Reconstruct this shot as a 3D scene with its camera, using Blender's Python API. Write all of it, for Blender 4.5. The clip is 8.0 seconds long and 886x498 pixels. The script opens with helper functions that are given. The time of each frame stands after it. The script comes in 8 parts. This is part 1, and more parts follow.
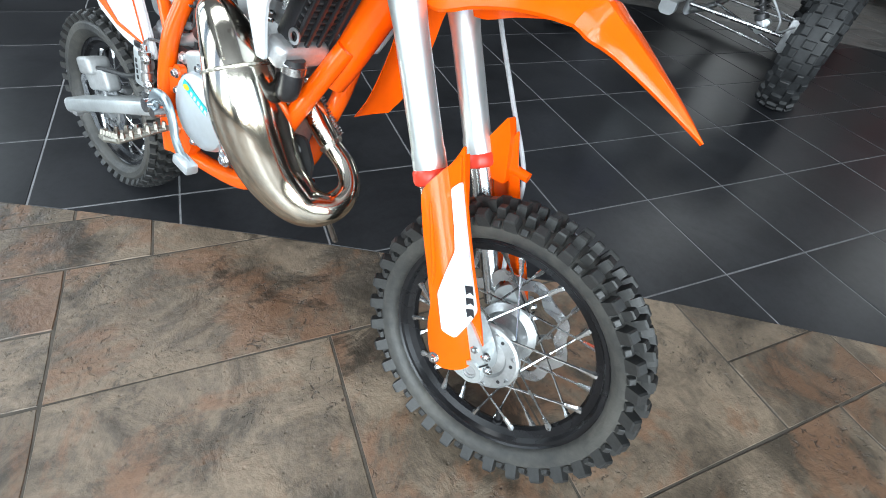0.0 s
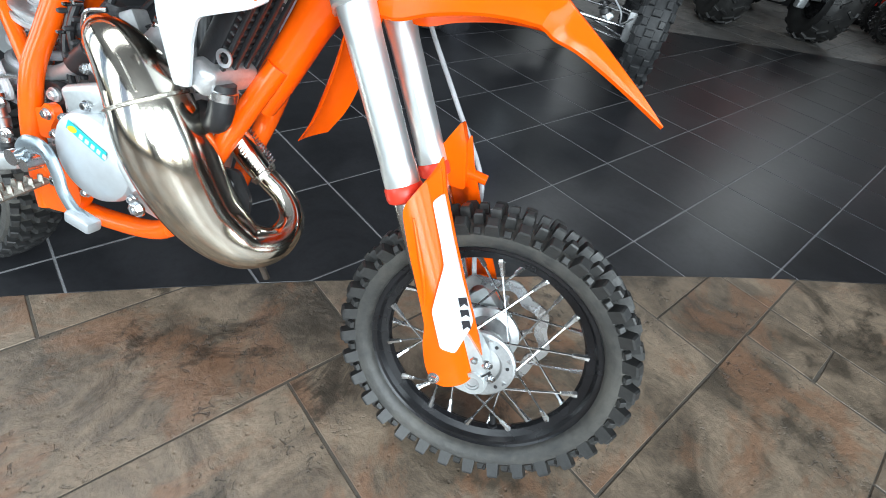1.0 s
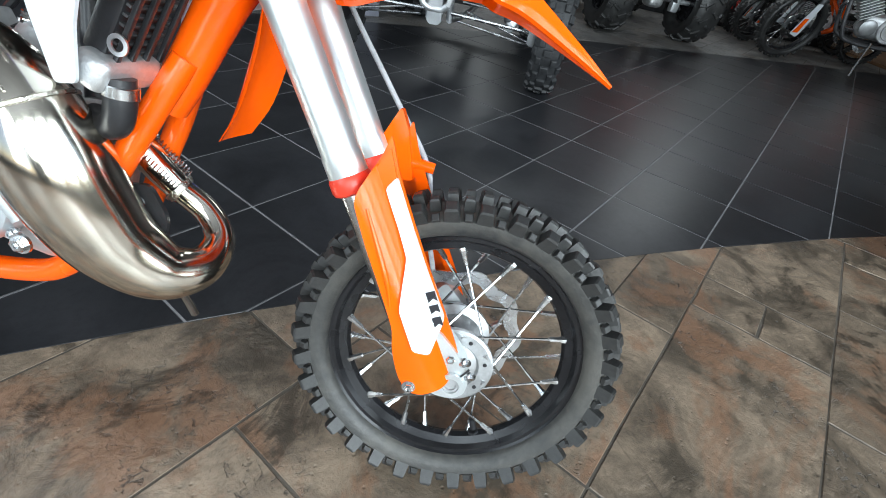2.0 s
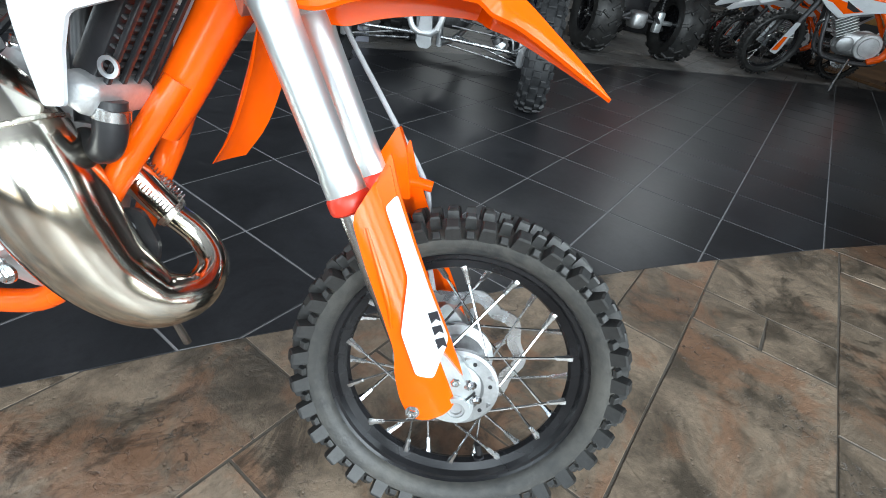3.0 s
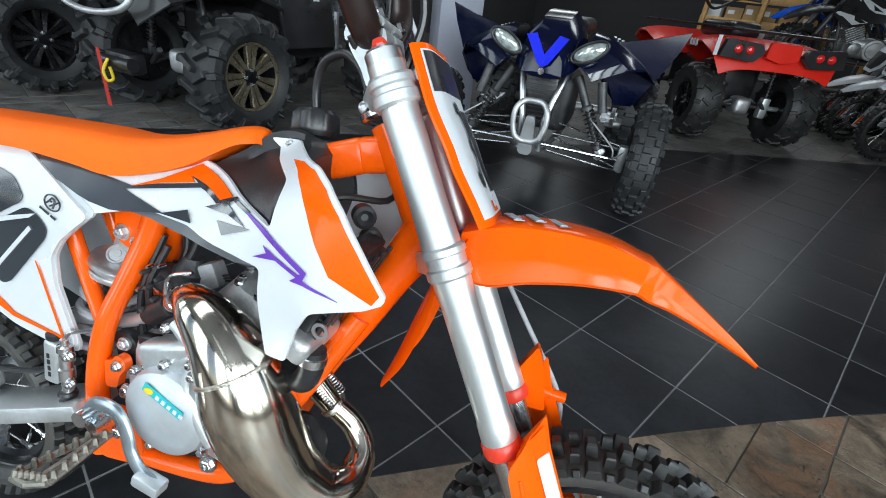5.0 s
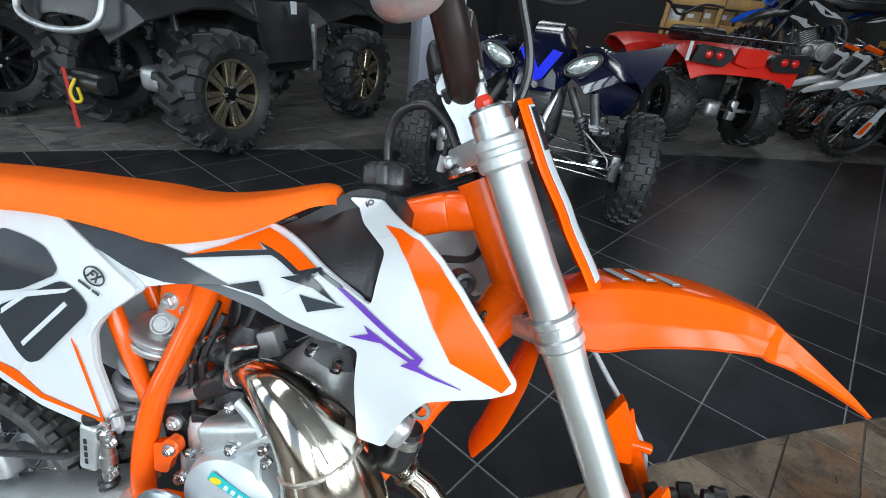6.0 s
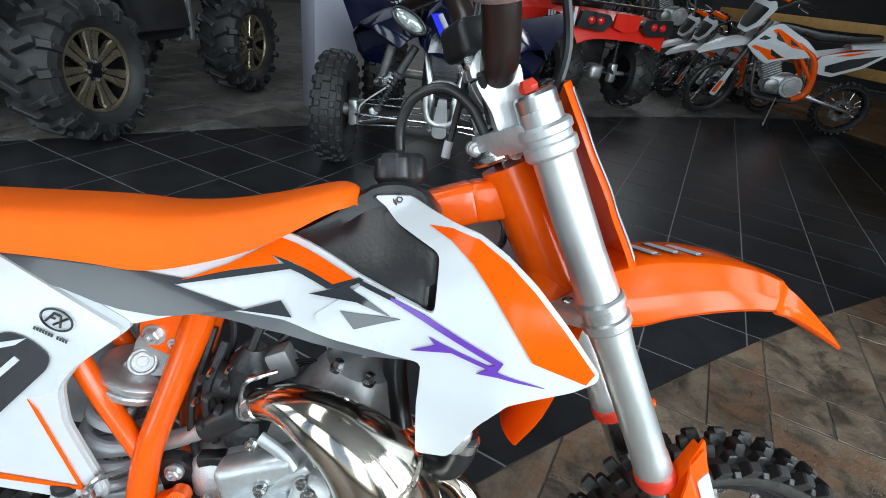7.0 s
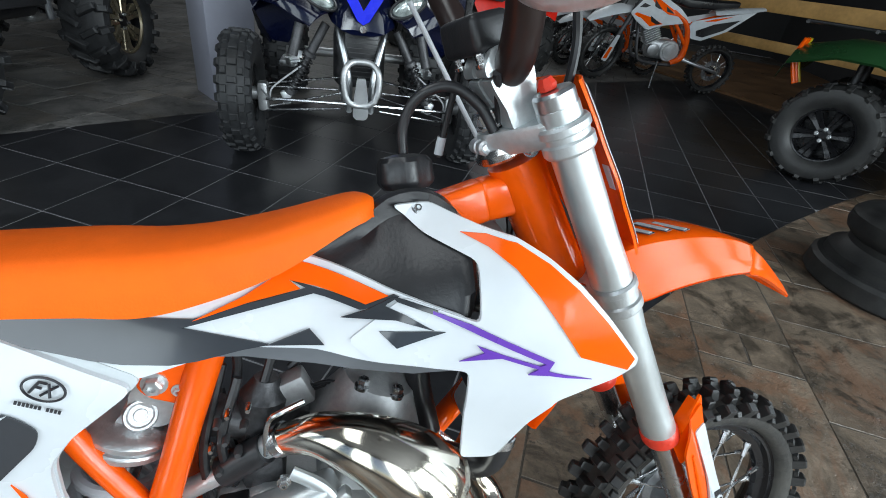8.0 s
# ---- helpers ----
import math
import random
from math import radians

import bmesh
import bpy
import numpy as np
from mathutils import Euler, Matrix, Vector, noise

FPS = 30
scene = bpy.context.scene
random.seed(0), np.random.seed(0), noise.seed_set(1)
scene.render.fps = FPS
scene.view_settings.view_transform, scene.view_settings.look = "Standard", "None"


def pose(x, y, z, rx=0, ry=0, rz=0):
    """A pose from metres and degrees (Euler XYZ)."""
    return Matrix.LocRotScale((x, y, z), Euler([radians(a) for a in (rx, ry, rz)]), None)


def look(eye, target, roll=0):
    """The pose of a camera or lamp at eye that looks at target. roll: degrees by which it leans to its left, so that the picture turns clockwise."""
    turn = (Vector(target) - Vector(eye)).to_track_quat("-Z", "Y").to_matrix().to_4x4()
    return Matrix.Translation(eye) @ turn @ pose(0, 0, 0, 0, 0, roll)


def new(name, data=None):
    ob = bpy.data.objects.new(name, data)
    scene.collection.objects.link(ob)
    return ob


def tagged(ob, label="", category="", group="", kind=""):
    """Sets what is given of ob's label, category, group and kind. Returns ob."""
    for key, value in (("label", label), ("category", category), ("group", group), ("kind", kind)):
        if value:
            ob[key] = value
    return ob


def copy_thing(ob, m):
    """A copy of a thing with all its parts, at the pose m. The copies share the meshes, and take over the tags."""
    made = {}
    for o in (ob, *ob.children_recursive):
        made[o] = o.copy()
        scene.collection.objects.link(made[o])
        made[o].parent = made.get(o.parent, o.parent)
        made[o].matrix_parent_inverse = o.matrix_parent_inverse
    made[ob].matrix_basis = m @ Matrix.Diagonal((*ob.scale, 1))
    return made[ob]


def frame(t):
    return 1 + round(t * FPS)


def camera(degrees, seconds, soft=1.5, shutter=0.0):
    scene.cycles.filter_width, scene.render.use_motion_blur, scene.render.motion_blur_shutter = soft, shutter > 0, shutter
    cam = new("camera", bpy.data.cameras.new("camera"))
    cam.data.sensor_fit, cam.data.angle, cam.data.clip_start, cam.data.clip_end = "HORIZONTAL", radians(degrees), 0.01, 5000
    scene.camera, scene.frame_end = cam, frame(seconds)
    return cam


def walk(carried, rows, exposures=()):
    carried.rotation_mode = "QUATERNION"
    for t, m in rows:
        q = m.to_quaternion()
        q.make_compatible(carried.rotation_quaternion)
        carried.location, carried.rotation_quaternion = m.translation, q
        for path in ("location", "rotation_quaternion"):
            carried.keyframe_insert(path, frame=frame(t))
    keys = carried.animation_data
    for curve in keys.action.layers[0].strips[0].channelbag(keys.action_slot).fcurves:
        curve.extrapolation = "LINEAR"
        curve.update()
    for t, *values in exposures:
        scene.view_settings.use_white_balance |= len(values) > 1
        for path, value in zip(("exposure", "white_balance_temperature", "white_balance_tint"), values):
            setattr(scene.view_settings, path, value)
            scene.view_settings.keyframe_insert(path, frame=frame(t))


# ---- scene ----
cam = camera(87.1, 8.0, 0.95)
PATH = [
    (0, (-0.445, -0.729, 0.769), (0.258, 0.526, -0.62), 10.1),
    (0.5, (-0.497, -0.688, 0.76), (0.438, 0.459, -0.585), 11.6),
    (1, (-0.533, -0.651, 0.746), (0.587, 0.375, -0.555), 12.2),
    (1.5, (-0.548, -0.62, 0.721), (0.71, 0.303, -0.53), 11.9),
    (1.7, (-0.545, -0.624, 0.704), (0.76, 0.276, -0.516), 11.4),
    (2.8, (-0.534, -0.613, 0.662), (0.885, 0.229, -0.468), 10.2),
    (3, (-0.537, -0.611, 0.672), (0.874, 0.275, -0.435), 9.7),
    (3.5, (-0.534, -0.599, 0.719), (0.824, 0.411, -0.345), 8.5),
    (4, (-0.535, -0.576, 0.772), (0.777, 0.535, -0.251), 7.8),
    (4.5, (-0.541, -0.541, 0.825), (0.735, 0.639, -0.165), 7.4),
    (5, (-0.566, -0.486, 0.872), (0.703, 0.724, -0.091), 7.3),
    (5.2, (-0.573, -0.461, 0.887), (0.703, 0.747, -0.068), 7.1),
    (6.3, (-0.639, -0.297, 0.897), (0.784, 0.75, -0.041), 6.8),
    (6.5, (-0.649, -0.27, 0.894), (0.82, 0.694, -0.061), 7.2),
    (7, (-0.674, -0.205, 0.89), (0.897, 0.525, -0.109), 8.1),
    (7.5, (-0.688, -0.149, 0.892), (0.946, 0.37, -0.138), 8.3),
    (8, (-0.695, -0.097, 0.897), (0.972, 0.262, -0.147), 8.6),
]
walk(cam, [(t, look(eye, target, roll)) for t, eye, target, roll in PATH],
     [(0, 0.40), (1.5, 0.41), (3, 0.45), (3.5, 0.22), (4, 0.04), (5, -0.10), (6.5, -0.16), (8, -0.20)])

# ---------------------------------------------------------------- light
world = bpy.data.worlds.new("sky")
scene.world = world
world.use_nodes = True
wn = world.node_tree.nodes
sky = wn.new("ShaderNodeTexSky")
sky.sky_type, sky.sun_disc = "NISHITA", False
sky.sun_elevation, sky.sun_rotation = radians(42), radians(215)
wn["Background"].inputs["Strength"].default_value = 0.10
world.node_tree.links.new(sky.outputs[0], wn["Background"].inputs["Color"])
sun_data = bpy.data.lights.new("sun", "SUN")
sun_data.energy, sun_data.angle, sun_data.color = 1.2, radians(8), (1.0, 0.96, 0.9)
sun = new("sun", sun_data)
sun.matrix_world = look((-4, -8, 9), (-4, -2, 0))


def area_lamp(name, place, target, size_x, size_y, watts, colour):
    data = bpy.data.lights.new(name, "AREA")
    data.shape, data.size, data.size_y, data.energy, data.color = "RECTANGLE", size_x, size_y, watts, colour
    ob = new(name, data)
    ob.matrix_world = look(place, target)
    return ob


for x, watts in ((-3.45, 170), (-1.85, 145), (-0.25, 80), (1.35, 42)):
    area_lamp("window_light_south", (x, -4.05, 1.9), (x, 0, 1.2), 1.15, 2.6, watts, (0.83, 0.95, 1.0))
for y in (-2.2, 0.6, 3.4, 6.2):
    area_lamp("window_light_west", (-4.05, y, 1.9), (0, y, 1.2), 1.5, 2.6, 52, (0.83, 0.95, 1.0))

# unseen ceiling lamps: first two added to brighten, last two placed by floor glare
for x, y, watts in ((-1.2, 1.5, 42), (5.6, 3.0, 42), (8.4, 0.8, 36), (9.3, 6.2, 34)):
    area_lamp("ceiling_light_tube", (x, y, 3.50), (x, y + 0.001, 0), 2.4, 1.2, watts, (0.90, 0.97, 1.0))

# ---------------------------------------------------------------- materials


def mat(name, colour, rough=0.5, metal=0.0, vary=0.12, scale=8.0, bump=0.0, bump_scale=60.0, coat=0.0,
        second=None, rough_vary=0.08, per_object=0.0, spec=0.5):
    """A surface with two scales of noise in its colour, wear in its gloss and fine relief."""
    m = bpy.data.materials.new(name)
    m.use_nodes = True
    nt = m.node_tree
    n, link = nt.nodes, nt.links.new
    b = n["Principled BSDF"]
    b.inputs["Metallic"].default_value = metal
    b.inputs["Coat Weight"].default_value = coat
    b.inputs["Coat Roughness"].default_value = 0.06
    b.inputs["Specular IOR Level"].default_value = spec
    co = n.new("ShaderNodeTexCoord")
    big = n.new("ShaderNodeTexNoise")
    big.inputs["Scale"].default_value, big.inputs["Detail"].default_value = scale, 6
    fine = n.new("ShaderNodeTexNoise")
    fine.inputs["Scale"].default_value, fine.inputs["Detail"].default_value = scale * 9, 4
    link(co.outputs["Object"], big.inputs["Vector"])
    link(co.outputs["Object"], fine.inputs["Vector"])
    mix = n.new("ShaderNodeMath")
    mix.operation = "MULTIPLY_ADD"
    link(fine.outputs["Fac"], mix.inputs[0])
    mix.inputs[1].default_value = 0.5
    link(big.outputs["Fac"], mix.inputs[2])
    ramp = n.new("ShaderNodeValToRGB")
    dark = second or tuple(c * (1 - 2 * vary) for c in colour)
    lite = colour if second else tuple(min(1, c * (1 + vary)) for c in colour)
    ramp.color_ramp.elements[0].position, ramp.color_ramp.elements[0].color = 0.5, (*dark, 1)
    ramp.color_ramp.elements[1].position, ramp.color_ramp.elements[1].color = 0.95, (*lite, 1)
    link(mix.outputs[0], ramp.inputs["Fac"])
    out = ramp.outputs["Color"]
    if per_object:
        info = n.new("ShaderNodeObjectInfo")
        hsv = n.new("ShaderNodeHueSaturation")
        mr = n.new("ShaderNodeMapRange")
        mr.inputs["To Min"].default_value, mr.inputs["To Max"].default_value = 1 - per_object, 1 + per_object
        link(info.outputs["Random"], mr.inputs["Value"])
        link(mr.outputs[0], hsv.inputs["Value"])
        link(out, hsv.inputs["Color"])
        out = hsv.outputs["Color"]
    link(out, b.inputs["Base Color"])
    rr = n.new("ShaderNodeMapRange")
    rr.inputs["From Min"].default_value, rr.inputs["From Max"].default_value = 0.3, 0.7
    rr.inputs["To Min"].default_value, rr.inputs["To Max"].default_value = max(0.02, rough - rough_vary), min(1, rough + rough_vary)
    link(big.outputs["Fac"], rr.inputs["Value"])
    link(rr.outputs[0], b.inputs["Roughness"])
    if bump:
        bt = n.new("ShaderNodeTexNoise")
        bt.inputs["Scale"].default_value, bt.inputs["Detail"].default_value = bump_scale, 5
        link(co.outputs["Object"], bt.inputs["Vector"])
        bp = n.new("ShaderNodeBump")
        bp.inputs["Strength"].default_value, bp.inputs["Distance"].default_value = bump, 0.004
        link(bt.outputs["Fac"], bp.inputs["Height"])
        link(bp.outputs[0], b.inputs["Normal"])
    return m


ORANGE = mat("orange_plastic", (0.96, 0.108, 0.002), 0.15, vary=0.04, scale=5, bump=0.008, bump_scale=300, spec=0.22, rough_vary=0.04)
ORANGE_PAINT = mat("orange_powder_coat", (0.93, 0.105, 0.002), 0.22, vary=0.05, scale=9, coat=0.25, spec=0.4, bump=0.02, bump_scale=120)
ORANGE_SEAT = mat("orange_seat_cover", (0.94, 0.132, 0.002), 0.6, vary=0.05, scale=6, spec=0.25, bump=0.12, bump_scale=420)
WHITE = mat("white_plastic", (0.64, 0.67, 0.70), 0.26, vary=0.03, scale=5, bump=0.01, bump_scale=200)
MID_WHITE = mat("pale_grey_plastic", (0.50, 0.53, 0.55), 0.3, vary=0.03, scale=5)
DARK_PLASTIC = mat("black_plastic", (0.018, 0.018, 0.020), 0.34, vary=0.2, scale=7, bump=0.08, bump_scale=260)
MID_GREY = mat("mid_grey_plastic", (0.10, 0.105, 0.115), 0.35, vary=0.06, scale=6)
GREY_DECAL = mat("dark_grey_decal", (0.036, 0.040, 0.047), 0.16, vary=0.06, scale=6, coat=0.6)
BLACK_DECAL = mat("black_decal", (0.02, 0.02, 0.025), 0.3, vary=0.05)
PURPLE = mat("purple_decal", (0.14, 0.045, 0.42), 0.3, vary=0.05)
TEAL = mat("teal_decal", (0.02, 0.42, 0.45), 0.35, vary=0.05)
YELLOW = mat("yellow_decal", (0.75, 0.55, 0.02), 0.4, vary=0.05)
RED = mat("red_rubber", (0.70, 0.045, 0.022), 0.32, vary=0.08, scale=20)
FORK_SILVER = mat("satin_fork_silver", (0.71, 0.76, 0.77), 0.36, 0.82, vary=0.03, scale=12, bump=0.01, bump_scale=500)
BRIGHT_CAST = mat("bright_cast_aluminium", (0.60, 0.63, 0.64), 0.38, 0.7, vary=0.08, scale=18, bump=0.10, bump_scale=350)
PEG_STEEL = mat("worn_peg_steel", (0.30, 0.285, 0.25), 0.45, 0.8, vary=0.2, scale=40, bump=0.2, bump_scale=200)
ALU = mat("anodised_aluminium", (0.66, 0.68, 0.70), 0.36, 1.0, vary=0.04, scale=12, bump=0.015, bump_scale=500)
CAST = mat("cast_aluminium", (0.64, 0.65, 0.66), 0.46, 0.85, vary=0.10, scale=18, bump=0.15, bump_scale=350)
HEAD_GREY = mat("grey_cast_head", (0.40, 0.405, 0.41), 0.5, 0.5, vary=0.12, scale=18, bump=0.12, bump_scale=300)
SATIN = mat("satin_grey_cover", (0.60, 0.645, 0.68), 0.42, 0.6, vary=0.05, scale=10, bump=0.06, bump_scale=500)
STEEL = mat("zinc_steel", (0.62, 0.63, 0.64), 0.24, 1.0, vary=0.08, scale=30)
CHROME = mat("nickel_plated_steel", (0.74, 0.69, 0.60), 0.13, 1.0, vary=0.10, scale=5, rough_vary=0.035, bump=0.012, bump_scale=40)
WELD = mat("weld_bead", (0.55, 0.52, 0.46), 0.3, 1.0, vary=0.2, scale=60, bump=0.6, bump_scale=200)
BLUE_STEEL = mat("blued_steel_lever", (0.40, 0.47, 0.52), 0.33, 0.85, vary=0.08, scale=14)
RUBBER = mat("tyre_rubber", (0.034, 0.034, 0.033), 0.46, vary=0.3, scale=14, bump=0.12, bump_scale=240, second=(0.014, 0.014, 0.015))
RUBBER_OLD = mat("dusty_tyre_rubber", (0.024, 0.025, 0.027), 0.55, vary=0.3, scale=9, bump=0.2, bump_scale=160)
SIDEWALL = mat("dusty_tyre_sidewall", (0.078, 0.074, 0.066), 0.52, vary=0.3, scale=9, bump=0.2, bump_scale=200, second=(0.022, 0.023, 0.024))
HUB_GREY = mat("machined_hub_grey", (0.46, 0.47, 0.48), 0.40, 0.75, vary=0.12, scale=30, bump=0.05, bump_scale=300)
RIM_BLACK = mat("black_anodised_rim", (0.014, 0.014, 0.016), 0.26, 0.3, vary=0.2, scale=15)
HOSE = mat("black_hose", (0.018, 0.018, 0.02), 0.35, vary=0.2, scale=20)
CLEAR_HOSE = mat("grey_brake_hose", (0.42, 0.43, 0.45), 0.3, vary=0.1, scale=30)
ENGINE_DARK = mat("dark_engine_metal", (0.10, 0.10, 0.105), 0.5, 0.7, vary=0.25, scale=22, bump=0.2, bump_scale=180)
SPRING = mat("grey_spring_paint", (0.42, 0.43, 0.46), 0.35, vary=0.06, scale=20)
DISC = mat("brake_disc_steel", (0.60, 0.61, 0.63), 0.28, 1.0, vary=0.06, scale=40)
PAINT_BLUE = mat("navy_quad_plastic", (0.0025, 0.0045, 0.022), 0.15, vary=0.1, scale=4, coat=0.3, spec=0.4)
BRIGHT_BLUE = mat("bright_blue_decal", (0.003, 0.014, 0.68), 0.25, vary=0.05, spec=0.2)
PAINT_RED = mat("red_atv_plastic", (0.78, 0.022, 0.010), 0.30, vary=0.06, scale=4)
PAINT_GREEN = mat("dark_green_plastic", (0.012, 0.055, 0.016), 0.3, vary=0.1, scale=4)
LAMP_LENS = mat("headlamp_lens", (0.55, 0.62, 0.60), 0.08, 0.4, vary=0.3, scale=30, coat=1.0)
TAIL_LENS = mat("tail_lamp_lens", (0.75, 0.02, 0.02), 0.12, vary=0.1, scale=40, coat=1.0)
BRONZE = mat("bronze_alloy", (0.36, 0.31, 0.22), 0.3, 0.8, vary=0.1, scale=12)
WOOD = mat("pine_timber", (0.52, 0.30, 0.10), 0.5, vary=0.15, scale=3, bump=0.1, bump_scale=60)
CARDBOARD = mat("brown_cardboard", (0.40, 0.26, 0.12), 0.8, vary=0.1, scale=4)
COLUMN = mat("lavender_grey_paint", (0.34, 0.35, 0.42), 0.5, vary=0.03, scale=4, bump=0.03, bump_scale=90)
WALL = mat("dark_wall_paint", (0.035, 0.035, 0.038), 0.8, vary=0.1, scale=2, bump=0.05, bump_scale=80)
CEIL = mat("dark_ceiling_paint", (0.16, 0.16, 0.17), 0.9, vary=0.1, scale=2)
MULLION = mat("aluminium_mullion", (0.35, 0.36, 0.37), 0.4, 0.7, vary=0.05)
GROUT_DARK = mat("pale_grout", (0.24, 0.24, 0.25), 0.8, vary=0.15, scale=25, bump=0.1, bump_scale=300)
GROUT_BROWN = mat("grey_brown_grout", (0.088, 0.074, 0.060), 0.85, vary=0.2, scale=20, bump=0.2, bump_scale=200)
STRAP = mat("red_webbing", (0.55, 0.03, 0.02), 0.7, vary=0.1, scale=40)


def tile_mat(name, cols, rough, relief, scale, spread, spec=0.5, patch=None, pits=0.0):
    """Slate-look glazed tile: clouded colour of three tones, rust patches, pits, cleft relief, its own tone on each tile."""
    m = bpy.data.materials.new(name)
    m.use_nodes = True
    nt = m.node_tree
    n, link = nt.nodes, nt.links.new
    b = n["Principled BSDF"]
    b.inputs["Specular IOR Level"].default_value = spec
    geo = n.new("ShaderNodeNewGeometry")
    info = n.new("ShaderNodeObjectInfo")
    shift = n.new("ShaderNodeVectorMath")
    shift.operation = "ADD"
    comb = n.new("ShaderNodeCombineXYZ")
    for k, f in zip("XYZ", (37.0, 61.0, 13.0)):
        mm = n.new("ShaderNodeMath")
        mm.operation = "MULTIPLY"
        mm.inputs[1].default_value = f
        link(info.outputs["Random"], mm.inputs[0])
        link(mm.outputs[0], comb.inputs[k])
    link(geo.outputs["Position"], shift.inputs[0])
    link(comb.outputs[0], shift.inputs[1])

    def noise_tex(sc, detail=8.0, rough_=0.6, dist=0.4):
        t = n.new("ShaderNodeTexNoise")
        t.inputs["Scale"].default_value, t.inputs["Detail"].default_value, t.inputs["Roughness"].default_value, t.inputs["Distortion"].default_value = sc, detail, rough_, dist
        link(shift.outputs[0], t.inputs["Vector"])
        return t

    def ramp_of(src, stops):
        r = n.new("ShaderNodeValToRGB")
        el = r.color_ramp.elements
        while len(el) < len(stops):
            el.new(0.5)
        for e, (p, c) in zip(el, stops):
            e.position, e.color = p, (*c, 1)
        link(src, r.inputs["Fac"])
        return r.outputs["Color"]

    def mixed(kind, fac, a, c):
        x = n.new("ShaderNodeMix")
        x.data_type, x.blend_type = "RGBA", kind
        if hasattr(fac, "links"):
            link(fac, x.inputs["Factor"])
        else:
            x.inputs["Factor"].default_value = fac
        link(a, x.inputs["A"])
        if hasattr(c, "links"):
            link(c, x.inputs["B"])
        else:
            x.inputs["B"].default_value = (*c, 1)
        return x.outputs["Result"]

    cloud = noise_tex(scale, 12, 0.72, 0.7)
    out = ramp_of(cloud.outputs["Fac"], [(0.39, cols[0]), (0.49, cols[1]), (0.59, cols[2])])
    if patch:
        where = ramp_of(noise_tex(scale * 0.55, 7, 0.7, 0.5).outputs["Fac"], [(0.51, (0, 0, 0)), (0.58, (0.68, 0.68, 0.68))])
        out = mixed("MIX", where, out, patch)
        dark = ramp_of(noise_tex(scale * 0.8, 8, 0.72, 0.9).outputs["Fac"], [(0.38, (0.75, 0.75, 0.75)), (0.445, (0, 0, 0))])
        out = mixed("MIX", dark, out, tuple(c * 0.42 for c in cols[0]))
    if pits:
        area = ramp_of(noise_tex(scale * 0.7, 5, 0.6, 0.6).outputs["Fac"], [(0.50, (0, 0, 0)), (0.60, (1, 1, 1))])
        crumb = ramp_of(noise_tex(scale * 11, 5, 0.65, 1.2).outputs["Fac"], [(0.36, (1, 1, 1)), (0.43, (0, 0, 0))])
        both = n.new("ShaderNodeMath")
        both.operation = "MULTIPLY"
        link(area, both.inputs[0])
        link(crumb, both.inputs[1])
        crust = both.outputs[0]
        half = n.new("ShaderNodeMath")
        half.operation = "MULTIPLY"
        half.inputs[1].default_value = 0.75
        link(crust, half.inputs[0])
        out = mixed("MIX", half.outputs[0], out, tuple(c * 0.35 for c in cols[0]))
    grit = ramp_of(noise_tex(scale * 16, 5, 0.7, 0).outputs["Fac"], [(0.30, (0.62, 0.62, 0.62)), (0.55, (1.0, 1.0, 1.0))])
    out = mixed("MULTIPLY", 0.7, out, grit)
    hsv = n.new("ShaderNodeHueSaturation")
    mr = n.new("ShaderNodeMapRange")
    mr.inputs["To Min"].default_value, mr.inputs["To Max"].default_value = 1 - spread, 1 + spread
    link(info.outputs["Random"], mr.inputs["Value"])
    link(mr.outputs[0], hsv.inputs["Value"])
    link(out, hsv.inputs["Color"])
    link(hsv.outputs["Color"], b.inputs["Base Color"])
    rr = n.new("ShaderNodeMapRange")
    rr.inputs["From Min"].default_value, rr.inputs["From Max"].default_value = 0.3, 0.7
    rr.inputs["To Min"].default_value, rr.inputs["To Max"].default_value = rough - 0.08 * relief, rough + 0.16 * relief
    link(cloud.outputs["Fac"], rr.inputs["Value"])
    link(rr.outputs[0], b.inputs["Roughness"])
    cleft = noise_tex(scale * 2.2, 10, 0.62, 0.3)
    bp = n.new("ShaderNodeBump")
    bp.inputs["Strength"].default_value, bp.inputs["Distance"].default_value = relief, 0.008
    link(cleft.outputs["Fac"], bp.inputs["Height"])
    last = bp
    if pits:
        pit = n.new("ShaderNodeTexVoronoi")
        pit.inputs["Scale"].default_value = scale * 9
        link(shift.outputs[0], pit.inputs["Vector"])
        pr = n.new("ShaderNodeMapRange")
        pr.inputs["From Min"].default_value, pr.inputs["From Max"].default_value = 0.04, 0.16
        link(pit.outputs["Distance"], pr.inputs["Value"])
        b2_ = n.new("ShaderNodeBump")
        b2_.inputs["Strength"].default_value, b2_.inputs["Distance"].default_value = pits, 0.002
        link(pr.outputs[0], b2_.inputs["Height"])
        link(bp.outputs[0], b2_.inputs["Normal"])
        b3_ = n.new("ShaderNodeBump")
        b3_.invert = True
        b3_.inputs["Strength"].default_value, b3_.inputs["Distance"].default_value = 0.8, 0.0025
        link(crust, b3_.inputs["Height"])
        link(b2_.outputs[0], b3_.inputs["Normal"])
        last = b3_
    link(last.outputs[0], b.inputs["Normal"])
    return m


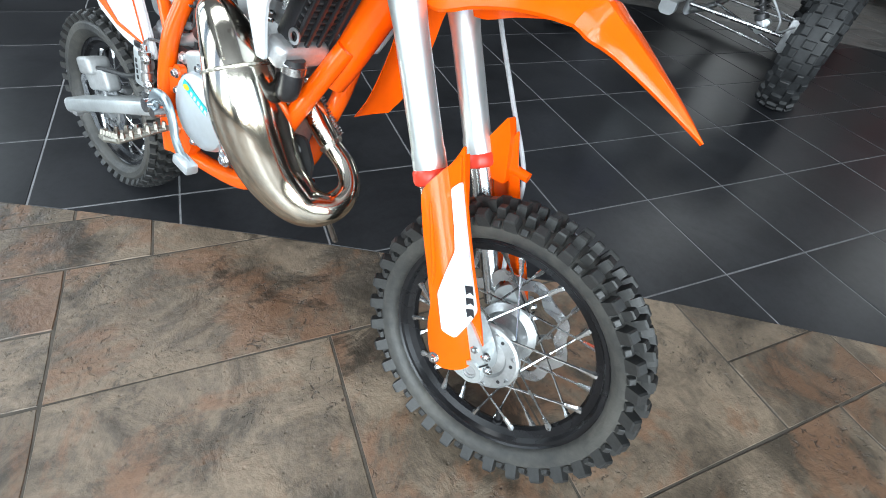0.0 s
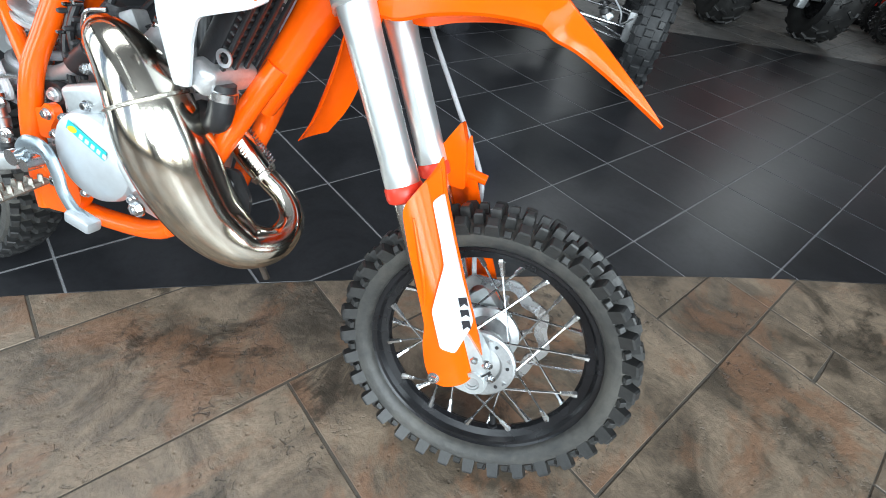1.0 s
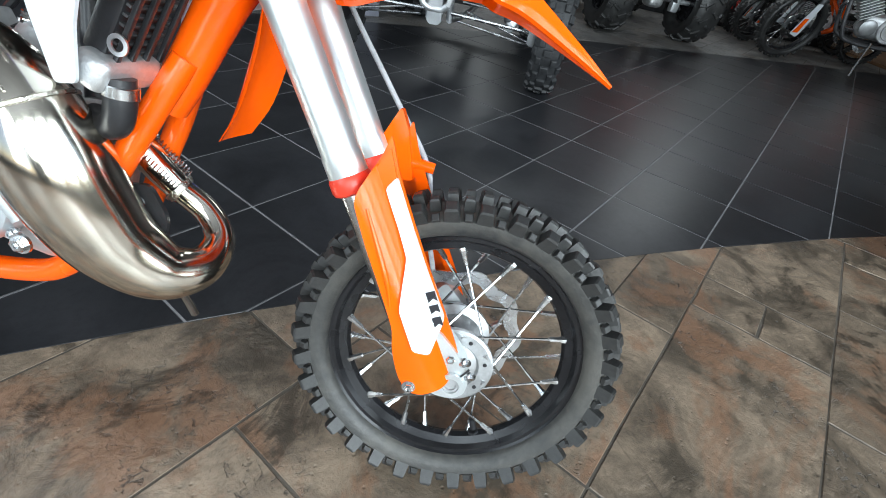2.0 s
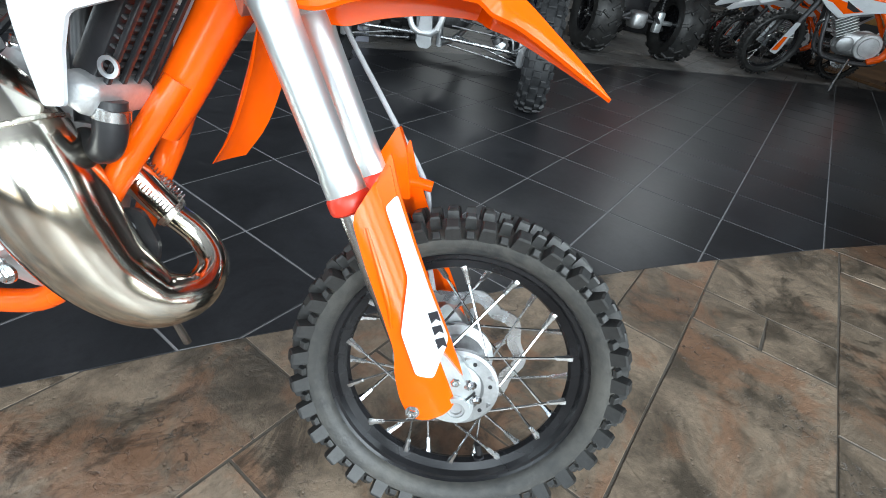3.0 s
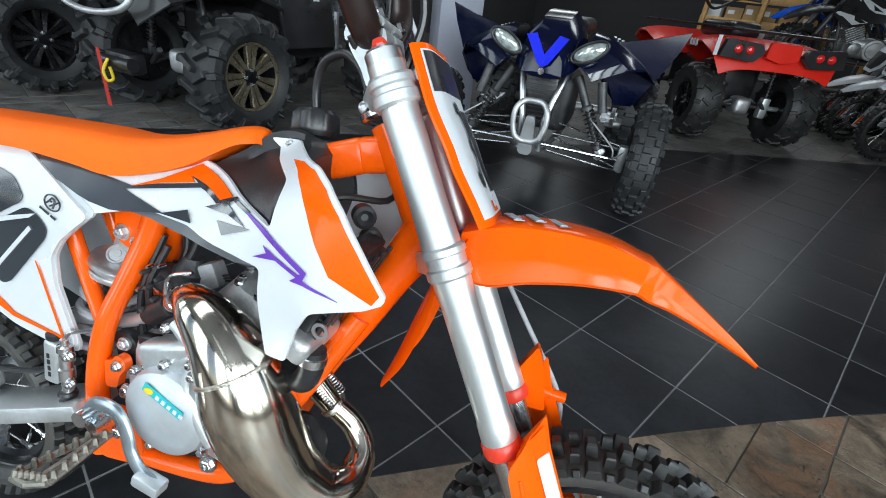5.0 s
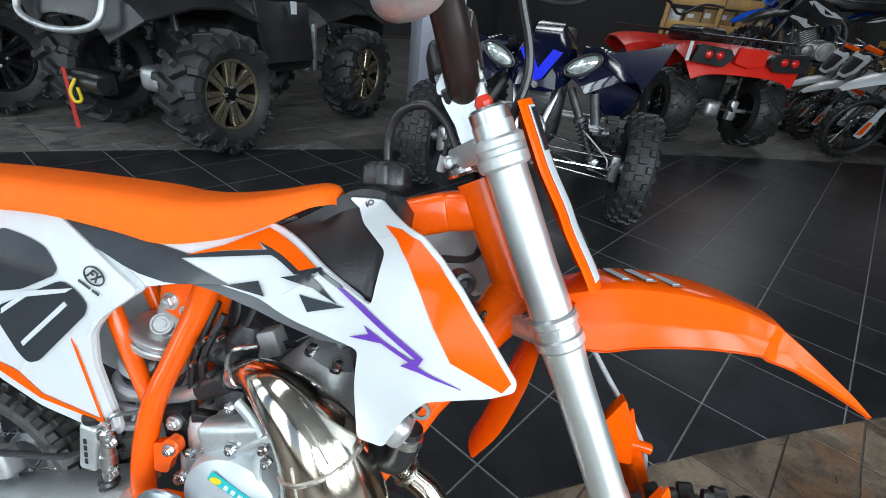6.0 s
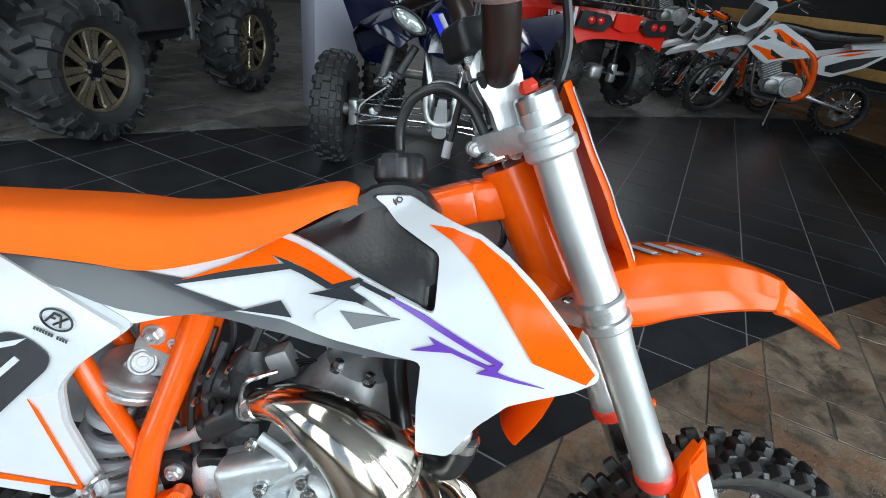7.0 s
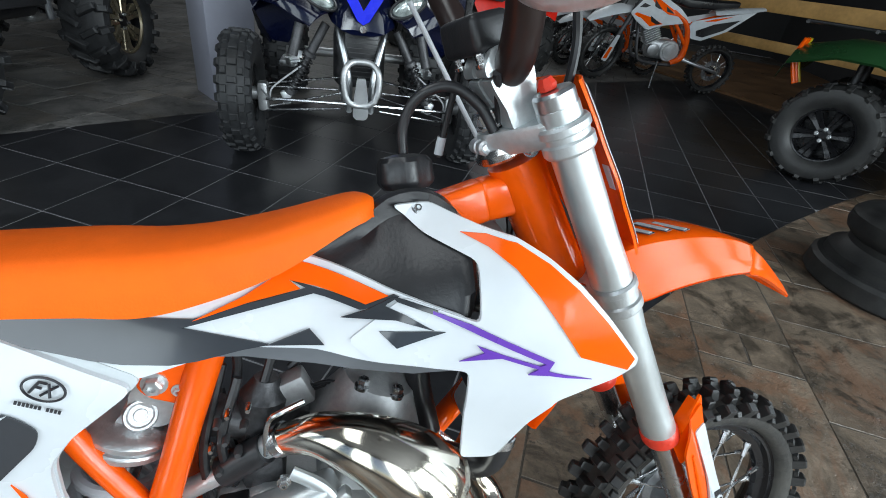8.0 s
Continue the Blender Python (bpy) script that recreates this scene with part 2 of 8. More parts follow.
TILE_DARK = tile_mat("charcoal_porcelain", ((0.017, 0.0175, 0.020), (0.022, 0.0225, 0.0255), (0.028, 0.0285, 0.032)), 0.32, 0.05, 3.5, 0.14, 0.33)
TILE_SLATE = tile_mat("brown_slate_tile", ((0.070, 0.055, 0.041), (0.152, 0.116, 0.085), (0.234, 0.177, 0.127)), 0.34, 1.0, 5.5, 0.16, 0.5, (0.212, 0.112, 0.066), 0.55)
TILE_GREY = tile_mat("grey_slate_tile", ((0.10, 0.098, 0.095), (0.15, 0.145, 0.14), (0.21, 0.20, 0.19)), 0.40, 0.35, 6, 0.2, 0.5, (0.16, 0.14, 0.12), 0.2)

# ---------------------------------------------------------------- mesh helpers


def part(name, bm, material, parent=None, label="", smooth=True, sharp=32):
    """Links a bmesh as one mesh object under a thing or a part."""
    bmesh.ops.recalc_face_normals(bm, faces=bm.faces)
    for f in bm.faces:
        f.smooth = smooth
    lim = radians(sharp)
    for e in bm.edges:
        if len(e.link_faces) == 2 and e.calc_face_angle(0) > lim:
            e.smooth = False
    me = bpy.data.meshes.new(name)
    bm.to_mesh(me)
    bm.free()
    me.materials.append(material)
    ob = new(name, me)
    if parent:
        ob.parent = parent
    if label:
        tagged(ob, label)
    return ob


def thing(name, label, category, m=None, group="", kind=""):
    ob = new(name)
    ob.empty_display_size = 0.1
    if m is not None:
        ob.matrix_basis = m
    return tagged(ob, label, category, group, kind)


def smooth_path(pts, n=6):
    """Catmull-Rom through points of any dimension."""
    p = [np.array(q, float) for q in pts]
    p = [2 * p[0] - p[1]] + p + [2 * p[-1] - p[-2]]
    out = []
    for i in range(1, len(p) - 2):
        for k in range(n):
            t = k / n
            a, b, c, d = p[i - 1:i + 3]
            out.append(0.5 * (2 * b + (c - a) * t + (2 * a - 5 * b + 4 * c - d) * t * t + (3 * b - a - 3 * c + d) * t ** 3))
    out.append(p[-2])
    return out


def sweep(bm, pts, radius, seg=12, n=6, cap=True, flat=1.0):
    """A tube along a smooth line. radius: one number, or one for each point. flat squashes it along its second normal."""
    rad = list(radius) if hasattr(radius, "__len__") else [radius] * len(pts)
    line = smooth_path([(*p, r) for p, r in zip(pts, rad)], n) if n > 1 else [np.array((*p, r), float) for p, r in zip(pts, rad)]
    rings, prev = [], None
    for i, q in enumerate(line):
        c, rq = Vector(q[:3].tolist()), float(q[3])
        d = Vector(line[min(i + 1, len(line) - 1)][:3].tolist()) - Vector(line[max(i - 1, 0)][:3].tolist())
        d.normalize()
        if prev is None:
            prev = d.orthogonal().normalized() if abs(d.y) > 0.9 else d.cross(Vector((0, 1, 0))).normalized()
        a = (prev - d * prev.dot(d)).normalized()
        prev = a
        b = d.cross(a)
        rings.append([bm.verts.new(c + rq * (math.cos(2 * math.pi * k / seg) * a + flat * math.sin(2 * math.pi * k / seg) * b)) for k in range(seg)])
    for r, s in zip(rings, rings[1:]):
        for k in range(seg):
            bm.faces.new((r[k], r[(k + 1) % seg], s[(k + 1) % seg], s[k]))
    if cap:
        bm.faces.new(rings[0][::-1])
        bm.faces.new(rings[-1])
    return bm


def tube(name, pts, radius, material, parent, label="", seg=12, n=6, flat=1.0):
    return part(name, sweep(bmesh.new(), pts, radius, seg, n, True, flat), material, parent, label)


def lathe(bm, profile, m=None, seg=32, closed=False):
    """Turns (radius, height) pairs round the z axis, then applies m."""
    m = m or Matrix()
    rings = []
    for r, h in profile:
        rings.append([bm.verts.new(m @ Vector((r * math.cos(2 * math.pi * k / seg), r * math.sin(2 * math.pi * k / seg), h))) for k in range(seg)])
    pairs = list(zip(rings, rings[1:])) + ([(rings[-1], rings[0])] if closed else [])
    for r, s in pairs:
        for k in range(seg):
            bm.faces.new((r[k], r[(k + 1) % seg], s[(k + 1) % seg], s[k]))
    if not closed:
        for ring, (r, h) in ((rings[0], profile[0]), (rings[-1], profile[-1])):
            if r > 1e-5:
                bm.faces.new(ring)
    return bm


def along(a, b):
    """The pose whose z axis runs from a to b."""
    a, b = Vector(a), Vector(b)
    return Matrix.Translation(a) @ (b - a).to_track_quat("Z", "Y").to_matrix().to_4x4()


def block(bm, m, size, bevel=0.004, seg=2):
    """A box with rounded edges, its middle at m."""
    r = bmesh.ops.create_cube(bm, size=1, matrix=m @ Matrix.Diagonal((*size, 1)))
    if bevel:
        bmesh.ops.bevel(bm, geom=list({e for v in r["verts"] for e in v.link_edges}), offset=bevel, segments=seg, affect="EDGES", profile=0.5)
    return bm


def rounded(outline, r=0.006, n=3):
    """A polygon with its corners rounded off."""
    out, k = [], len(outline)
    for i in range(k):
        p, a, b = (np.array(outline[j % k], float) for j in (i, i - 1, i + 1))
        da, db = a - p, b - p
        la, lb = np.linalg.norm(da), np.linalg.norm(db)
        c = min(r, la * 0.4, lb * 0.4)
        s, e = p + da / la * c, p + db / lb * c
        for j in range(n + 1):
            t = j / n
            out.append(tuple((1 - t) ** 2 * s + 2 * t * (1 - t) * p + t * t * e))
    return out


def sheet(bm, outline, depth, thick, step=0.02):
    """A moulded sheet: an outline in (x, z), cut into a fine net, laid on y = depth(x, z), given its thickness inwards."""
    f = bm.faces.new([bm.verts.new((x, 0, z)) for x, z in outline])
    xs, zs = [p[0] for p in outline], [p[1] for p in outline]
    for axis, lo, hi in ((0, min(xs), max(xs)), (2, min(zs), max(zs))):
        k = max(1, int((hi - lo) / step))
        for i in range(1, k):
            co, no = Vector((0, 0, 0)), Vector((0, 0, 0))
            co[axis], no[axis] = lo + (hi - lo) * i / k, 1
            bmesh.ops.bisect_plane(bm, geom=bm.verts[:] + bm.edges[:] + bm.faces[:], plane_co=co, plane_no=no, dist=1e-6)
    bmesh.ops.triangulate(bm, faces=[g for g in bm.faces if len(g.verts) > 4])
    for v in bm.verts:
        v.co.y = depth(v.co.x, v.co.z)
    side = 1 if depth(xs[0], zs[0]) < 0 else -1
    rim = [e for e in bm.edges if len(e.link_faces) == 1]
    back = {}
    for v in bm.verts[:]:
        back[v] = bm.verts.new((v.co.x, v.co.y + side * thick, v.co.z))
    for g in bm.faces[:]:
        bm.faces.new([back[v] for v in reversed(g.verts)])
    for e in rim:
        a, b = e.verts
        bm.faces.new((a, b, back[b], back[a]))
    return bm


def mesh_ob(name, me, parent, m=None):
    ob = new(name, me)
    ob.parent = parent
    if m is not None:
        ob.matrix_basis = m
    return ob


# ---------------------------------------------------------------- room
RX0, RX1, RY0, RY1, RH = -4.2, 12.0, -4.2, 9.0, 3.6


def slab(name, lo, hi, material, label, category):
    bm = bmesh.new()
    mid = [(a + b) / 2 for a, b in zip(lo, hi)]
    block(bm, Matrix.Translation(mid), [b - a for a, b in zip(lo, hi)], 0)
    return tagged(part(name, bm, material), label, category, kind="structure")


slab("ceiling", (RX0, RY0, RH), (RX1, RY1, RH + 0.2), CEIL, "dark painted showroom ceiling", "ceiling")
slab("wall_north", (RX0, RY1, 0), (RX1, RY1 + 0.2, RH), WALL, "dark painted showroom wall", "wall")
slab("wall_east", (RX1, RY0, 0), (RX1 + 0.2, RY1, RH), WALL, "dark painted showroom wall", "wall")


def window_wall(name, a, b, sill, head, panes):
    """A wall along a line with one long opening, filled by mullions and panes."""
    a, b = Vector(a), Vector(b)
    d = (b - a).normalized()
    nrm = Vector((-d.y, d.x, 0))
    length = (b - a).length
    base = Matrix((( d.x, nrm.x, 0, a.x), (d.y, nrm.y, 0, a.y), (0, 0, 1, 0), (0, 0, 0, 1)))
    bm = bmesh.new()
    m0, m1 = 0.6, length - 1.2
    for lo, hi in (((0, -0.1, 0), (length, 0.1, sill)), ((0, -0.1, head), (length, 0.1, RH)), ((0, -0.1, sill), (m0, 0.1, head)), ((m1, -0.1, sill), (length, 0.1, head))):
        mid = [(p + q) / 2 for p, q in zip(lo, hi)]
        block(bm, base @ Matrix.Translation(mid), [q - p for p, q in zip(lo, hi)], 0)
    wall = tagged(part(name, bm, WALL), "dark wall with a long row of shop windows", "wall", kind="structure")
    for i in range(panes + 1):
        x = m0 + (m1 - m0) * i / panes
        bm = bmesh.new()
        block(bm, base @ Matrix.Translation((x, 0, (sill + head) / 2)), (0.07, 0.12, head - sill - 0.006), 0.004)
        part("mullion", bm, MULLION, wall)
    return wall


window_wall("wall_south", (3.2, RY0, 0), (RX0, RY0, 0), 0.35, 3.2, 5)
slab("wall_south_east", (3.2, RY0 - 0.1, 0), (RX1, RY0 + 0.1, RH), WALL, "dark painted showroom wall", "wall")
window_wall("wall_west", (RX0, RY0, 0), (RX0, RY1, 0), 0.35, 3.2, 7)

# assumed ceiling troffers, out of view: the frame round each area lamp
for x, y in ((-1.2, 1.5), (5.6, 3.0), (8.4, 0.8), (9.3, 6.2)):
    tr = thing("ceiling_light", "assumed ceiling light out of view, with a white rectangular frame", "ceiling light", Matrix.Translation((x, y, RH)), "ceiling lights")
    for dx, dy, sx, sy in ((0, 0.63, 2.52, 0.05), (0, -0.63, 2.52, 0.05), (1.235, 0, 0.05, 1.21), (-1.235, 0, 0.05, 1.21)):
        bm = bmesh.new()
        block(bm, Matrix.Translation((dx, dy, -0.045)), (sx, sy, 0.09), 0.004)
        part("frame", bm, WHITE, tr)

# outdoor ground beyond the windows
slab("ground", (-400, -400, -0.30), (400, 400, -0.15), mat("pale_forecourt_concrete", (0.42, 0.41, 0.39), 0.9, vary=0.1, scale=0.5), "pale concrete forecourt outside the windows", "ground")

# ---------------------------------------------------------------- floor
UX, VX = Vector((math.cos(radians(-32)), math.sin(radians(-32)))), Vector((math.sin(radians(32)), math.cos(radians(32))))


def near_edge(u):
    return -0.0995 + 0.0669 * u - 0.0375 * u * u


def far_edge(u):
    return 2.336 + 0.0695 * u - 0.0194 * u * u


def uv(x, y):
    p = Vector((x, y))
    return p.dot(UX), p.dot(VX)


def signed(x, y, edge):
    u, v = uv(x, y)
    return v - edge(u)


def clip(poly, edge, keep):
    """Cuts a polygon by a curved edge, keeping the side whose sign is keep."""
    out = []
    for i, p in enumerate(poly):
        q = poly[(i + 1) % len(poly)]
        sp, sq = keep * signed(*p, edge), keep * signed(*q, edge)
        if sp >= 0:
            out.append(p)
        if sp * sq < 0:
            t = sp / (sp - sq)
            out.append((p[0] + t * (q[0] - p[0]), p[1] + t * (q[1] - p[1])))
    return out


slab("floor", (RX0, RY0, -0.15), (RX1, RY1, -0.0015), GROUT_BROWN, "showroom floor of brown and grey slate tiles with a charcoal aisle", "floor")
FLOOR = bpy.data.objects["floor"]

# ---------------------------------------------------------------- the orange dirt bike
# its own frame: x ahead, y to its left, z up, the front axle at (0, 0, 0.212); it leans to its left on its stand
BIKE = thing("dirt_bike", "small orange and white motocross bike leaning on its side stand", "motorcycle",
             Matrix.Translation((-0.158, -0.429, 0.2116)) @ Matrix.Rotation(radians(-59.3), 4, "Z") @ Matrix.Rotation(radians(-12.0), 4, "X") @ Matrix.Translation((0, 0, -0.212)))


def shoulder(x, z):
    """Half width of the bodywork at a place on its side, as a depth towards the right: it rounds in above a rising waist and tapers below."""
    w = float(np.interp(x, [-0.95, -0.75, -0.55, -0.45, -0.36, -0.29], [0.055, 0.068, 0.085, 0.108, 0.138, 0.141]))
    ahead = min(max((x + 0.55) / 0.08, 0), 1)
    depths = []
    for base, rise, low, high, soft_, k, k2 in ((0.606, 0.56, 0.576, 0.69, 0.0004, 8.0, 0.0), (0.620, 0.543, 0.562, 0.675, 0.0019, 8.4, 53.0)):
        d = z - min(max(base + rise * (x + 0.5), low), high)
        h = 0.5 * (d + math.sqrt(d * d + soft_))
        depths.append(max(1 - k * h - k2 * h * h, 0.3 if k2 == 0 else 0.12))
    low_taper = 0.7 + 1.2 * min(max((x + 0.72) / 0.2, 0), 1)
    return -w * max((1 - ahead) * depths[0] + ahead * depths[1] - low_taper * max(0, 0.56 - z), 0.12)


def proud(d):
    return lambda x, z: shoulder(x, z) - d


def mirrored(f):
    return lambda x, z: -f(x, z)


STEER = (Matrix.Translation((0, 0, 0.2)) @ Matrix.Rotation(radians(-2.5), 4, "X") @ Matrix.Translation((-0.372, 0, 0.565))
         @ Matrix.Rotation(radians(1.2), 4, Vector((-0.470, 0, 0.883))) @ Matrix.Translation((0.372, 0, -0.765)))


def front(ob):
    """Turns a part with the handlebar."""
    ob.matrix_basis = STEER @ ob.matrix_basis
    return ob


def holder(name, parent, m=None):
    ob = new(name)
    ob.empty_display_size = 0.05
    ob.parent = parent
    if m is not None:
        ob.matrix_basis = m
    return ob


def knobby(bm, r_out, r_bead, half, knob):
    """The carcass of a knobbly tyre round the y axis."""
    m = Matrix.Rotation(radians(90), 4, "X")
    rc = r_out - knob
    h = rc - r_bead
    prof = [(r_bead, -half * 0.62), (r_bead + 0.10 * h, -half * 0.80), (r_bead + 0.35 * h, -half * 0.98), (r_bead + 0.62 * h, -half * 1.0), (r_bead + 0.84 * h, -half * 0.82),
            (rc - 0.05 * h, -half * 0.5), (rc, 0), (rc - 0.05 * h, half * 0.5), (r_bead + 0.84 * h, half * 0.82), (r_bead + 0.62 * h, half * 1.0),
            (r_bead + 0.35 * h, half * 0.98), (r_bead + 0.10 * h, half * 0.80), (r_bead, half * 0.62)]
    lathe(bm, prof, m, 64, True)
    return bm


def tread_block(width, length, z0, z1, lo_k=0.56, hi_k=0.43):
    """One tread block with eased shoulders, standing on its base."""
    me = bpy.data.meshes.new("knob")
    vs, fs = [], []
    for z, k in ((z0, lo_k), (z1 - 0.12 * (z1 - z0), (lo_k + hi_k) / 2 - 0.02), (z1, hi_k * 0.86)):
        vs += [(sx * length * k, sy * width * k, z) for sx, sy in ((-1, -1), (1, -1), (1, 1), (-1, 1))]
    fs.append((8, 9, 10, 11))
    for o in (0, 4):
        fs += [(o + i, o + (i + 1) % 4, o + 4 + (i + 1) % 4, o + 4 + i) for i in range(4)]
    me.from_pydata(vs, [], fs)
    return me


def knobs(wheel, r_out, r_bead, half, knob, rows, count, material):
    """The tread blocks of a knobbly tyre, each a piece under its wheel."""
    rc = r_out - knob
    h = rc - r_bead
    for off, width, length, shift, tall, tilt in rows:
        me = tread_block(width, length, -tall * 0.65, tall * 0.65)
        me.materials.append(material)
        t = abs(off) / half
        base = rc - h * (0.05 * min(1, t / 0.5) if t < 0.5 else 0.05 + (t - 0.5) / 0.32 * 0.11)
        for k in range(count):
            mm = Matrix.Rotation(2 * math.pi * (k + shift) / count, 4, "Y") @ Matrix.Translation((0, off, base)) @ Matrix.Rotation(tilt, 4, "X") @ Matrix.Translation((0, 0, tall * 0.35))
            mesh_ob("knob", me, wheel, mm)


def bolt(name, place, direction, r, parent, material=None, height=0.006):
    """A hex bolt on a washer."""
    bm = bmesh.new()
    m = along(place, Vector(place) + Vector(direction))
    lathe(bm, [(r * 1.35, -0.002), (r * 1.35, 0.0015), (r * 1.0, 0.0015)], m, 16)
    lathe(bm, [(r, 0.001), (r, height), (r * 0.8, height + 0.0012), (r * 0.45, height + 0.0012), (r * 0.42, height - 0.002)], m, 6)
    return part(name, bm, material or STEEL, parent)


def spoked_wheel(name, place, r_out, r_rim, half, spokes, hub_r, hub_w, count, rows, parent, rim_mat, disc_side=1, disc_r=0.09, knob=0.015):
    w = holder(name, parent, Matrix.Translation(place))
    part("tyre", knobby(bmesh.new(), r_out, r_rim + 0.003, half, knob), SIDEWALL, w, "black knobbly off-road tyre")
    knobs(w, r_out, r_rim + 0.003, half, knob, rows, count, RUBBER)
    m = Matrix.Rotation(radians(90), 4, "X")
    rw = half * 0.62
    bm = bmesh.new()
    ri = r_rim - 0.021
    lathe(bm, [(r_rim + 0.007, -rw), (r_rim + 0.006, -rw + 0.003), (r_rim - 0.004, -rw + 0.004), (r_rim - 0.008, -rw * 0.5), (ri + 0.003, -rw * 0.32), (ri, 0), (ri + 0.003, rw * 0.32),
               (r_rim - 0.008, rw * 0.5), (r_rim - 0.004, rw - 0.004), (r_rim + 0.006, rw - 0.003), (r_rim + 0.007, rw), (r_rim + 0.004, rw),
               (ri + 0.010, 0.006), (ri + 0.010, -0.006), (r_rim + 0.004, -rw)], m, 64, True)
    part("rim", bm, rim_mat, w)
    # hub: a dished flange on the right, a waist, a bulged brake side on the left
    bm = bmesh.new()
    lathe(bm, [(0.010, hub_w + 0.010), (0.017, hub_w + 0.010), (0.019, hub_w + 0.003), (0.030, hub_w + 0.0005), (0.033, hub_w + 0.005), (hub_r - 0.003, hub_w + 0.005), (hub_r, hub_w + 0.003), (hub_r, hub_w - 0.003),
               (hub_r - 0.004, hub_w - 0.005), (0.024, hub_w - 0.012), (0.021, 0.010), (0.033, 0.003), (0.036, -0.004), (0.036, -hub_w + 0.012), (hub_r * 0.92, -hub_w + 0.006), (hub_r * 0.92, -hub_w - 0.001),
               (0.030, -hub_w - 0.004), (0.022, -hub_w - 0.010), (0.010, -hub_w - 0.010)], m, 48)
    hub = part("hub", bm, HUB_GREY, w, "cast aluminium hub")
    bm = bmesh.new()
    lathe(bm, [(0.0165, hub_w + 0.0102), (0.0165, hub_w + 0.0112), (0.0105, hub_w + 0.0112), (0.0105, hub_w + 0.0102)], m, 28, True)
    part("bearing_seal", bm, DARK_PLASTIC, hub, "black bearing seal")
    # dark discs on the flange paint the shade inside its holes
    for q in range(7):
        a = 2 * math.pi * (q + 0.3) / 7
        bm = bmesh.new()
        lathe(bm, [(0.0001, 0.0006), (0.0026, 0.0006), (0.0026, -0.0004)], Matrix.Translation((0.0405 * math.cos(a), -hub_w - 0.0054, 0.0405 * math.sin(a))) @ m, 10)
        part("spoke_hole", bm, DARK_PLASTIC, hub)
    # brake disc with a wavy rim and slots
    bm = bmesh.new()
    yd, k = disc_side * (hub_w + 0.010), 72
    loops = []
    for rr, dy in ((disc_r, -0.0016), (disc_r, 0.0016), (disc_r * 0.80, 0.0016), (disc_r * 0.80, -0.0016)):
        wave = lambda q: 1 + (0.045 * math.cos(9 * 2 * math.pi * q / k) if rr == disc_r else 0.07 * math.cos(9 * 2 * math.pi * q / k))
        loops.append([bm.verts.new((rr * wave(q) * math.cos(2 * math.pi * q / k), yd + dy, rr * wave(q) * math.sin(2 * math.pi * q / k))) for q in range(k)])
    for a, b in zip(loops, loops[1:] + loops[:1]):
        for q in range(k):
            bm.faces.new((a[q], a[(q + 1) % k], b[(q + 1) % k], b[q]))
    for q in range(6):
        a = 2 * math.pi * q / 6
        part("carrier_arm", sweep(bmesh.new(), [(0.03 * math.cos(a), yd, 0.03 * math.sin(a)), (disc_r * 0.72 * math.cos(a + 0.4), yd, disc_r * 0.72 * math.sin(a + 0.4))], 0.004, 6, 1), DISC, w)
    part("brake_disc", bm, DISC, w, "wavy steel brake disc")
    # spokes: two crossing sets on each flange, near tangent to the hub
    for side in (-1, 1):
        for k in range(spokes // 2):
            a = 2 * math.pi * (k + (0.25 if side > 0 else -0.25)) / (spokes // 2)
            lean = 1.12 * (1 if k % 2 else -1)
            p = Vector((hub_r * 0.86 * math.cos(a + lean), side * (hub_w + (0.0048 if k % 2 else -0.0040) * (1 if side < 0 else 0.3)), hub_r * 0.86 * math.sin(a + lean)))
            q = Vector(((ri + 0.002) * math.cos(a), side * 0.005, (ri + 0.002) * math.sin(a)))
            bm = bmesh.new()
            d = (q - p).normalized()
            sweep(bm, [p - d * 0.002, p, q], [0.0030, 0.0017, 0.0017], 6, 1)
            sweep(bm, [q - d * 0.021, q - d * 0.019, q - d * 0.006, q - d * 0.004, q + d * 0.002], [0.0026, 0.0034, 0.0036, 0.0048, 0.0050], 6, 1)
            part("spoke", bm, STEEL, w)
    return w


FRONT_ROWS = [(0.0, 0.020, 0.013, 0.0, 0.0155, 0), (-0.0165, 0.012, 0.012, 0.5, 0.0145, 0.25), (0.0165, 0.012, 0.012, 0.5, 0.0145, -0.25),
              (-0.0295, 0.015, 0.0165, 0.0, 0.0165, 0.62), (0.0295, 0.015, 0.0165, 0.0, 0.0165, -0.62), (-0.0345, 0.009, 0.009, 0.5, 0.0045, 1.05)]
fw = spoked_wheel("front_wheel", (-0.003, -0.003, 0.2155), 0.2130, 0.161, 0.034, 28, 0.051, 0.038, 32, FRONT_ROWS, BIKE, RIM_BLACK)
front(fw)
bm = bmesh.new()
sweep(bm, [(0.052, -0.001, -0.125), (0.047, -0.002, -0.108)], 0.0045, 10, 1)
lathe(bm, [(0.008, 0), (0.008, 0.004)], along((0.053, -0.001, -0.131), (0.047, -0.002, -0.108)), 6)
part("valve", bm, DARK_PLASTIC, fw)

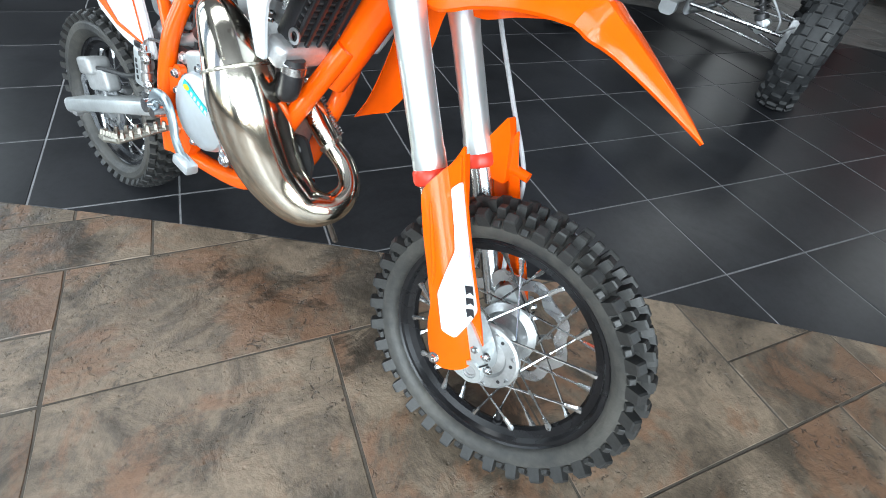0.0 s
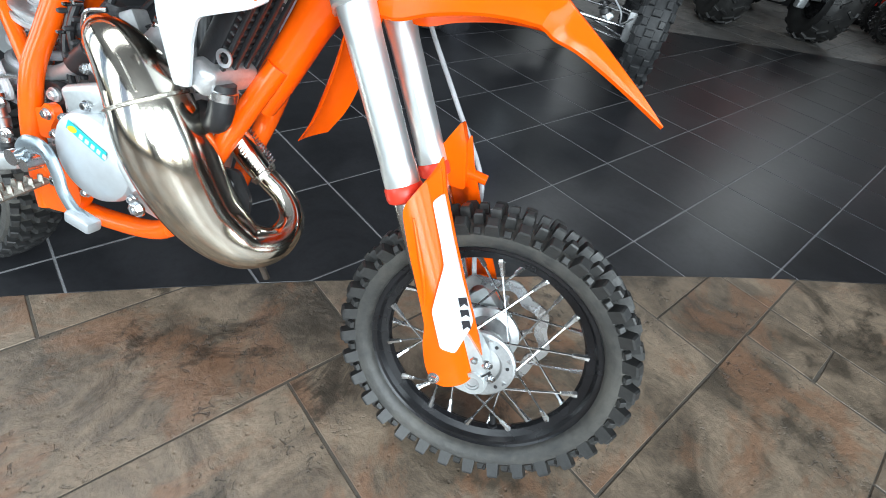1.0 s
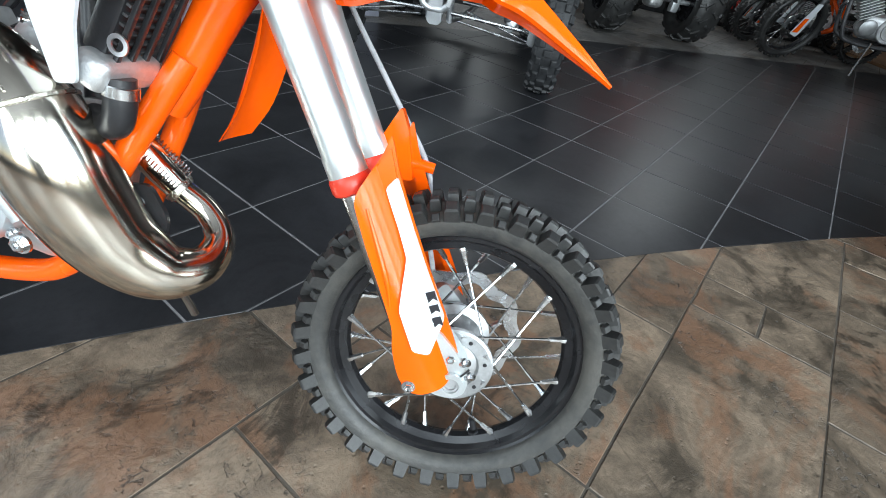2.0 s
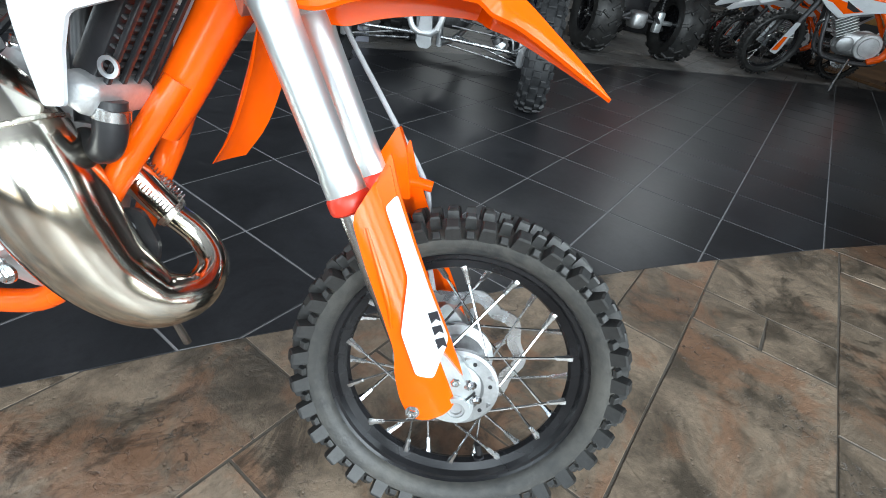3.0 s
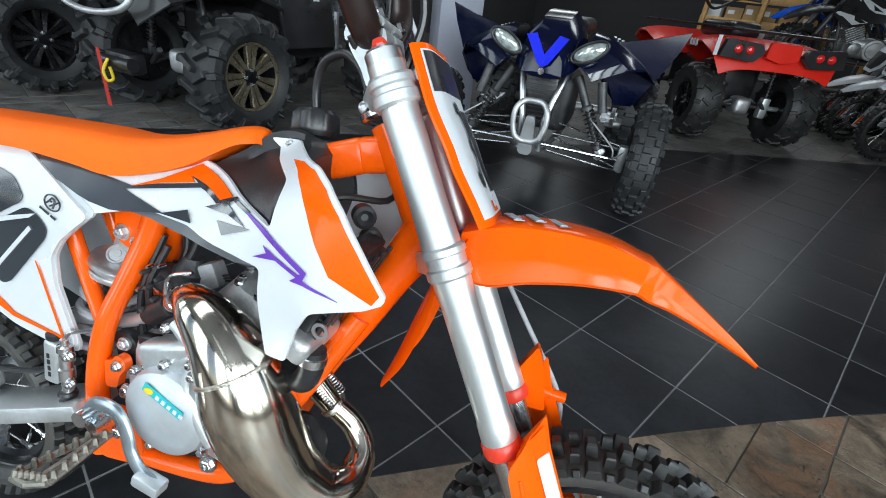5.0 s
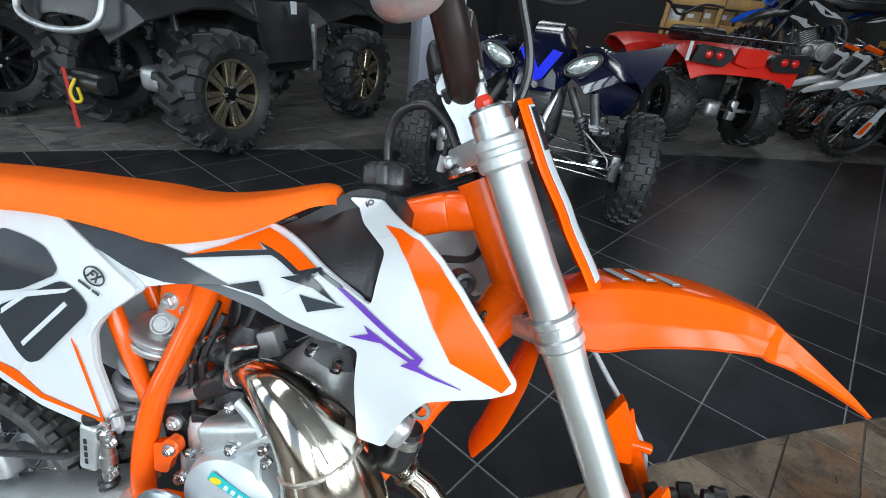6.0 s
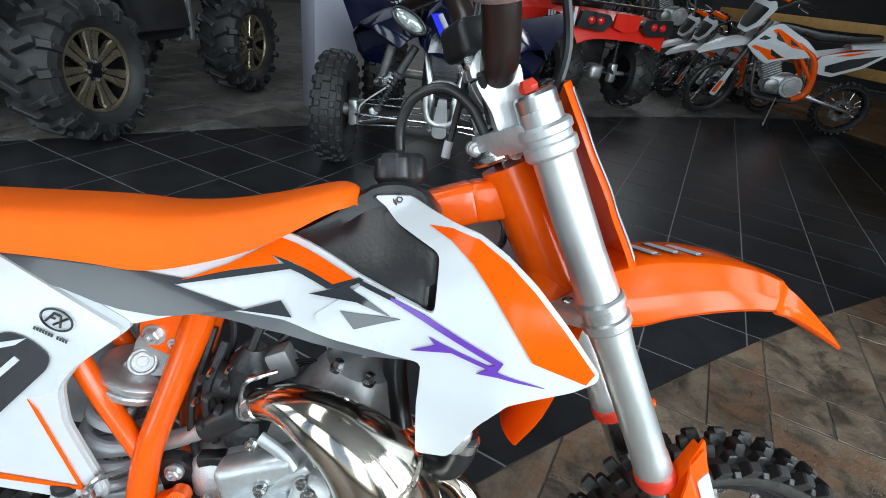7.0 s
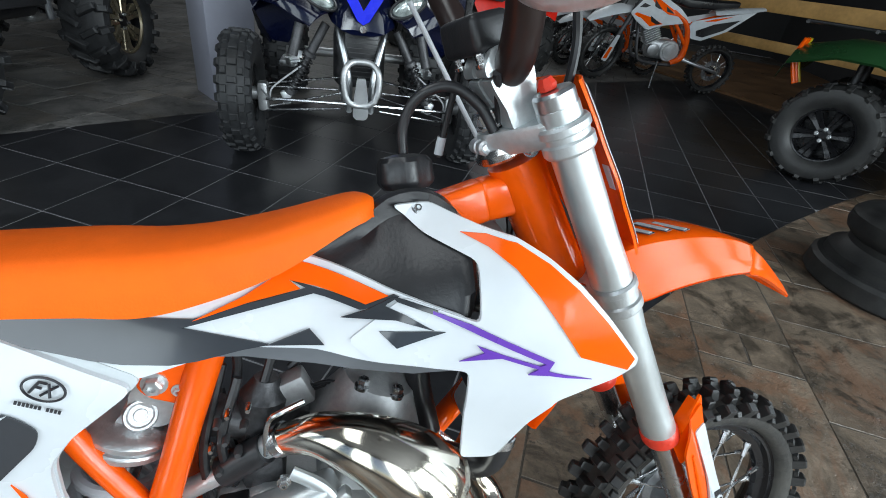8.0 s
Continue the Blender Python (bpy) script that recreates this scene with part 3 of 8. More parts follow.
FORK_A, FORK_B = Vector((-0.350, 0, 0.805)), Vector((-0.152, 0, 0.431))     # axis of the upper tubes
FD = (FORK_B - FORK_A).normalized()
FORK_Y = {-1: -0.0670, 1: 0.0580}
for side, name in ((-1, "right"), (1, "left")):
    y = FORK_Y[side]
    leg = front(holder("fork_leg", BIKE, Matrix.Translation((0, y, 0))))
    L = (FORK_B - FORK_A).length
    m = along(FORK_A, FORK_B)
    bm = bmesh.new()
    R = 0.0200
    lathe(bm, [(0.012, 0.0), (R, 0.002), (R, 0.145), (R + 0.0015, 0.185), (R + 0.0015, 0.235), (R, 0.26), (R * 1.0, L - 0.030), (R * 1.05, L - 0.024), (R * 1.06, L - 0.004), (R * 1.0, L)], m, 48)
    part("upper_tube", bm, FORK_SILVER, leg, "satin silver fork tube")
    bm = bmesh.new()
    lathe(bm, [(R * 0.8, L - 0.004), (R * 1.06, L - 0.004), (R * 1.14, L - 0.001), (R * 1.15, L + 0.010), (R * 1.08, L + 0.014), (R * 0.92, L + 0.016), (R * 0.7, L + 0.017)], m, 32)
    part("dust_seal", bm, RED, leg, "red dust seal")
    bm = bmesh.new()
    sweep(bm, [FORK_B, FORK_B + FD * 0.225], 0.0165, 24, 1)
    part("slider", bm, STEEL, leg)
    # axle clamp: a cast foot with the axle's bore, a pinch slot shown by a dark bar for its shade, and two bolts
    bm = bmesh.new()
    sheet(bm, rounded([(-0.048, 0.262), (-0.046, 0.222), (-0.036, 0.203), (-0.016, 0.197), (0.004, 0.198), (0.014, 0.206), (0.017, 0.222), (0.011, 0.240), (-0.006, 0.262), (-0.030, 0.285)], 0.008), lambda x, z: side * 0.0175, 0.034, 0.05)
    lathe(bm, [(0.0100, 0.0), (0.0150, 0.0), (0.0160, 0.002), (0.0160, 0.006), (0.0100, 0.006)], Matrix.Translation((-0.003, side * 0.0165, 0.2175)) @ Matrix.Rotation(radians(-90 * side), 4, "X"), 28, True)
    lug = part("axle_lug", bm, BRIGHT_CAST, leg, "cast aluminium axle clamp")
    bm = bmesh.new()
    lathe(bm, [(0.0001, 0.0180), (0.0070, 0.0180), (0.0070, 0.0205), (0.0098, 0.0205), (0.0098, 0.014)], Matrix.Translation((-0.003, 0, 0.2175)) @ Matrix.Rotation(radians(-90 * side), 4, "X"), 24)
    part("axle_end", bm, HEAD_GREY, leg)
    bm = bmesh.new()
    block(bm, Matrix.Translation((0.0080, side * 0.0180, 0.2330)) @ Matrix.Rotation(radians(35), 4, "Y"), (0.0020, 0.0020, 0.022), 0)
    part("pinch_slot", bm, DARK_PLASTIC, lug)
    for x, z in ((0.0150, 0.230), (0.0060, 0.247)):
        bolt("bolt", (x, side * 0.014, z), (0.75, side * 0.5, 0.4), 0.0042, lug, None, 0.008)
    bm = bmesh.new()
    lathe(bm, [(R * 0.97, 0.004), (R * 0.97, -0.010), (R * 0.85, -0.013), (0.006, -0.013)], m, 28)
    part("fork_cap", bm, ALU, leg)

    def guard_depth(x, z, y=y, side=side):
        d = (Vector((x, 0, z)) - FORK_B).cross(FD).y
        r = 0.043
        return side * (0.002 + math.sqrt(max(0.0002, r * r - (d + 0.004) ** 2)) * 0.78)

    outline = rounded([(-0.113, 0.486), (-0.117, 0.470), (-0.139, 0.419), (-0.121, 0.375), (-0.098, 0.327), (-0.079, 0.285), (-0.076, 0.259), (-0.066, 0.228), (-0.054, 0.209), (-0.036, 0.207), (-0.010, 0.218), (0.001, 0.235),
                       (0.000, 0.252), (-0.009, 0.272), (-0.026, 0.305), (-0.053, 0.354), (-0.074, 0.395), (-0.100, 0.449)], 0.010)
    g = part("fork_guard", sheet(bmesh.new(), outline, guard_depth, 0.0035, 0.004), ORANGE, leg, "orange plastic fork guard with a white stripe")
    deco = rounded([(-0.111, 0.432), (-0.101, 0.446), (-0.075, 0.393), (-0.054, 0.352), (-0.026, 0.302), (-0.027, 0.288), (-0.034, 0.260), (-0.053, 0.264), (-0.075, 0.309), (-0.077, 0.350), (-0.078, 0.364), (-0.090, 0.390)], 0.004)
    part("stripe", sheet(bmesh.new(), deco, lambda x, z: guard_depth(x, z) + side * 0.0046, 0.0040, 0.003), WHITE, g, "white decal")
    # a raised crease down the guard's rear half
    ridge = [(-0.124, 0.412), (-0.104, 0.366), (-0.092, 0.336), (-0.086, 0.312)]
    tube("crease", [(x, guard_depth(x, z) + side * 0.0004, z) for x, z in ridge], [0.0016, 0.0030, 0.0026, 0.0012], ORANGE, g, "", 8, 5)
    for k, (x, z) in enumerate(((-0.0445, 0.3240), (-0.0385, 0.3100), (-0.0325, 0.2950))):
        bm = bmesh.new()
        e = 0.0050 if k == 1 else 0.0062
        sheet(bm, [(x + 0.89 * p * 0.0052 + 0.45 * q * e, z + 0.45 * p * 0.0052 - 0.89 * q * e) for p, q in ((-1, -1), (1, -1), (1, 1), (0.2, 0.35), (-1, 1))], lambda a, b: guard_depth(a, b) + side * 0.0056, 0.001, 0.004)
        part("mark", bm, BLACK_DECAL, g)
    for x, z in ((-0.050, 0.216), (-0.009, 0.250)):
        bolt("bolt", (x, guard_depth(x, z), z), (0, side, 0), 0.0058, g)
    if side > 0:
        bm = bmesh.new()
        sheet(bm, rounded([(-0.115, 0.472), (-0.128, 0.50), (-0.150, 0.455), (-0.135, 0.41), (-0.10, 0.41)], 0.006), lambda x, z: 0.018, 0.02, 0.03)
        sweep(bm, [(-0.125, 0.016, 0.43), (-0.100, 0.016, 0.430), (-0.076, 0.016, 0.428)], [0.013, 0.0085, 0.0075], 14, 2)
        part("hose_guide", bm, ORANGE, g, "orange brake hose guide")
    else:
        bm = bmesh.new()
        sheet(bm, rounded([(-0.112, 0.474), (-0.140, 0.415), (-0.12, 0.385), (-0.09, 0.41)], 0.004), lambda x, z: -0.016, 0.02, 0.03)
        part("guard_lip", bm, ORANGE, g)
front(tube("brake_hose", [(-0.43, 0.19, 0.92), (-0.30, 0.168, 0.71), (-0.221, 0.130, 0.60), (-0.150, 0.100, 0.512), (-0.084, 0.076, 0.426), (-0.074, 0.072, 0.36), (-0.05, 0.05, 0.29)], 0.0036, CLEAR_HOSE, BIKE, "grey front brake hose", 10))

# triple clamps
AX0 = Vector((-0.372, 0, 0.765))
BACK = Vector((-0.883, 0, -0.470))
for name, c, hgt in (("upper_clamp", FORK_A + FD * 0.030, 0.030), ("lower_clamp", FORK_A + FD * 0.211, 0.036)):
    bm = bmesh.new()
    for side in (-1, 1):
        m = along(c + Vector((0, FORK_Y[side], 0)) - FD * hgt / 2, c + Vector((0, FORK_Y[side], 0)) + FD * hgt / 2)
        R = 0.0250
        lathe(bm, [(0.0190, 0), (R - 0.002, 0), (R, 0.003), (R, 0.009), (R - 0.0025, 0.011), (R - 0.0025, hgt - 0.014), (R, hgt - 0.012), (R, hgt - 0.003), (R - 0.002, hgt), (0.0190, hgt)], m, 40, False)
    rear = 0.050 if name[0] == "u" else 0.052
    outline = rounded([(0.0, -0.078), (0.020, -0.074), (0.042, -0.034), (rear, -0.019), (rear + 0.006, -0.010), (rear + 0.006, 0.010), (rear, 0.019), (0.042, 0.030), (0.020, 0.064), (0.0, 0.068), (-0.012, 0.045), (-0.012, -0.045)], 0.008)
    base = Matrix((BACK, Vector((0, 1, 0)), FD)).transposed().to_4x4()
    deep = hgt * (0.80 if name[0] == "u" else 0.72)
    base.translation = c - FD * (deep * 0.5 + (0.009 if name[0] == "u" else 0))
    n = len(outline)
    loops = []
    for h, k in ((0.0, 0.94), (0.003, 1.0), (deep - 0.003, 1.0), (deep, 0.94)):
        loops.append([bm.verts.new(base @ Vector((0.028 + (u - 0.028) * k, v * k, h))) for u, v in outline])
    for p, q in zip(loops, loops[1:]):
        for i in range(n):
            bm.faces.new((p[i], p[(i + 1) % n], q[(i + 1) % n], q[i]))
    bm.faces.new(loops[0])
    bm.faces.new(loops[-1])
    cl = front(part(name, bm, BRIGHT_CAST, BIKE, "cast aluminium triple clamp"))
    for dz in ((0.002,) if name[0] == "u" else (-0.008, 0.010)):
        bolt("bolt", c + BACK * 0.026 + FD * dz + Vector((0, -0.044, 0)), (-0.75, -0.65, -0.1), 0.0065, cl, None, 0.005)
    if name[0] == "u":
        # pinch boss round the stem with its cross bolt
        pb = c + BACK * 0.057 - FD * 0.009
        bm = bmesh.new()
        lathe(bm, [(0.003, -0.011), (0.0050, -0.0125), (0.0075, -0.010), (0.0080, -0.003), (0.0065, -0.002), (0.0065, 0.002), (0.0080, 0.003), (0.0080, 0.017), (0.0065, 0.020), (0.003, 0.020)], along(pb, pb + Vector((0, 1, 0))), 24)
        part("pinch_boss", bm, CAST, cl)
UPS = Vector((-0.470, 0, 0.883))
front(part("stem_nut", lathe(bmesh.new(), [(0.006, 0), (0.0175, 0), (0.0175, 0.003), (0.0150, 0.0035), (0.0150, 0.015), (0.0125, 0.017), (0.007, 0.017), (0.006, 0.012)], along(AX0 + UPS * 0.019, AX0 + UPS), 6), STEEL, BIKE))
front(part("stem_bearing_cover", lathe(bmesh.new(), [(0.01, 0), (0.027, 0), (0.0295, 0.003), (0.0295, 0.009), (0.024, 0.014), (0.01, 0.014)], along(AX0 - UPS * 0.014, AX0 + UPS), 36), STEEL, BIKE))
red = bmesh.new()
lathe(red, [(0.004, 0), (0.008, 0.001), (0.009, 0.006), (0.006, 0.012), (0.003, 0.012)], along(FORK_A - FD * 0.012 + Vector((-0.002, -0.064, 0)), FORK_A - FD * 0.05 + Vector((-0.002, -0.064, 0))), 8)
front(part("bleed_cap", red, RED, BIKE, "red fork bleed cap"))

# fender: lofted arches along a line
def arch_loft(bm, stations, thick=0.003, k=12, power=3.0):
    rings = []
    for (x, z, w, d, nx, nz) in stations:
        nrm = Vector((nx, 0, nz)).normalized()
        up, low = [], []
        for i in range(k + 1):
            s = -1 + 2 * i / k
            p = Vector((x, s * w, z)) - nrm * (d * abs(s) ** power)
            up.append(bm.verts.new(p))
            low.append(bm.verts.new(p - nrm * thick + Vector((0, -s * thick * 0.8, 0))))
        rings.append((up, low))
    for (u0, l0), (u1, l1) in zip(rings, rings[1:]):
        for i in range(k):
            bm.faces.new((u0[i], u0[i + 1], u1[i + 1], u1[i]))
            bm.faces.new((l0[i + 1], l0[i], l1[i], l1[i + 1]))
        bm.faces.new((u0[0], u1[0], l1[0], l0[0]))
        bm.faces.new((u0[k], l0[k], l1[k], u1[k]))
    for u, l in (rings[0], rings[-1]):
        for i in range(k):
            bm.faces.new((u[i], u[i + 1], l[i + 1], l[i]))
    return bm


def smooth_stations(rows, n=4):
    return [tuple(r) for r in smooth_path(rows, n)]


def fender_loft(bm, rows, thick=0.003):
    """A moulded mudguard: slightly crowned top, a crease at each shoulder, leaning side walls with a rolled lip."""
    cut = [(0, 0.0), (0.40, 0.02), (0.70, 0.07), (0.75, 0.10), (0.84, 0.34), (0.92, 0.57), (0.945, 0.63), (0.975, 0.82), (1.0, 1.0), (1.035, 1.0)]
    prof = [(-s, d) for s, d in cut[:0:-1]] + cut
    rings = []
    for x, z, w, d, nx in rows:
        nrm = Vector((nx, 0, 1)).normalized()
        up = [Vector((x, s * w, z)) - nrm * (q * d) for s, q in prof]
        low = [p - nrm * thick + Vector((0, -math.copysign(thick * 1.2, s) if s else 0, 0)) for p, (s, q) in zip(up, prof)]
        rings.append(([bm.verts.new(p) for p in up], [bm.verts.new(p) for p in low]))
    k = len(prof) - 1
    for (u0, l0), (u1, l1) in zip(rings, rings[1:]):
        for i in range(k):
            bm.faces.new((u0[i], u0[i + 1], u1[i + 1], u1[i]))
            bm.faces.new((l0[i + 1], l0[i], l1[i], l1[i + 1]))
        bm.faces.new((u0[0], u1[0], l1[0], l0[0]))
        bm.faces.new((u0[k], l0[k], l1[k], u1[k]))
    for u, l in (rings[0], rings[-1]):
        for i in range(k):
            bm.faces.new((u[i], u[i + 1], l[i + 1], l[i]))
    return bm


bm = bmesh.new()
rear_rows = smooth_path([(-0.245, 0.652, 0.050, 0.050, 0), (-0.205, 0.669, 0.054, 0.069, 0), (-0.165, 0.675, 0.057, 0.061, 0), (-0.120, 0.676, 0.059, 0.051, 0), (-0.080, 0.671, 0.058, 0.042, 0.1), (-0.046, 0.661, 0.055, 0.033, 0.3)], 5)
tip_rows = smooth_path([(-0.038, 0.660, 0.050, 0.035, 0.35), (-0.026, 0.652, 0.043, 0.033, 0.42), (-0.002, 0.637, 0.038, 0.024, 0.48), (0.036, 0.612, 0.025, 0.015, 0.5), (0.070, 0.589, 0.013, 0.008, 0.5), (0.098, 0.568, 0.002, 0.001, 0.5)], 5)
fender_loft(bm, rear_rows + tip_rows)
fend = front(part("front_fender", bm, ORANGE, BIKE, "orange plastic front fender with a sharp tip", True, 26))
bm = bmesh.new()
arch_loft(bm, smooth_stations([(-0.240, 0.640, 0.048, -0.006, 1, 0.6), (-0.266, 0.590, 0.046, -0.010, 1, 0.4), (-0.284, 0.530, 0.044, -0.020, 1, 0.35), (-0.300, 0.470, 0.042, -0.018, 1, 0.3), (-0.312, 0.432, 0.038, -0.006, 1, 0.3)]), 0.003, 10, 2.0)
front(part("fender_flap", bm, ORANGE, BIKE, "orange rear flap of the fender"))
for x in (-0.195, -0.172, -0.146):
    bm = bmesh.new()
    block(bm, Matrix.Translation((x, -0.010, 0.6755 if x > -0.19 else 0.6722)) @ Matrix.Rotation(radians(-6), 4, "Y") @ Matrix.Rotation(radians(20), 4, "Z"), (0.012, 0.045, 0.001), 0)
    mark = part("mark", bm, GREY_DECAL, fend)
    bm = bmesh.new()
    block(bm, Matrix.Translation((x, -0.010, 0.6763 if x > -0.19 else 0.6730)) @ Matrix.Rotation(radians(-6), 4, "Y") @ Matrix.Rotation(radians(20), 4, "Z"), (0.0075, 0.040, 0.001), 0)
    part("mark_fill", bm, MID_WHITE, mark)

# number plate in front of the fork
PLATE_ROWS = [(-0.3275, 0.828, 0.048), (-0.3095, 0.795, 0.054), (-0.2945, 0.768, 0.056), (-0.2725, 0.736, 0.054), (-0.259, 0.713, 0.051), (-0.236, 0.680, 0.044), (-0.222, 0.658, 0.038)]


def on_plate(v, s, lift=0.0):
    """A place on the plate: v runs down it from 0 to 1, s across it from -1 to 1."""
    line = smooth_path(PLATE_ROWS, 6)
    q = v * (len(line) - 1)
    i = min(int(q), len(line) - 2)
    x, z, w = (line[i] + (line[i + 1] - line[i]) * (q - i)).tolist()
    return Vector((x + 0.011 * (1 - s ** 6) + 0.82 * lift, s * (w + 0.020) + 0.003, z + 0.006 * (1 - s ** 6) + 0.57 * lift))


def plate_loft(bm, lift=0.0, top=0.0, bottom=1.0, span=1.0, thick=0.003):
    rings = []
    for v in np.linspace(top, bottom, 25).tolist():
        up = [bm.verts.new(on_plate(v, (-1 + i / 6) * span, lift)) for i in range(13)]
        low = [bm.verts.new(p.co - Vector((0.82 * thick, 0, 0.57 * thick))) for p in up]
        rings.append((up, low))
    for (u0, l0), (u1, l1) in zip(rings, rings[1:]):
        for i in range(12):
            bm.faces.new((u0[i], u0[i + 1], u1[i + 1], u1[i]))
            bm.faces.new((l0[i + 1], l0[i], l1[i], l1[i + 1]))
        bm.faces.new((u0[0], u1[0], l1[0], l0[0]))
        bm.faces.new((u0[12], l0[12], l1[12], u1[12]))
    for u, l in (rings[0], rings[-1]):
        for i in range(12):
            bm.faces.new((u[i], u[i + 1], l[i + 1], l[i]))
    return bm


npl = front(part("number_plate", plate_loft(bmesh.new()), ORANGE, BIKE, "orange front number plate with a white field"))
part("white_field", plate_loft(bmesh.new(), 0.0008, 0.03, 0.94, 0.91, 0.0006), WHITE, npl, "white number field")
part("dark_band", plate_loft(bmesh.new(), 0.0016, 0.04, 0.24, 0.88, 0.0006), BLACK_DECAL, npl, "black band along the top")
for name, material, v0, v1, s0, s1 in (("second_figure", BLACK_DECAL, 0.33, 0.80, 0.08, 0.42), ("lower_mark", ORANGE, 0.84, 0.92, -0.34, -0.22), ("lower_mark", ORANGE, 0.89, 0.92, -0.22, 0.05)):
    bm = bmesh.new()
    rows_ = [[bm.verts.new(on_plate(v0 + (v1 - v0) * i / 8, s0 + (s1 - s0) * k / 3, 0.0020)) for k in range(4)] for i in range(9)]
    for a, b in zip(rows_, rows_[1:]):
        for k in range(3):
            bm.faces.new((a[k], a[k + 1], b[k + 1], b[k]))
    part(name, bm, material, npl)
bm = bmesh.new()
q = [on_plate(v, s, -0.0042) for v, s in ((0.44, -0.70), (0.44, -0.54), (0.60, -0.54), (0.60, -0.68))]
vs = [bm.verts.new(p) for p in q] + [bm.verts.new(p + Vector((0.001, 0, 0))) for p in q]
bm.faces.new(vs[:4])
for i in range(4):
    bm.faces.new((vs[i], vs[(i + 1) % 4], vs[4 + (i + 1) % 4], vs[4 + i]))
part("sticker", bm, WHITE, npl, "small white label on the back")

# frame
tube("head_tube", [(-0.353, 0.026, 0.748), (-0.271, 0.016, 0.602)], 0.0300, ORANGE_PAINT, BIKE, "orange painted frame tube", 28, 1)
SP = [(-0.340, 0.715), (-0.385, 0.705), (-0.44, 0.685), (-0.52, 0.640), (-0.62, 0.576)]
for (x0, z0), (x1, z1) in zip(SP[:-1], SP[1:]):
    bm = bmesh.new()
    L = math.hypot(x1 - x0, z1 - z0)
    m = Matrix.Translation(((x0 + x1) / 2, 0.024, (z0 + z1) / 2)) @ Matrix.Rotation(math.atan2(-(z1 - z0), x1 - x0), 4, "Y")
    block(bm, m, (L + 0.012, 0.036, 0.044), 0.009, 3)
    part("spine", bm, ORANGE_PAINT, BIKE)
tube("down_tube", [(-0.290, 0.016, 0.632), (-0.323, 0.012, 0.572), (-0.363, 0.006, 0.495), (-0.385, 0.002, 0.455)], [0.033, 0.026, 0.024, 0.022], ORANGE_PAINT, BIKE, "", 20)
for side in (-1, 1):
    tube("cradle_tube", [(-0.352, 0.012 * side, 0.512), (-0.392, 0.034 * side, 0.432), (-0.430, 0.046 * side, 0.360), (-0.462, 0.05 * side, 0.285), (-0.51, 0.05 * side, 0.238), (-0.60, 0.05 * side, 0.222), (-0.69, 0.055 * side, 0.225)],
         0.0145, ORANGE_PAINT, BIKE, "", 16)
    tube("main_side_tube", [(-0.645, 0.012 * side, 0.600), (-0.664, 0.020 * side, 0.540), (-0.684, 0.038 * side, 0.475), (-0.700, 0.053 * side, 0.420), (-0.709, 0.060 * side, 0.355), (-0.711, 0.062 * side, 0.29), (-0.705, 0.062 * side, 0.215)],
         [0.0175, 0.0155, 0.0140, 0.0140, 0.0145, 0.0148, 0.0150], ORANGE_PAINT, BIKE, "", 20)
    tube("sub_frame_tube", [(-0.79, 0.030 * side, 0.56), (-0.757, 0.034 * side, 0.485), (-0.708, 0.05 * side, 0.418)], 0.0105, ORANGE_PAINT, BIKE, "", 14)
bm = bmesh.new()
sheet(bm, rounded([(-0.714, 0.540), (-0.710, 0.578), (-0.66, 0.580), (-0.645, 0.552), (-0.660, 0.528), (-0.678, 0.517), (-0.692, 0.524), (-0.705, 0.529)], 0.009), lambda x, z: -0.024, 0.006, 0.05)
gus = part("shock_gusset", bm, ORANGE_PAINT, BIKE, "orange shock mount plate")
bolt("bolt", (-0.699, -0.024, 0.544), (0, -1, 0), 0.0085, gus, CAST, 0.008)
bolt("bolt", (-0.680, -0.024, 0.535), (0, -1, 0), 0.0048, gus, CAST, 0.004)

# exhaust: header, expansion chamber, stinger
chamber_line = [(-0.390, 0.018, 0.352), (-0.356, 0.026, 0.322), (-0.333, 0.014, 0.292), (-0.338, -0.018, 0.268), (-0.368, -0.048, 0.269), (-0.404, -0.070, 0.304), (-0.429, -0.086, 0.357), (-0.446, -0.095, 0.409), (-0.461, -0.098, 0.451), (-0.484, -0.096, 0.481), (-0.516, -0.088, 0.500), (-0.554, -0.067, 0.501), (-0.588, -0.046, 0.484)]
chamber_r = [0.0165, 0.0175, 0.0195, 0.026, 0.037, 0.046, 0.0520, 0.0530, 0.0465, 0.039, 0.030, 0.021, 0.0145]
exh = holder("exhaust", BIKE)
part("chamber", sweep(bmesh.new(), chamber_line, chamber_r, 32, 7), CHROME, exh, "nickel-plated expansion chamber with weld seams")
tube("header", [(-0.468, 0.004, 0.432), (-0.435, 0.006, 0.405), (-0.408, 0.012, 0.374), (-0.390, 0.018, 0.352)], [0.021, 0.020, 0.0185, 0.0175], CHROME, exh, "", 24)
tube("stinger", [(-0.586, -0.047, 0.485), (-0.610, -0.036, 0.466), (-0.650, -0.030, 0.437), (-0.70, -0.026, 0.412), (-0.78, -0.03, 0.40)], [0.0135, 0.0120, 0.0105, 0.0105, 0.012], BRIGHT_CAST, exh, "", 18)
tube("rubber_coupler", [(-0.607, -0.038, 0.468), (-0.628, -0.033, 0.453), (-0.648, -0.030, 0.438)], [0.0150, 0.0160, 0.0165], HOSE, exh, "black rubber coupler", 18, 1)
bm = bmesh.new()
lathe(bm, [(0.0140, -0.006), (0.0165, -0.005), (0.0165, 0.005), (0.0140, 0.006)], along((-0.592, -0.044, 0.481), (-0.610, -0.036, 0.466)), 24)
part("clamp_band", bm, STEEL, exh, "bright steel clamp band")


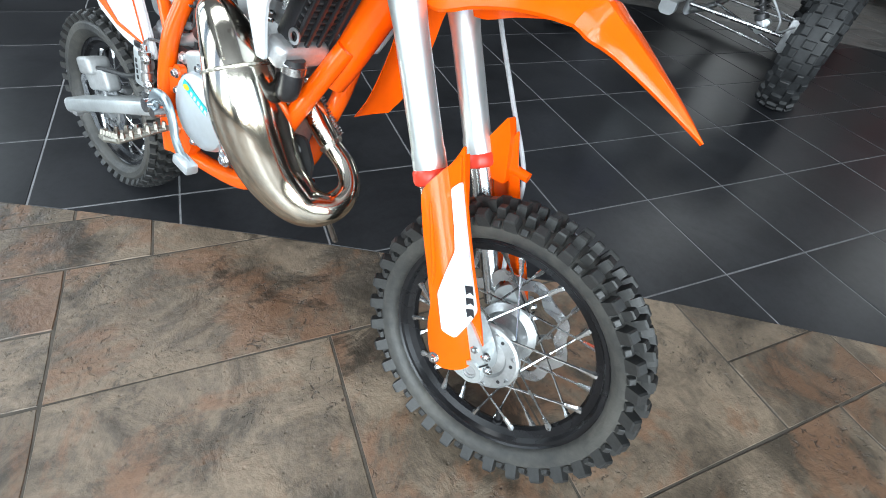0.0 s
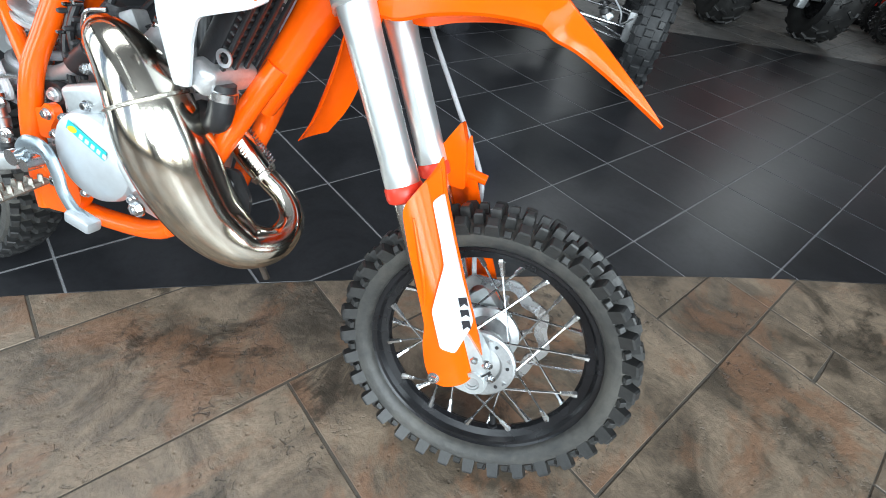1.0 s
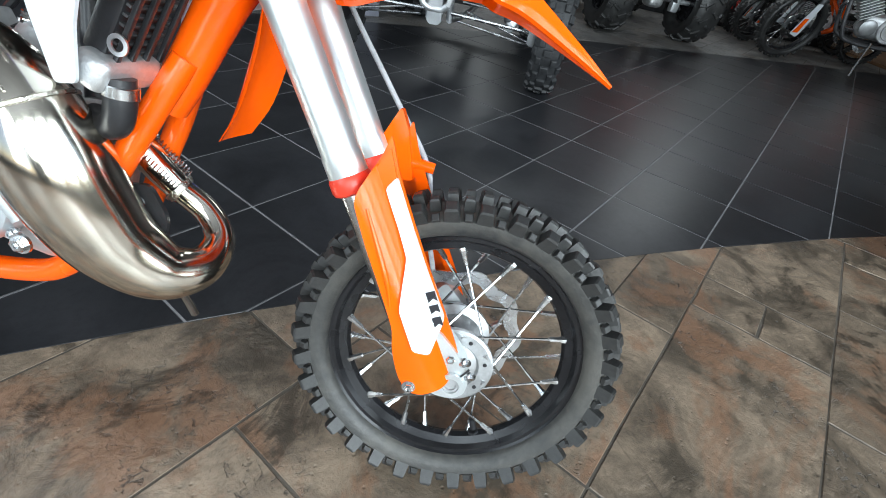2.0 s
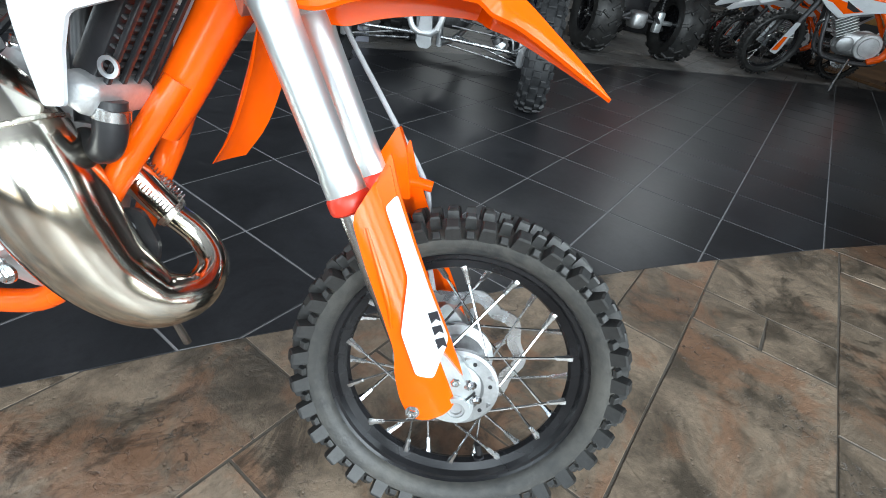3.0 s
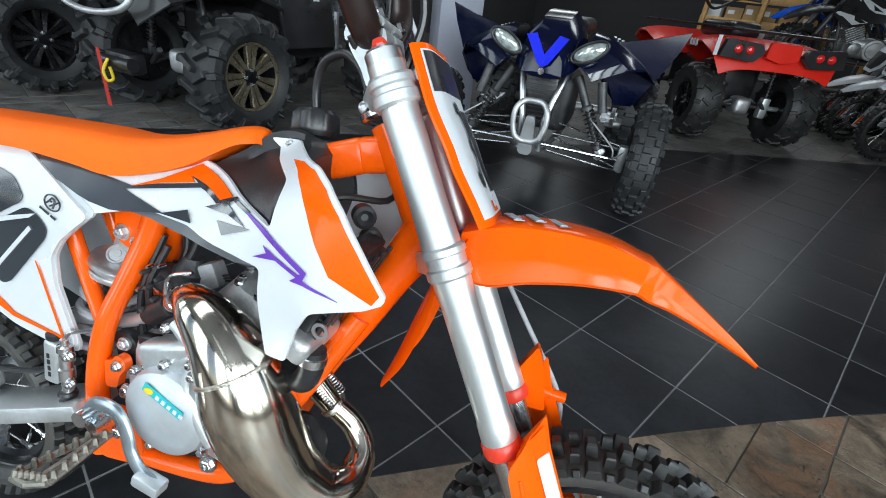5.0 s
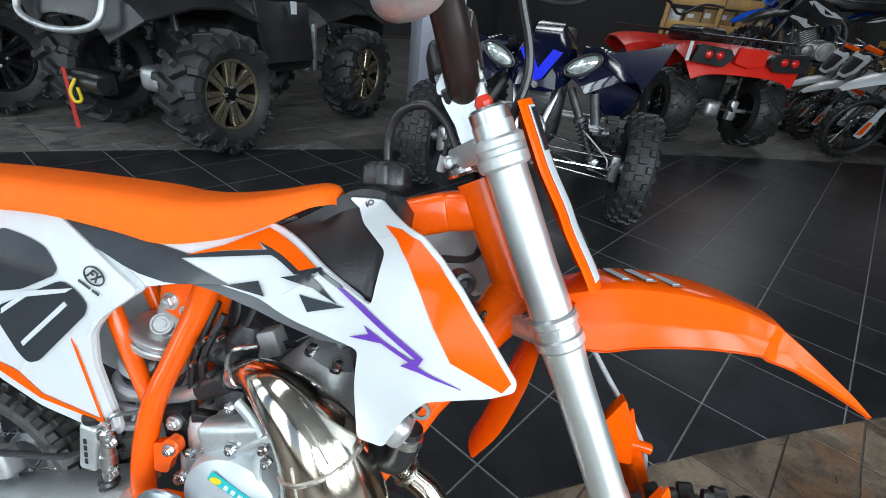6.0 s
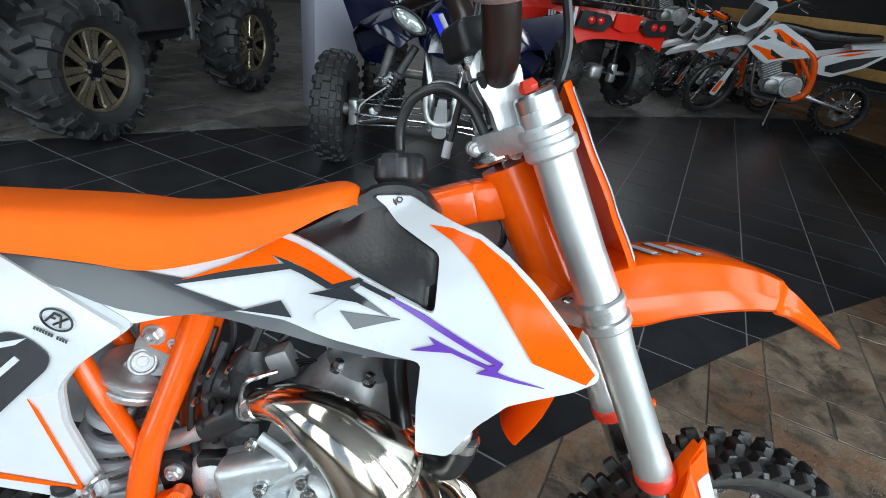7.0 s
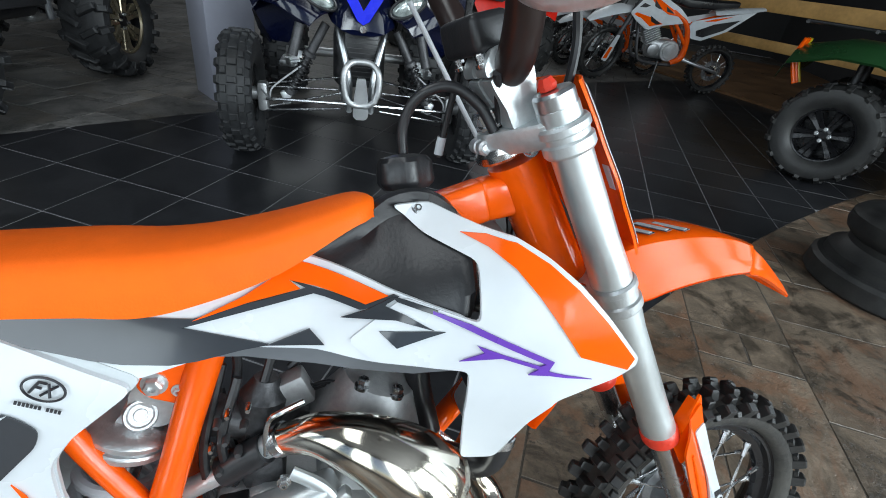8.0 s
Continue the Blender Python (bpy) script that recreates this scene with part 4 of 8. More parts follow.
def weld_ring(i, r, name="weld"):
    line = smooth_path([(*p, q) for p, q in zip(chamber_line, chamber_r)], 7)
    q, d = line[i].tolist(), Vector((line[i + 1] - line[i - 1])[:3].tolist()).normalized()
    m = along(q[:3], Vector(q[:3]) + d)
    bm = bmesh.new()
    n = 48
    lathe(bm, [(q[3] * 0.98, -0.003), (q[3] + r, -0.0015), (q[3] + r, 0.0015), (q[3] * 0.98, 0.003)], m, n)
    for k, v in enumerate(bm.verts):
        v.co += (v.co - Vector(q[:3])) * 0.012 * math.sin(k * 2.4)
    part(name, bm, WELD, exh, "rough weld bead")
weld_ring(56, 0.0020)
weld_ring(1, 0.0022)
tube("weld_seam", [(p[0] - 0.3 * r, p[1] - 0.94 * r, p[2] + 0.28 * r) for p, r in zip(chamber_line[4:9], chamber_r[4:9])], 0.0013, WELD, exh, "", 6)
tube("weld_seam", [(p[0] + 0.45 * r, p[1] - 0.78 * r, p[2] + 0.46 * r) for p, r in zip(chamber_line[8:12], chamber_r[8:12])], 0.0012, WELD, exh, "", 6)

# engine
ENG = holder("engine", BIKE)
bm = bmesh.new()
block(bm, Matrix.Translation((-0.555, 0, 0.335)) @ Matrix.Rotation(radians(12), 4, "Y"), (0.19, 0.13, 0.15), 0.035, 4)
block(bm, Matrix.Translation((-0.62, 0, 0.36)), (0.10, 0.11, 0.11), 0.03, 3)
part("crankcase", bm, CAST, ENG, "cast aluminium crankcase")
bm = bmesh.new()
lathe(bm, [(0.001, 0.026), (0.030, 0.0255), (0.052, 0.022), (0.062, 0.015), (0.066, 0.004), (0.066, -0.03)], Matrix.Translation((-0.571, -0.076, 0.341)) @ Matrix.Rotation(radians(90), 4, "X") @ Matrix.Diagonal((0.96, 0.96, 1, 1)), 48)
cov = part("clutch_cover", bm, SATIN, ENG, "satin grey round clutch cover with a teal sticker")
for a in (20, 95, 170, 245, 320):
    bolt("bolt", (-0.571 + 0.068 * math.cos(radians(a)), -0.082, 0.341 + 0.068 * math.sin(radians(a))), (0, -1, 0), 0.0055, ENG)
bm = bmesh.new()
block(bm, Matrix.Translation((-0.562, -0.1010, 0.372)) @ Matrix.Rotation(radians(26), 4, "Y"), (0.062, 0.0012, 0.013), 0)
part("sticker", bm, TEAL, cov, "teal sticker with a yellow mark")
bm = bmesh.new()
lathe(bm, [(0.0001, 0.0008), (0.0055, 0.0008), (0.0055, -0.001)], Matrix.Translation((-0.582, -0.1016, 0.3805)) @ Matrix.Rotation(radians(90), 4, "X") @ Matrix.Diagonal((1.3, 0.8, 1, 1)), 18)
part("emblem", bm, YELLOW, cov)
for i in range(5):
    bm = bmesh.new()
    block(bm, Matrix.Translation((-0.569 + 0.0085 * i, -0.1020, 0.3745 - 0.0040 * i)) @ Matrix.Rotation(radians(26), 4, "Y"), (0.0055, 0.0010, 0.0062), 0)
    part("bar", bm, WHITE, cov)
# rib that carries the pipe side of the case
tube("case_rib", [(-0.583, -0.062, 0.456), (-0.563, -0.068, 0.446), (-0.548, -0.074, 0.434), (-0.540, -0.080, 0.414), (-0.542, -0.086, 0.393), (-0.533, -0.090, 0.371), (-0.518, -0.092, 0.348), (-0.500, -0.092, 0.320)], 0.0075, BRIGHT_CAST, ENG, "", 12, 5, 0.7)
bolt("bolt", (-0.468, -0.094, 0.318), (0, -1, 0), 0.009, ENG)
bolt("bolt", (-0.500, -0.094, 0.294), (0, -1, 0), 0.009, ENG)
bolt("bolt", (-0.528, -0.09, 0.412), (0, -1, 0), 0.0055, ENG)
# cylinder and head, tilted forward
cyl = along((-0.520, 0, 0.39), (-0.478, 0, 0.56))
bm = bmesh.new()
block(bm, cyl @ Matrix.Translation((0, 0, 0.035)), (0.088, 0.088, 0.10), 0.022, 4)
part("cylinder", bm, CAST, ENG, "grey cast cylinder")
bm = bmesh.new()
lathe(bm, [(0.052, 0.060), (0.064, 0.066), (0.066, 0.078), (0.063, 0.086), (0.054, 0.102), (0.046, 0.116), (0.043, 0.122), (0.040, 0.128), (0.024, 0.135), (0.010, 0.137), (0.004, 0.137)], cyl, 40)
hd = part("cylinder_head", bm, HEAD_GREY, ENG, "grey domed cylinder head")
for k in range(6):
    a = 2 * math.pi * k / 6 + 0.3
    p = cyl @ Vector((0.036 * math.cos(a), 0.036 * math.sin(a), 0.128))
    bolt("bolt", p, cyl.to_3x3() @ Vector((0, 0, 1)), 0.006, hd, None, 0.009)
bm = bmesh.new()
sweep(bm, [cyl @ Vector((0, 0, 0.13)), cyl @ Vector((0, 0, 0.165))], 0.008, 12, 1)
part("spark_plug", bm, STEEL, hd)
tube("plug_lead", [cyl @ Vector((0, 0, 0.150)), cyl @ Vector((-0.01, 0.01, 0.185)), (-0.53, 0.02, 0.57), (-0.585, 0.02, 0.52)], 0.0045, HOSE, ENG, "", 8)
# carburettor, coil, reed block, clutter behind the cylinder
bm = bmesh.new()
lathe(bm, [(0.016, -0.05), (0.019, -0.048), (0.019, -0.02), (0.024, -0.018), (0.024, 0.03), (0.021, 0.034), (0.012, 0.05)], Matrix.Translation((-0.615, 0.0, 0.475)) @ Matrix.Rotation(radians(10), 4, "Y"), 24)
sweep(bm, [(-0.57, 0, 0.455), (-0.66, 0, 0.485)], 0.021, 20, 1)
block(bm, Matrix.Translation((-0.612, -0.012, 0.43)), (0.042, 0.045, 0.04), 0.008)
part("carburettor", bm, ENGINE_DARK, ENG, "dark metal carburettor")
bm = bmesh.new()
block(bm, Matrix.Translation((-0.588, 0.004, 0.500)) @ Matrix.Rotation(radians(-24), 4, "Y"), (0.050, 0.026, 0.036), 0.004)
part("ignition_coil", bm, HEAD_GREY, ENG, "grey boxed ignition coil")
tube("overflow_pipe", [(-0.570, -0.045, 0.524), (-0.589, -0.050, 0.519), (-0.600, -0.050, 0.512), (-0.605, -0.050, 0.497), (-0.606, -0.050, 0.470)], 0.0028, STEEL, ENG, "", 8)
for x0, y0, z0, x1, y1, z1 in ((-0.63, -0.02, 0.54, -0.64, -0.03, 0.42), (-0.60, 0.0, 0.55, -0.63, -0.02, 0.36), (-0.645, -0.01, 0.55, -0.66, -0.03, 0.38), (-0.655, 0.02, 0.50, -0.60, -0.03, 0.40)):
    tube("engine_hose", [(x0, y0, z0), ((x0 + x1) / 2 - 0.012, (y0 + y1) / 2 - 0.01, (z0 + z1) / 2), (x1, y1, z1)], 0.0048, HOSE, ENG, "", 8)
for x, z, s in ((-0.642, 0.485, 0.0035), (-0.632, 0.470, 0.004), (-0.655, 0.478, 0.003), (-0.60, 0.40, 0.006), (-0.648, 0.505, 0.0035), (-0.625, 0.500, 0.004), (-0.638, 0.515, 0.003), (-0.620, 0.520, 0.003), (-0.650, 0.450, 0.004)):
    bm = bmesh.new()
    lathe(bm, [(s * 0.4, 0), (s, 0.001), (s, 0.008), (s * 0.7, 0.012), (s * 0.3, 0.012)], Matrix.Translation((x, -0.035, z)) @ Matrix.Rotation(radians(90), 4, "X"), 12)
    part("fitting", bm, ENGINE_DARK if s > 0.0034 else STEEL, ENG)
bm = bmesh.new()
block(bm, Matrix.Translation((-0.640, -0.040, 0.405)) @ Matrix.Rotation(radians(-6), 4, "Y"), (0.03, 0.016, 0.016), 0.003)
part("wiring_block", bm, DARK_PLASTIC, ENG)
for x, y, z, r in ((-0.590, -0.066, 0.450, 0.0050), (-0.616, -0.070, 0.390, 0.0050), (-0.603, -0.076, 0.388, 0.0050), (-0.585, -0.080, 0.386, 0.0050), (-0.535, -0.086, 0.424, 0.0045), (-0.640, -0.066, 0.372, 0.0050)):
    bolt("bolt", (x, y, z), (0, -1, 0), r, ENG)
# webbed top edge of the clutch case
bm = bmesh.new()
block(bm, Matrix.Translation((-0.580, -0.062, 0.412)) @ Matrix.Rotation(radians(-18), 4, "Y"), (0.090, 0.034, 0.045), 0.010, 3)
block(bm, Matrix.Translation((-0.552, -0.076, 0.418)) @ Matrix.Rotation(radians(-40), 4, "Y"), (0.060, 0.014, 0.012), 0.004, 2)
part("case_top", bm, BRIGHT_CAST, ENG, "bright cast upper clutch case")
# oil filler with a black cap and a square knob
bm = bmesh.new()
lathe(bm, [(0.018, -0.030), (0.0185, 0.0), (0.016, 0.002), (0.004, 0.002)], Matrix.Translation((-0.652, -0.040, 0.352)), 28)
filler = part("oil_filler", bm, SATIN, ENG, "grey filler neck")
bm = bmesh.new()
lathe(bm, [(0.0165, 0.0), (0.0175, 0.003), (0.0170, 0.008), (0.014, 0.010), (0.003, 0.010)], Matrix.Translation((-0.652, -0.040, 0.3545)), 28)
block(bm, Matrix.Translation((-0.652, -0.040, 0.369)), (0.026, 0.010, 0.014), 0.003)
part("filler_cap", bm, DARK_PLASTIC, filler, "black oil filler cap")
# black stay behind the frame tube
bm = bmesh.new()
sheet(bm, rounded([(-0.700, 0.404), (-0.672, 0.406), (-0.660, 0.392), (-0.662, 0.360), (-0.690, 0.352)], 0.010), lambda x, z: -0.044, 0.014, 0.05)
stay = part("engine_stay", bm, DARK_PLASTIC, ENG, "black engine stay")
bolt("bolt", (-0.679, -0.046, 0.390), (0, -1, 0), 0.0075, stay, CAST, 0.006)
# a black cable loop and a wire bundle beside the carburettor
tube("choke_cable", [(-0.640, 0.02, 0.560), (-0.636, 0.02, 0.530), (-0.640, 0.012, 0.500), (-0.642, 0.008, 0.478)], 0.0050, HOSE, ENG, "", 10)
bm = bmesh.new()
lathe(bm, [(0.010, -0.016), (0.0125, -0.014), (0.0125, 0.010), (0.0105, 0.014), (0.006, 0.016)], Matrix.Translation((-0.642, 0.010, 0.472)), 20)
part("carburettor_top", bm, CAST, ENG, "bright carburettor top")
bm = bmesh.new()
lathe(bm, [(0.0030, -0.020), (0.0030, -0.006), (0.0065, -0.005), (0.0065, 0.010), (0.004, 0.012)], Matrix.Translation((-0.622, 0.012, 0.492)), 16)
part("choke_knob", bm, DARK_PLASTIC, ENG, "ribbed black choke knob")
for k in range(3):
    tube("wire", [(-0.565, 0.004, 0.506 - 0.004 * k), (-0.545, 0.000 + 0.004 * k, 0.512 - 0.006 * k), (-0.530, 0.004, 0.500 - 0.010 * k), (-0.538, 0.008, 0.478 - 0.006 * k)], 0.0016, HOSE, ENG, "", 6)
bm = bmesh.new()
block(bm, Matrix.Translation((-0.548, 0.002, 0.486)) @ Matrix.Rotation(radians(15), 4, "Y"), (0.007, 0.007, 0.013), 0.001)
part("connector", bm, BRIGHT_BLUE, ENG, "small blue connector")
# engine mounts in the frame
bm = bmesh.new()
sheet(bm, rounded([(-0.692, 0.372), (-0.680, 0.374), (-0.672, 0.384), (-0.660, 0.382), (-0.656, 0.368), (-0.668, 0.352), (-0.672, 0.332), (-0.692, 0.330)], 0.006), lambda x, z: -0.066, 0.012, 0.05)
mt = part("engine_mount", bm, ORANGE_PAINT, BIKE)
bolt("bolt", (-0.669, -0.067, 0.369), (0, -1, 0), 0.0062, mt)
bolt("bolt", (-0.652, -0.070, 0.335), (0, -1, 0), 0.006, BIKE)
bm = bmesh.new()
sheet(bm, rounded([(-0.69, 0.30), (-0.62, 0.305), (-0.615, 0.255), (-0.64, 0.228), (-0.69, 0.222)], 0.012), lambda x, z: -0.080, 0.02, 0.05)
mt = part("footpeg_mount", bm, ORANGE_PAINT, BIKE)
bolt("bolt", (-0.652, -0.083, 0.280), (0, -1, 0), 0.008, mt)
# front mount bracket under the down tube
bm = bmesh.new()
sheet(bm, rounded([(-0.425, 0.365), (-0.385, 0.372), (-0.365, 0.335), (-0.372, 0.288), (-0.40, 0.275), (-0.408, 0.31)], 0.010), lambda x, z: -0.040, 0.006, 0.05)
mt = part("pipe_bracket", bm, DARK_PLASTIC, BIKE, "black pipe bracket")
bolt("bolt", (-0.398, -0.041, 0.348), (0, -1, 0), 0.0050, mt, HEAD_GREY, 0.004)
for oy, oz in ((-0.016, 0.010), (0.012, 0.020)):
    a, b = Vector((-0.428, 0.008 + oy, 0.400 + oz)), Vector((-0.380, 0.020 + oy, 0.345 + oz))
    m = along(a, b)
    L = (b - a).length
    bm = bmesh.new()
    sweep(bm, [m @ Vector((0.0042 * math.cos(q), 0.0042 * math.sin(q), L * q / 100)) for q in np.linspace(0, 100, 130).tolist()], 0.0011, 5, 1)
    part("pipe_spring", bm, STEEL, exh)
bm = bmesh.new()
lathe(bm, [(0.0165, -0.003), (0.0205, -0.002), (0.0205, 0.002), (0.0165, 0.003)], along((-0.388, 0.019, 0.350), (-0.370, 0.024, 0.334)), 24)
part("flange", bm, WELD, exh)

# kick starter
bm = bmesh.new()
sweep(bm, [(-0.668, -0.108, 0.326), (-0.650, -0.110, 0.341), (-0.622, -0.112, 0.342), (-0.605, -0.114, 0.318), (-0.597, -0.116, 0.292), (-0.578, -0.118, 0.270), (-0.556, -0.119, 0.262)], [0.012, 0.013, 0.012, 0.011, 0.0105, 0.011, 0.010], 14, 6, True, 0.55)
kick = part("kick_starter", bm, BLUE_STEEL, BIKE, "blue-grey steel kick-start lever folded in")
bm = bmesh.new()
block(bm, Matrix.Translation((-0.562, -0.122, 0.264)) @ Matrix.Rotation(radians(12), 4, "Y"), (0.040, 0.022, 0.018), 0.004)
part("kick_tread", bm, SATIN, kick)
bm = bmesh.new()
sweep(bm, [(-0.672, -0.098, 0.318), (-0.672, -0.122, 0.318)], 0.011, 16, 1)
sweep(bm, [(-0.655, -0.098, 0.312), (-0.655, -0.120, 0.312)], 0.009, 16, 1)
part("kick_hub", bm, STEEL, kick)

# footpegs
for side in (-1, 1):
    fp = holder("footpeg", BIKE)
    bm = bmesh.new()
    y0, y1 = 0.095 * side, 0.175 * side
    loop = [(-0.680, y0, 0.270), (-0.708, y1 * 0.8, 0.258), (-0.712, y1, 0.256), (-0.682, y1 + 0.006 * side, 0.264), (-0.655, y1, 0.272), (-0.655, y0, 0.282)]
    for a, b in zip(loop, loop[1:] + loop[:1]):
        sweep(bm, [a, b], 0.0050, 8, 1)
    sweep(bm, [(-0.668, y0, 0.276), (-0.680, y1, 0.262)], 0.0045, 8, 1)
    part("peg_frame", bm, PEG_STEEL, fp, "toothed steel footpeg")
    for a, b in ((loop[0], loop[2]), (loop[4], loop[5]), (loop[2], loop[4])):
        for k in range(6):
            t = (k + 0.5) / 6
            p = Vector(a).lerp(Vector(b), t)
            bm = bmesh.new()
            lathe(bm, [(0.0055, 0), (0.0028, 0.013), (0.001, 0.0135)], Matrix.Translation(p), 5)
            part("tooth", bm, PEG_STEEL, fp)

# rear master cylinder and its clutter behind the frame tube
bm = bmesh.new()
block(bm, Matrix.Translation((-0.783, -0.060, 0.340)) @ Matrix.Rotation(radians(4), 4, "Y"), (0.026, 0.024, 0.070), 0.006, 3)
block(bm, Matrix.Translation((-0.768, -0.062, 0.352)), (0.030, 0.014, 0.018), 0.004, 2)
mc = part("brake_reservoir", bm, BRIGHT_CAST, BIKE, "bright cast rear brake reservoir")
bm = bmesh.new()
lathe(bm, [(0.0118, 0), (0.0128, 0.002), (0.0128, 0.008), (0.010, 0.0095), (0.003, 0.0095)], Matrix.Translation((-0.781, -0.060, 0.3755)), 20)
part("reservoir_cap", bm, DARK_PLASTIC, mc, "black reservoir cap")
for k in range(4):
    bm = bmesh.new()
    block(bm, Matrix.Translation((-0.7835, -0.0725, 0.322 + 0.010 * k)), (0.004, 0.0012, 0.007), 0)
    part("bar", bm, DARK_PLASTIC, mc)
bm = bmesh.new()
lathe(bm, [(0.005, 0.0), (0.0075, 0.002), (0.0075, 0.022), (0.0100, 0.024), (0.0100, 0.040), (0.0080, 0.042), (0.0080, 0.066), (0.0105, 0.068), (0.0105, 0.076), (0.006, 0.078), (0.006, 0.086), (0.002, 0.087)], Matrix.Translation((-0.751, -0.072, 0.302)), 24)
cylr = part("master_cylinder", bm, STEEL, BIKE, "bright rear brake master cylinder")
bolt("bolt", (-0.742, -0.076, 0.366), (0.3, -1, 0), 0.0062, cylr)
bolt("bolt", (-0.742, -0.076, 0.322), (0.3, -1, 0), 0.0062, cylr)
bm = bmesh.new()
lathe(bm, [(0.006, -0.018), (0.009, -0.016), (0.0115, -0.010), (0.0095, -0.007), (0.0125, 0.0), (0.0105, 0.004), (0.006, 0.005)], Matrix.Translation((-0.752, -0.072, 0.301)), 20)
part("brake_boot", bm, HOSE, BIKE, "black rubber boot")
tube("brake_pipe", [(-0.751, -0.072, 0.388), (-0.742, -0.070, 0.400), (-0.720, -0.060, 0.404), (-0.700, -0.050, 0.410)], 0.0030, STEEL, BIKE, "", 8)

# swingarm and rear wheel
for side in (-1, 1):
    bm = bmesh.new()
    m = along((-0.72, 0.058 * side, 0.290), (-1.010, 0.074 * side, 0.186))
    block(bm, m @ Matrix.Translation((0, 0, 0.155)), (0.070, 0.026, 0.315), 0.005, 2)
    part("swingarm", bm, BRIGHT_CAST, BIKE, "silver aluminium swingarm")
    bm = bmesh.new()
    block(bm, m @ Matrix.Translation((0.0, 0.004 * side, 0.310)), (0.056, 0.032, 0.07), 0.010, 3)
    lathe(bm, [(0.006, 0), (0.016, 0), (0.016, 0.012), (0.009, 0.014)], Matrix.Translation((-1.01, 0.086 * side, 0.175)) @ Matrix.Rotation(radians(-90 * side), 4, "X"), 6)
    part("chain_adjuster", bm, CAST, BIKE)
bm = bmesh.new()
block(bm, Matrix.Translation((-0.965, -0.052, 0.250)) @ Matrix.Rotation(radians(-18), 4, "Y"), (0.085, 0.03, 0.045), 0.008, 3)
block(bm, Matrix.Translation((-0.985, -0.056, 0.272)) @ Matrix.Rotation(radians(-18), 4, "Y"), (0.05, 0.045, 0.035), 0.008, 3)
part("brake_caliper", bm, HEAD_GREY, BIKE, "silver rear brake caliper")
tube("rear_brake_hose", [(-0.98, -0.06, 0.27), (-0.92, -0.062, 0.285), (-0.82, -0.06, 0.31), (-0.76, -0.055, 0.36)], 0.0045, HOSE, BIKE, "", 8)
REAR_ROWS = [(0.0, 0.022, 0.013, 0.0, 0.014, 0), (-0.020, 0.014, 0.012, 0.5, 0.014, 0.25), (0.020, 0.014, 0.012, 0.5, 0.014, -0.25),
             (-0.034, 0.013, 0.014, 0.0, 0.013, 0.62), (0.034, 0.013, 0.014, 0.0, 0.013, -0.62)]
spoked_wheel("rear_wheel", (-1.00, 0, 0.180), 0.193, 0.134, 0.042, 28, 0.050, 0.034, 40, REAR_ROWS, BIKE, RIM_BLACK, -1, 0.085)

# shock absorber
SH = holder("shock_absorber", BIKE)
s0, s1 = Vector((-0.722, 0, 0.505)), Vector((-0.780, 0.0, 0.330))
m = along(s0, s1)
bm = bmesh.new()
sheet(bm, rounded([(-0.724, 0.529), (-0.708, 0.553), (-0.692, 0.553), (-0.684, 0.528), (-0.688, 0.510), (-0.684, 0.497), (-0.700, 0.488), (-0.733, 0.488), (-0.741, 0.498), (-0.729, 0.511)], 0.005), lambda x, z: -0.014, 0.028, 0.05)
part("top_eye", bm, CAST, SH, "machined aluminium shock eye")
bm = bmesh.new()
lathe(bm, [(0.001, 0.0075), (0.0055, 0.0075), (0.006, 0.006), (0.010, 0.006), (0.0115, 0.008), (0.0135, 0.008), (0.0145, 0.006), (0.0150, -0.006)], along((-0.718, -0.014, 0.504), (-0.718 + 0.30, -0.014 - 0.80, 0.504 + 0.50)), 28)
part("adjuster", bm, CAST, SH, "round damping adjuster")
bm = bmesh.new()
lathe(bm, [(0.008, 0.012), (0.034, 0.013), (0.0405, 0.0160), (0.0420, 0.018), (0.0420, 0.0225), (0.0405, 0.024), (0.037, 0.024), (0.037, 0.028), (0.0405, 0.028), (0.0420, 0.0300), (0.0420, 0.035), (0.0405, 0.037), (0.008, 0.037)], m, 36)
part("spring_collar", bm, CAST, SH, "grey spring collar")
bm = bmesh.new()
pts = [m @ Vector((0.036 * math.cos(a), 0.036 * math.sin(a), 0.044 + 0.028 * a / (2 * math.pi))) for a in np.linspace(0, 2 * math.pi * 4.5, 120)]
sweep(bm, pts, 0.0066, 10, 1)
part("spring", bm, SPRING, SH, "pale grey coil spring")
bm = bmesh.new()
lathe(bm, [(0.004, 0.03), (0.016, 0.03), (0.016, 0.11), (0.008, 0.112), (0.008, 0.19)], m, 20)
part("damper", bm, STEEL, SH)

# tank, seat
bm = bmesh.new()
rows = [(-0.60, 0.045, 0.600, 0.648), (-0.56, 0.060, 0.575, 0.666), (-0.52, 0.074, 0.560, 0.692), (-0.49, 0.092, 0.555, 0.716), (-0.46, 0.104, 0.560, 0.722), (-0.435, 0.100, 0.580, 0.714), (-0.42, 0.080, 0.61, 0.70)]
rings = []
for x, w, z0, z1 in [tuple(r) for r in smooth_path(rows, 3)]:
    ring = []
    for k in range(20):
        a = 2 * math.pi * k / 20
        c, s_ = math.cos(a), math.sin(a)
        q = lambda v: math.copysign(abs(v) ** 0.6, v)
        zz = (z0 + z1) / 2 + (z1 - z0) / 2 * q(s_)
        taper = 1 - 0.42 * max(0, (zz - (z0 + z1) / 2) / ((z1 - z0) / 2)) ** 1.3
        ring.append(bm.verts.new((x, math.copysign(min(abs(w * q(c) * taper), -shoulder(x, zz) - 0.007), c), zz)))
    rings.append(ring)
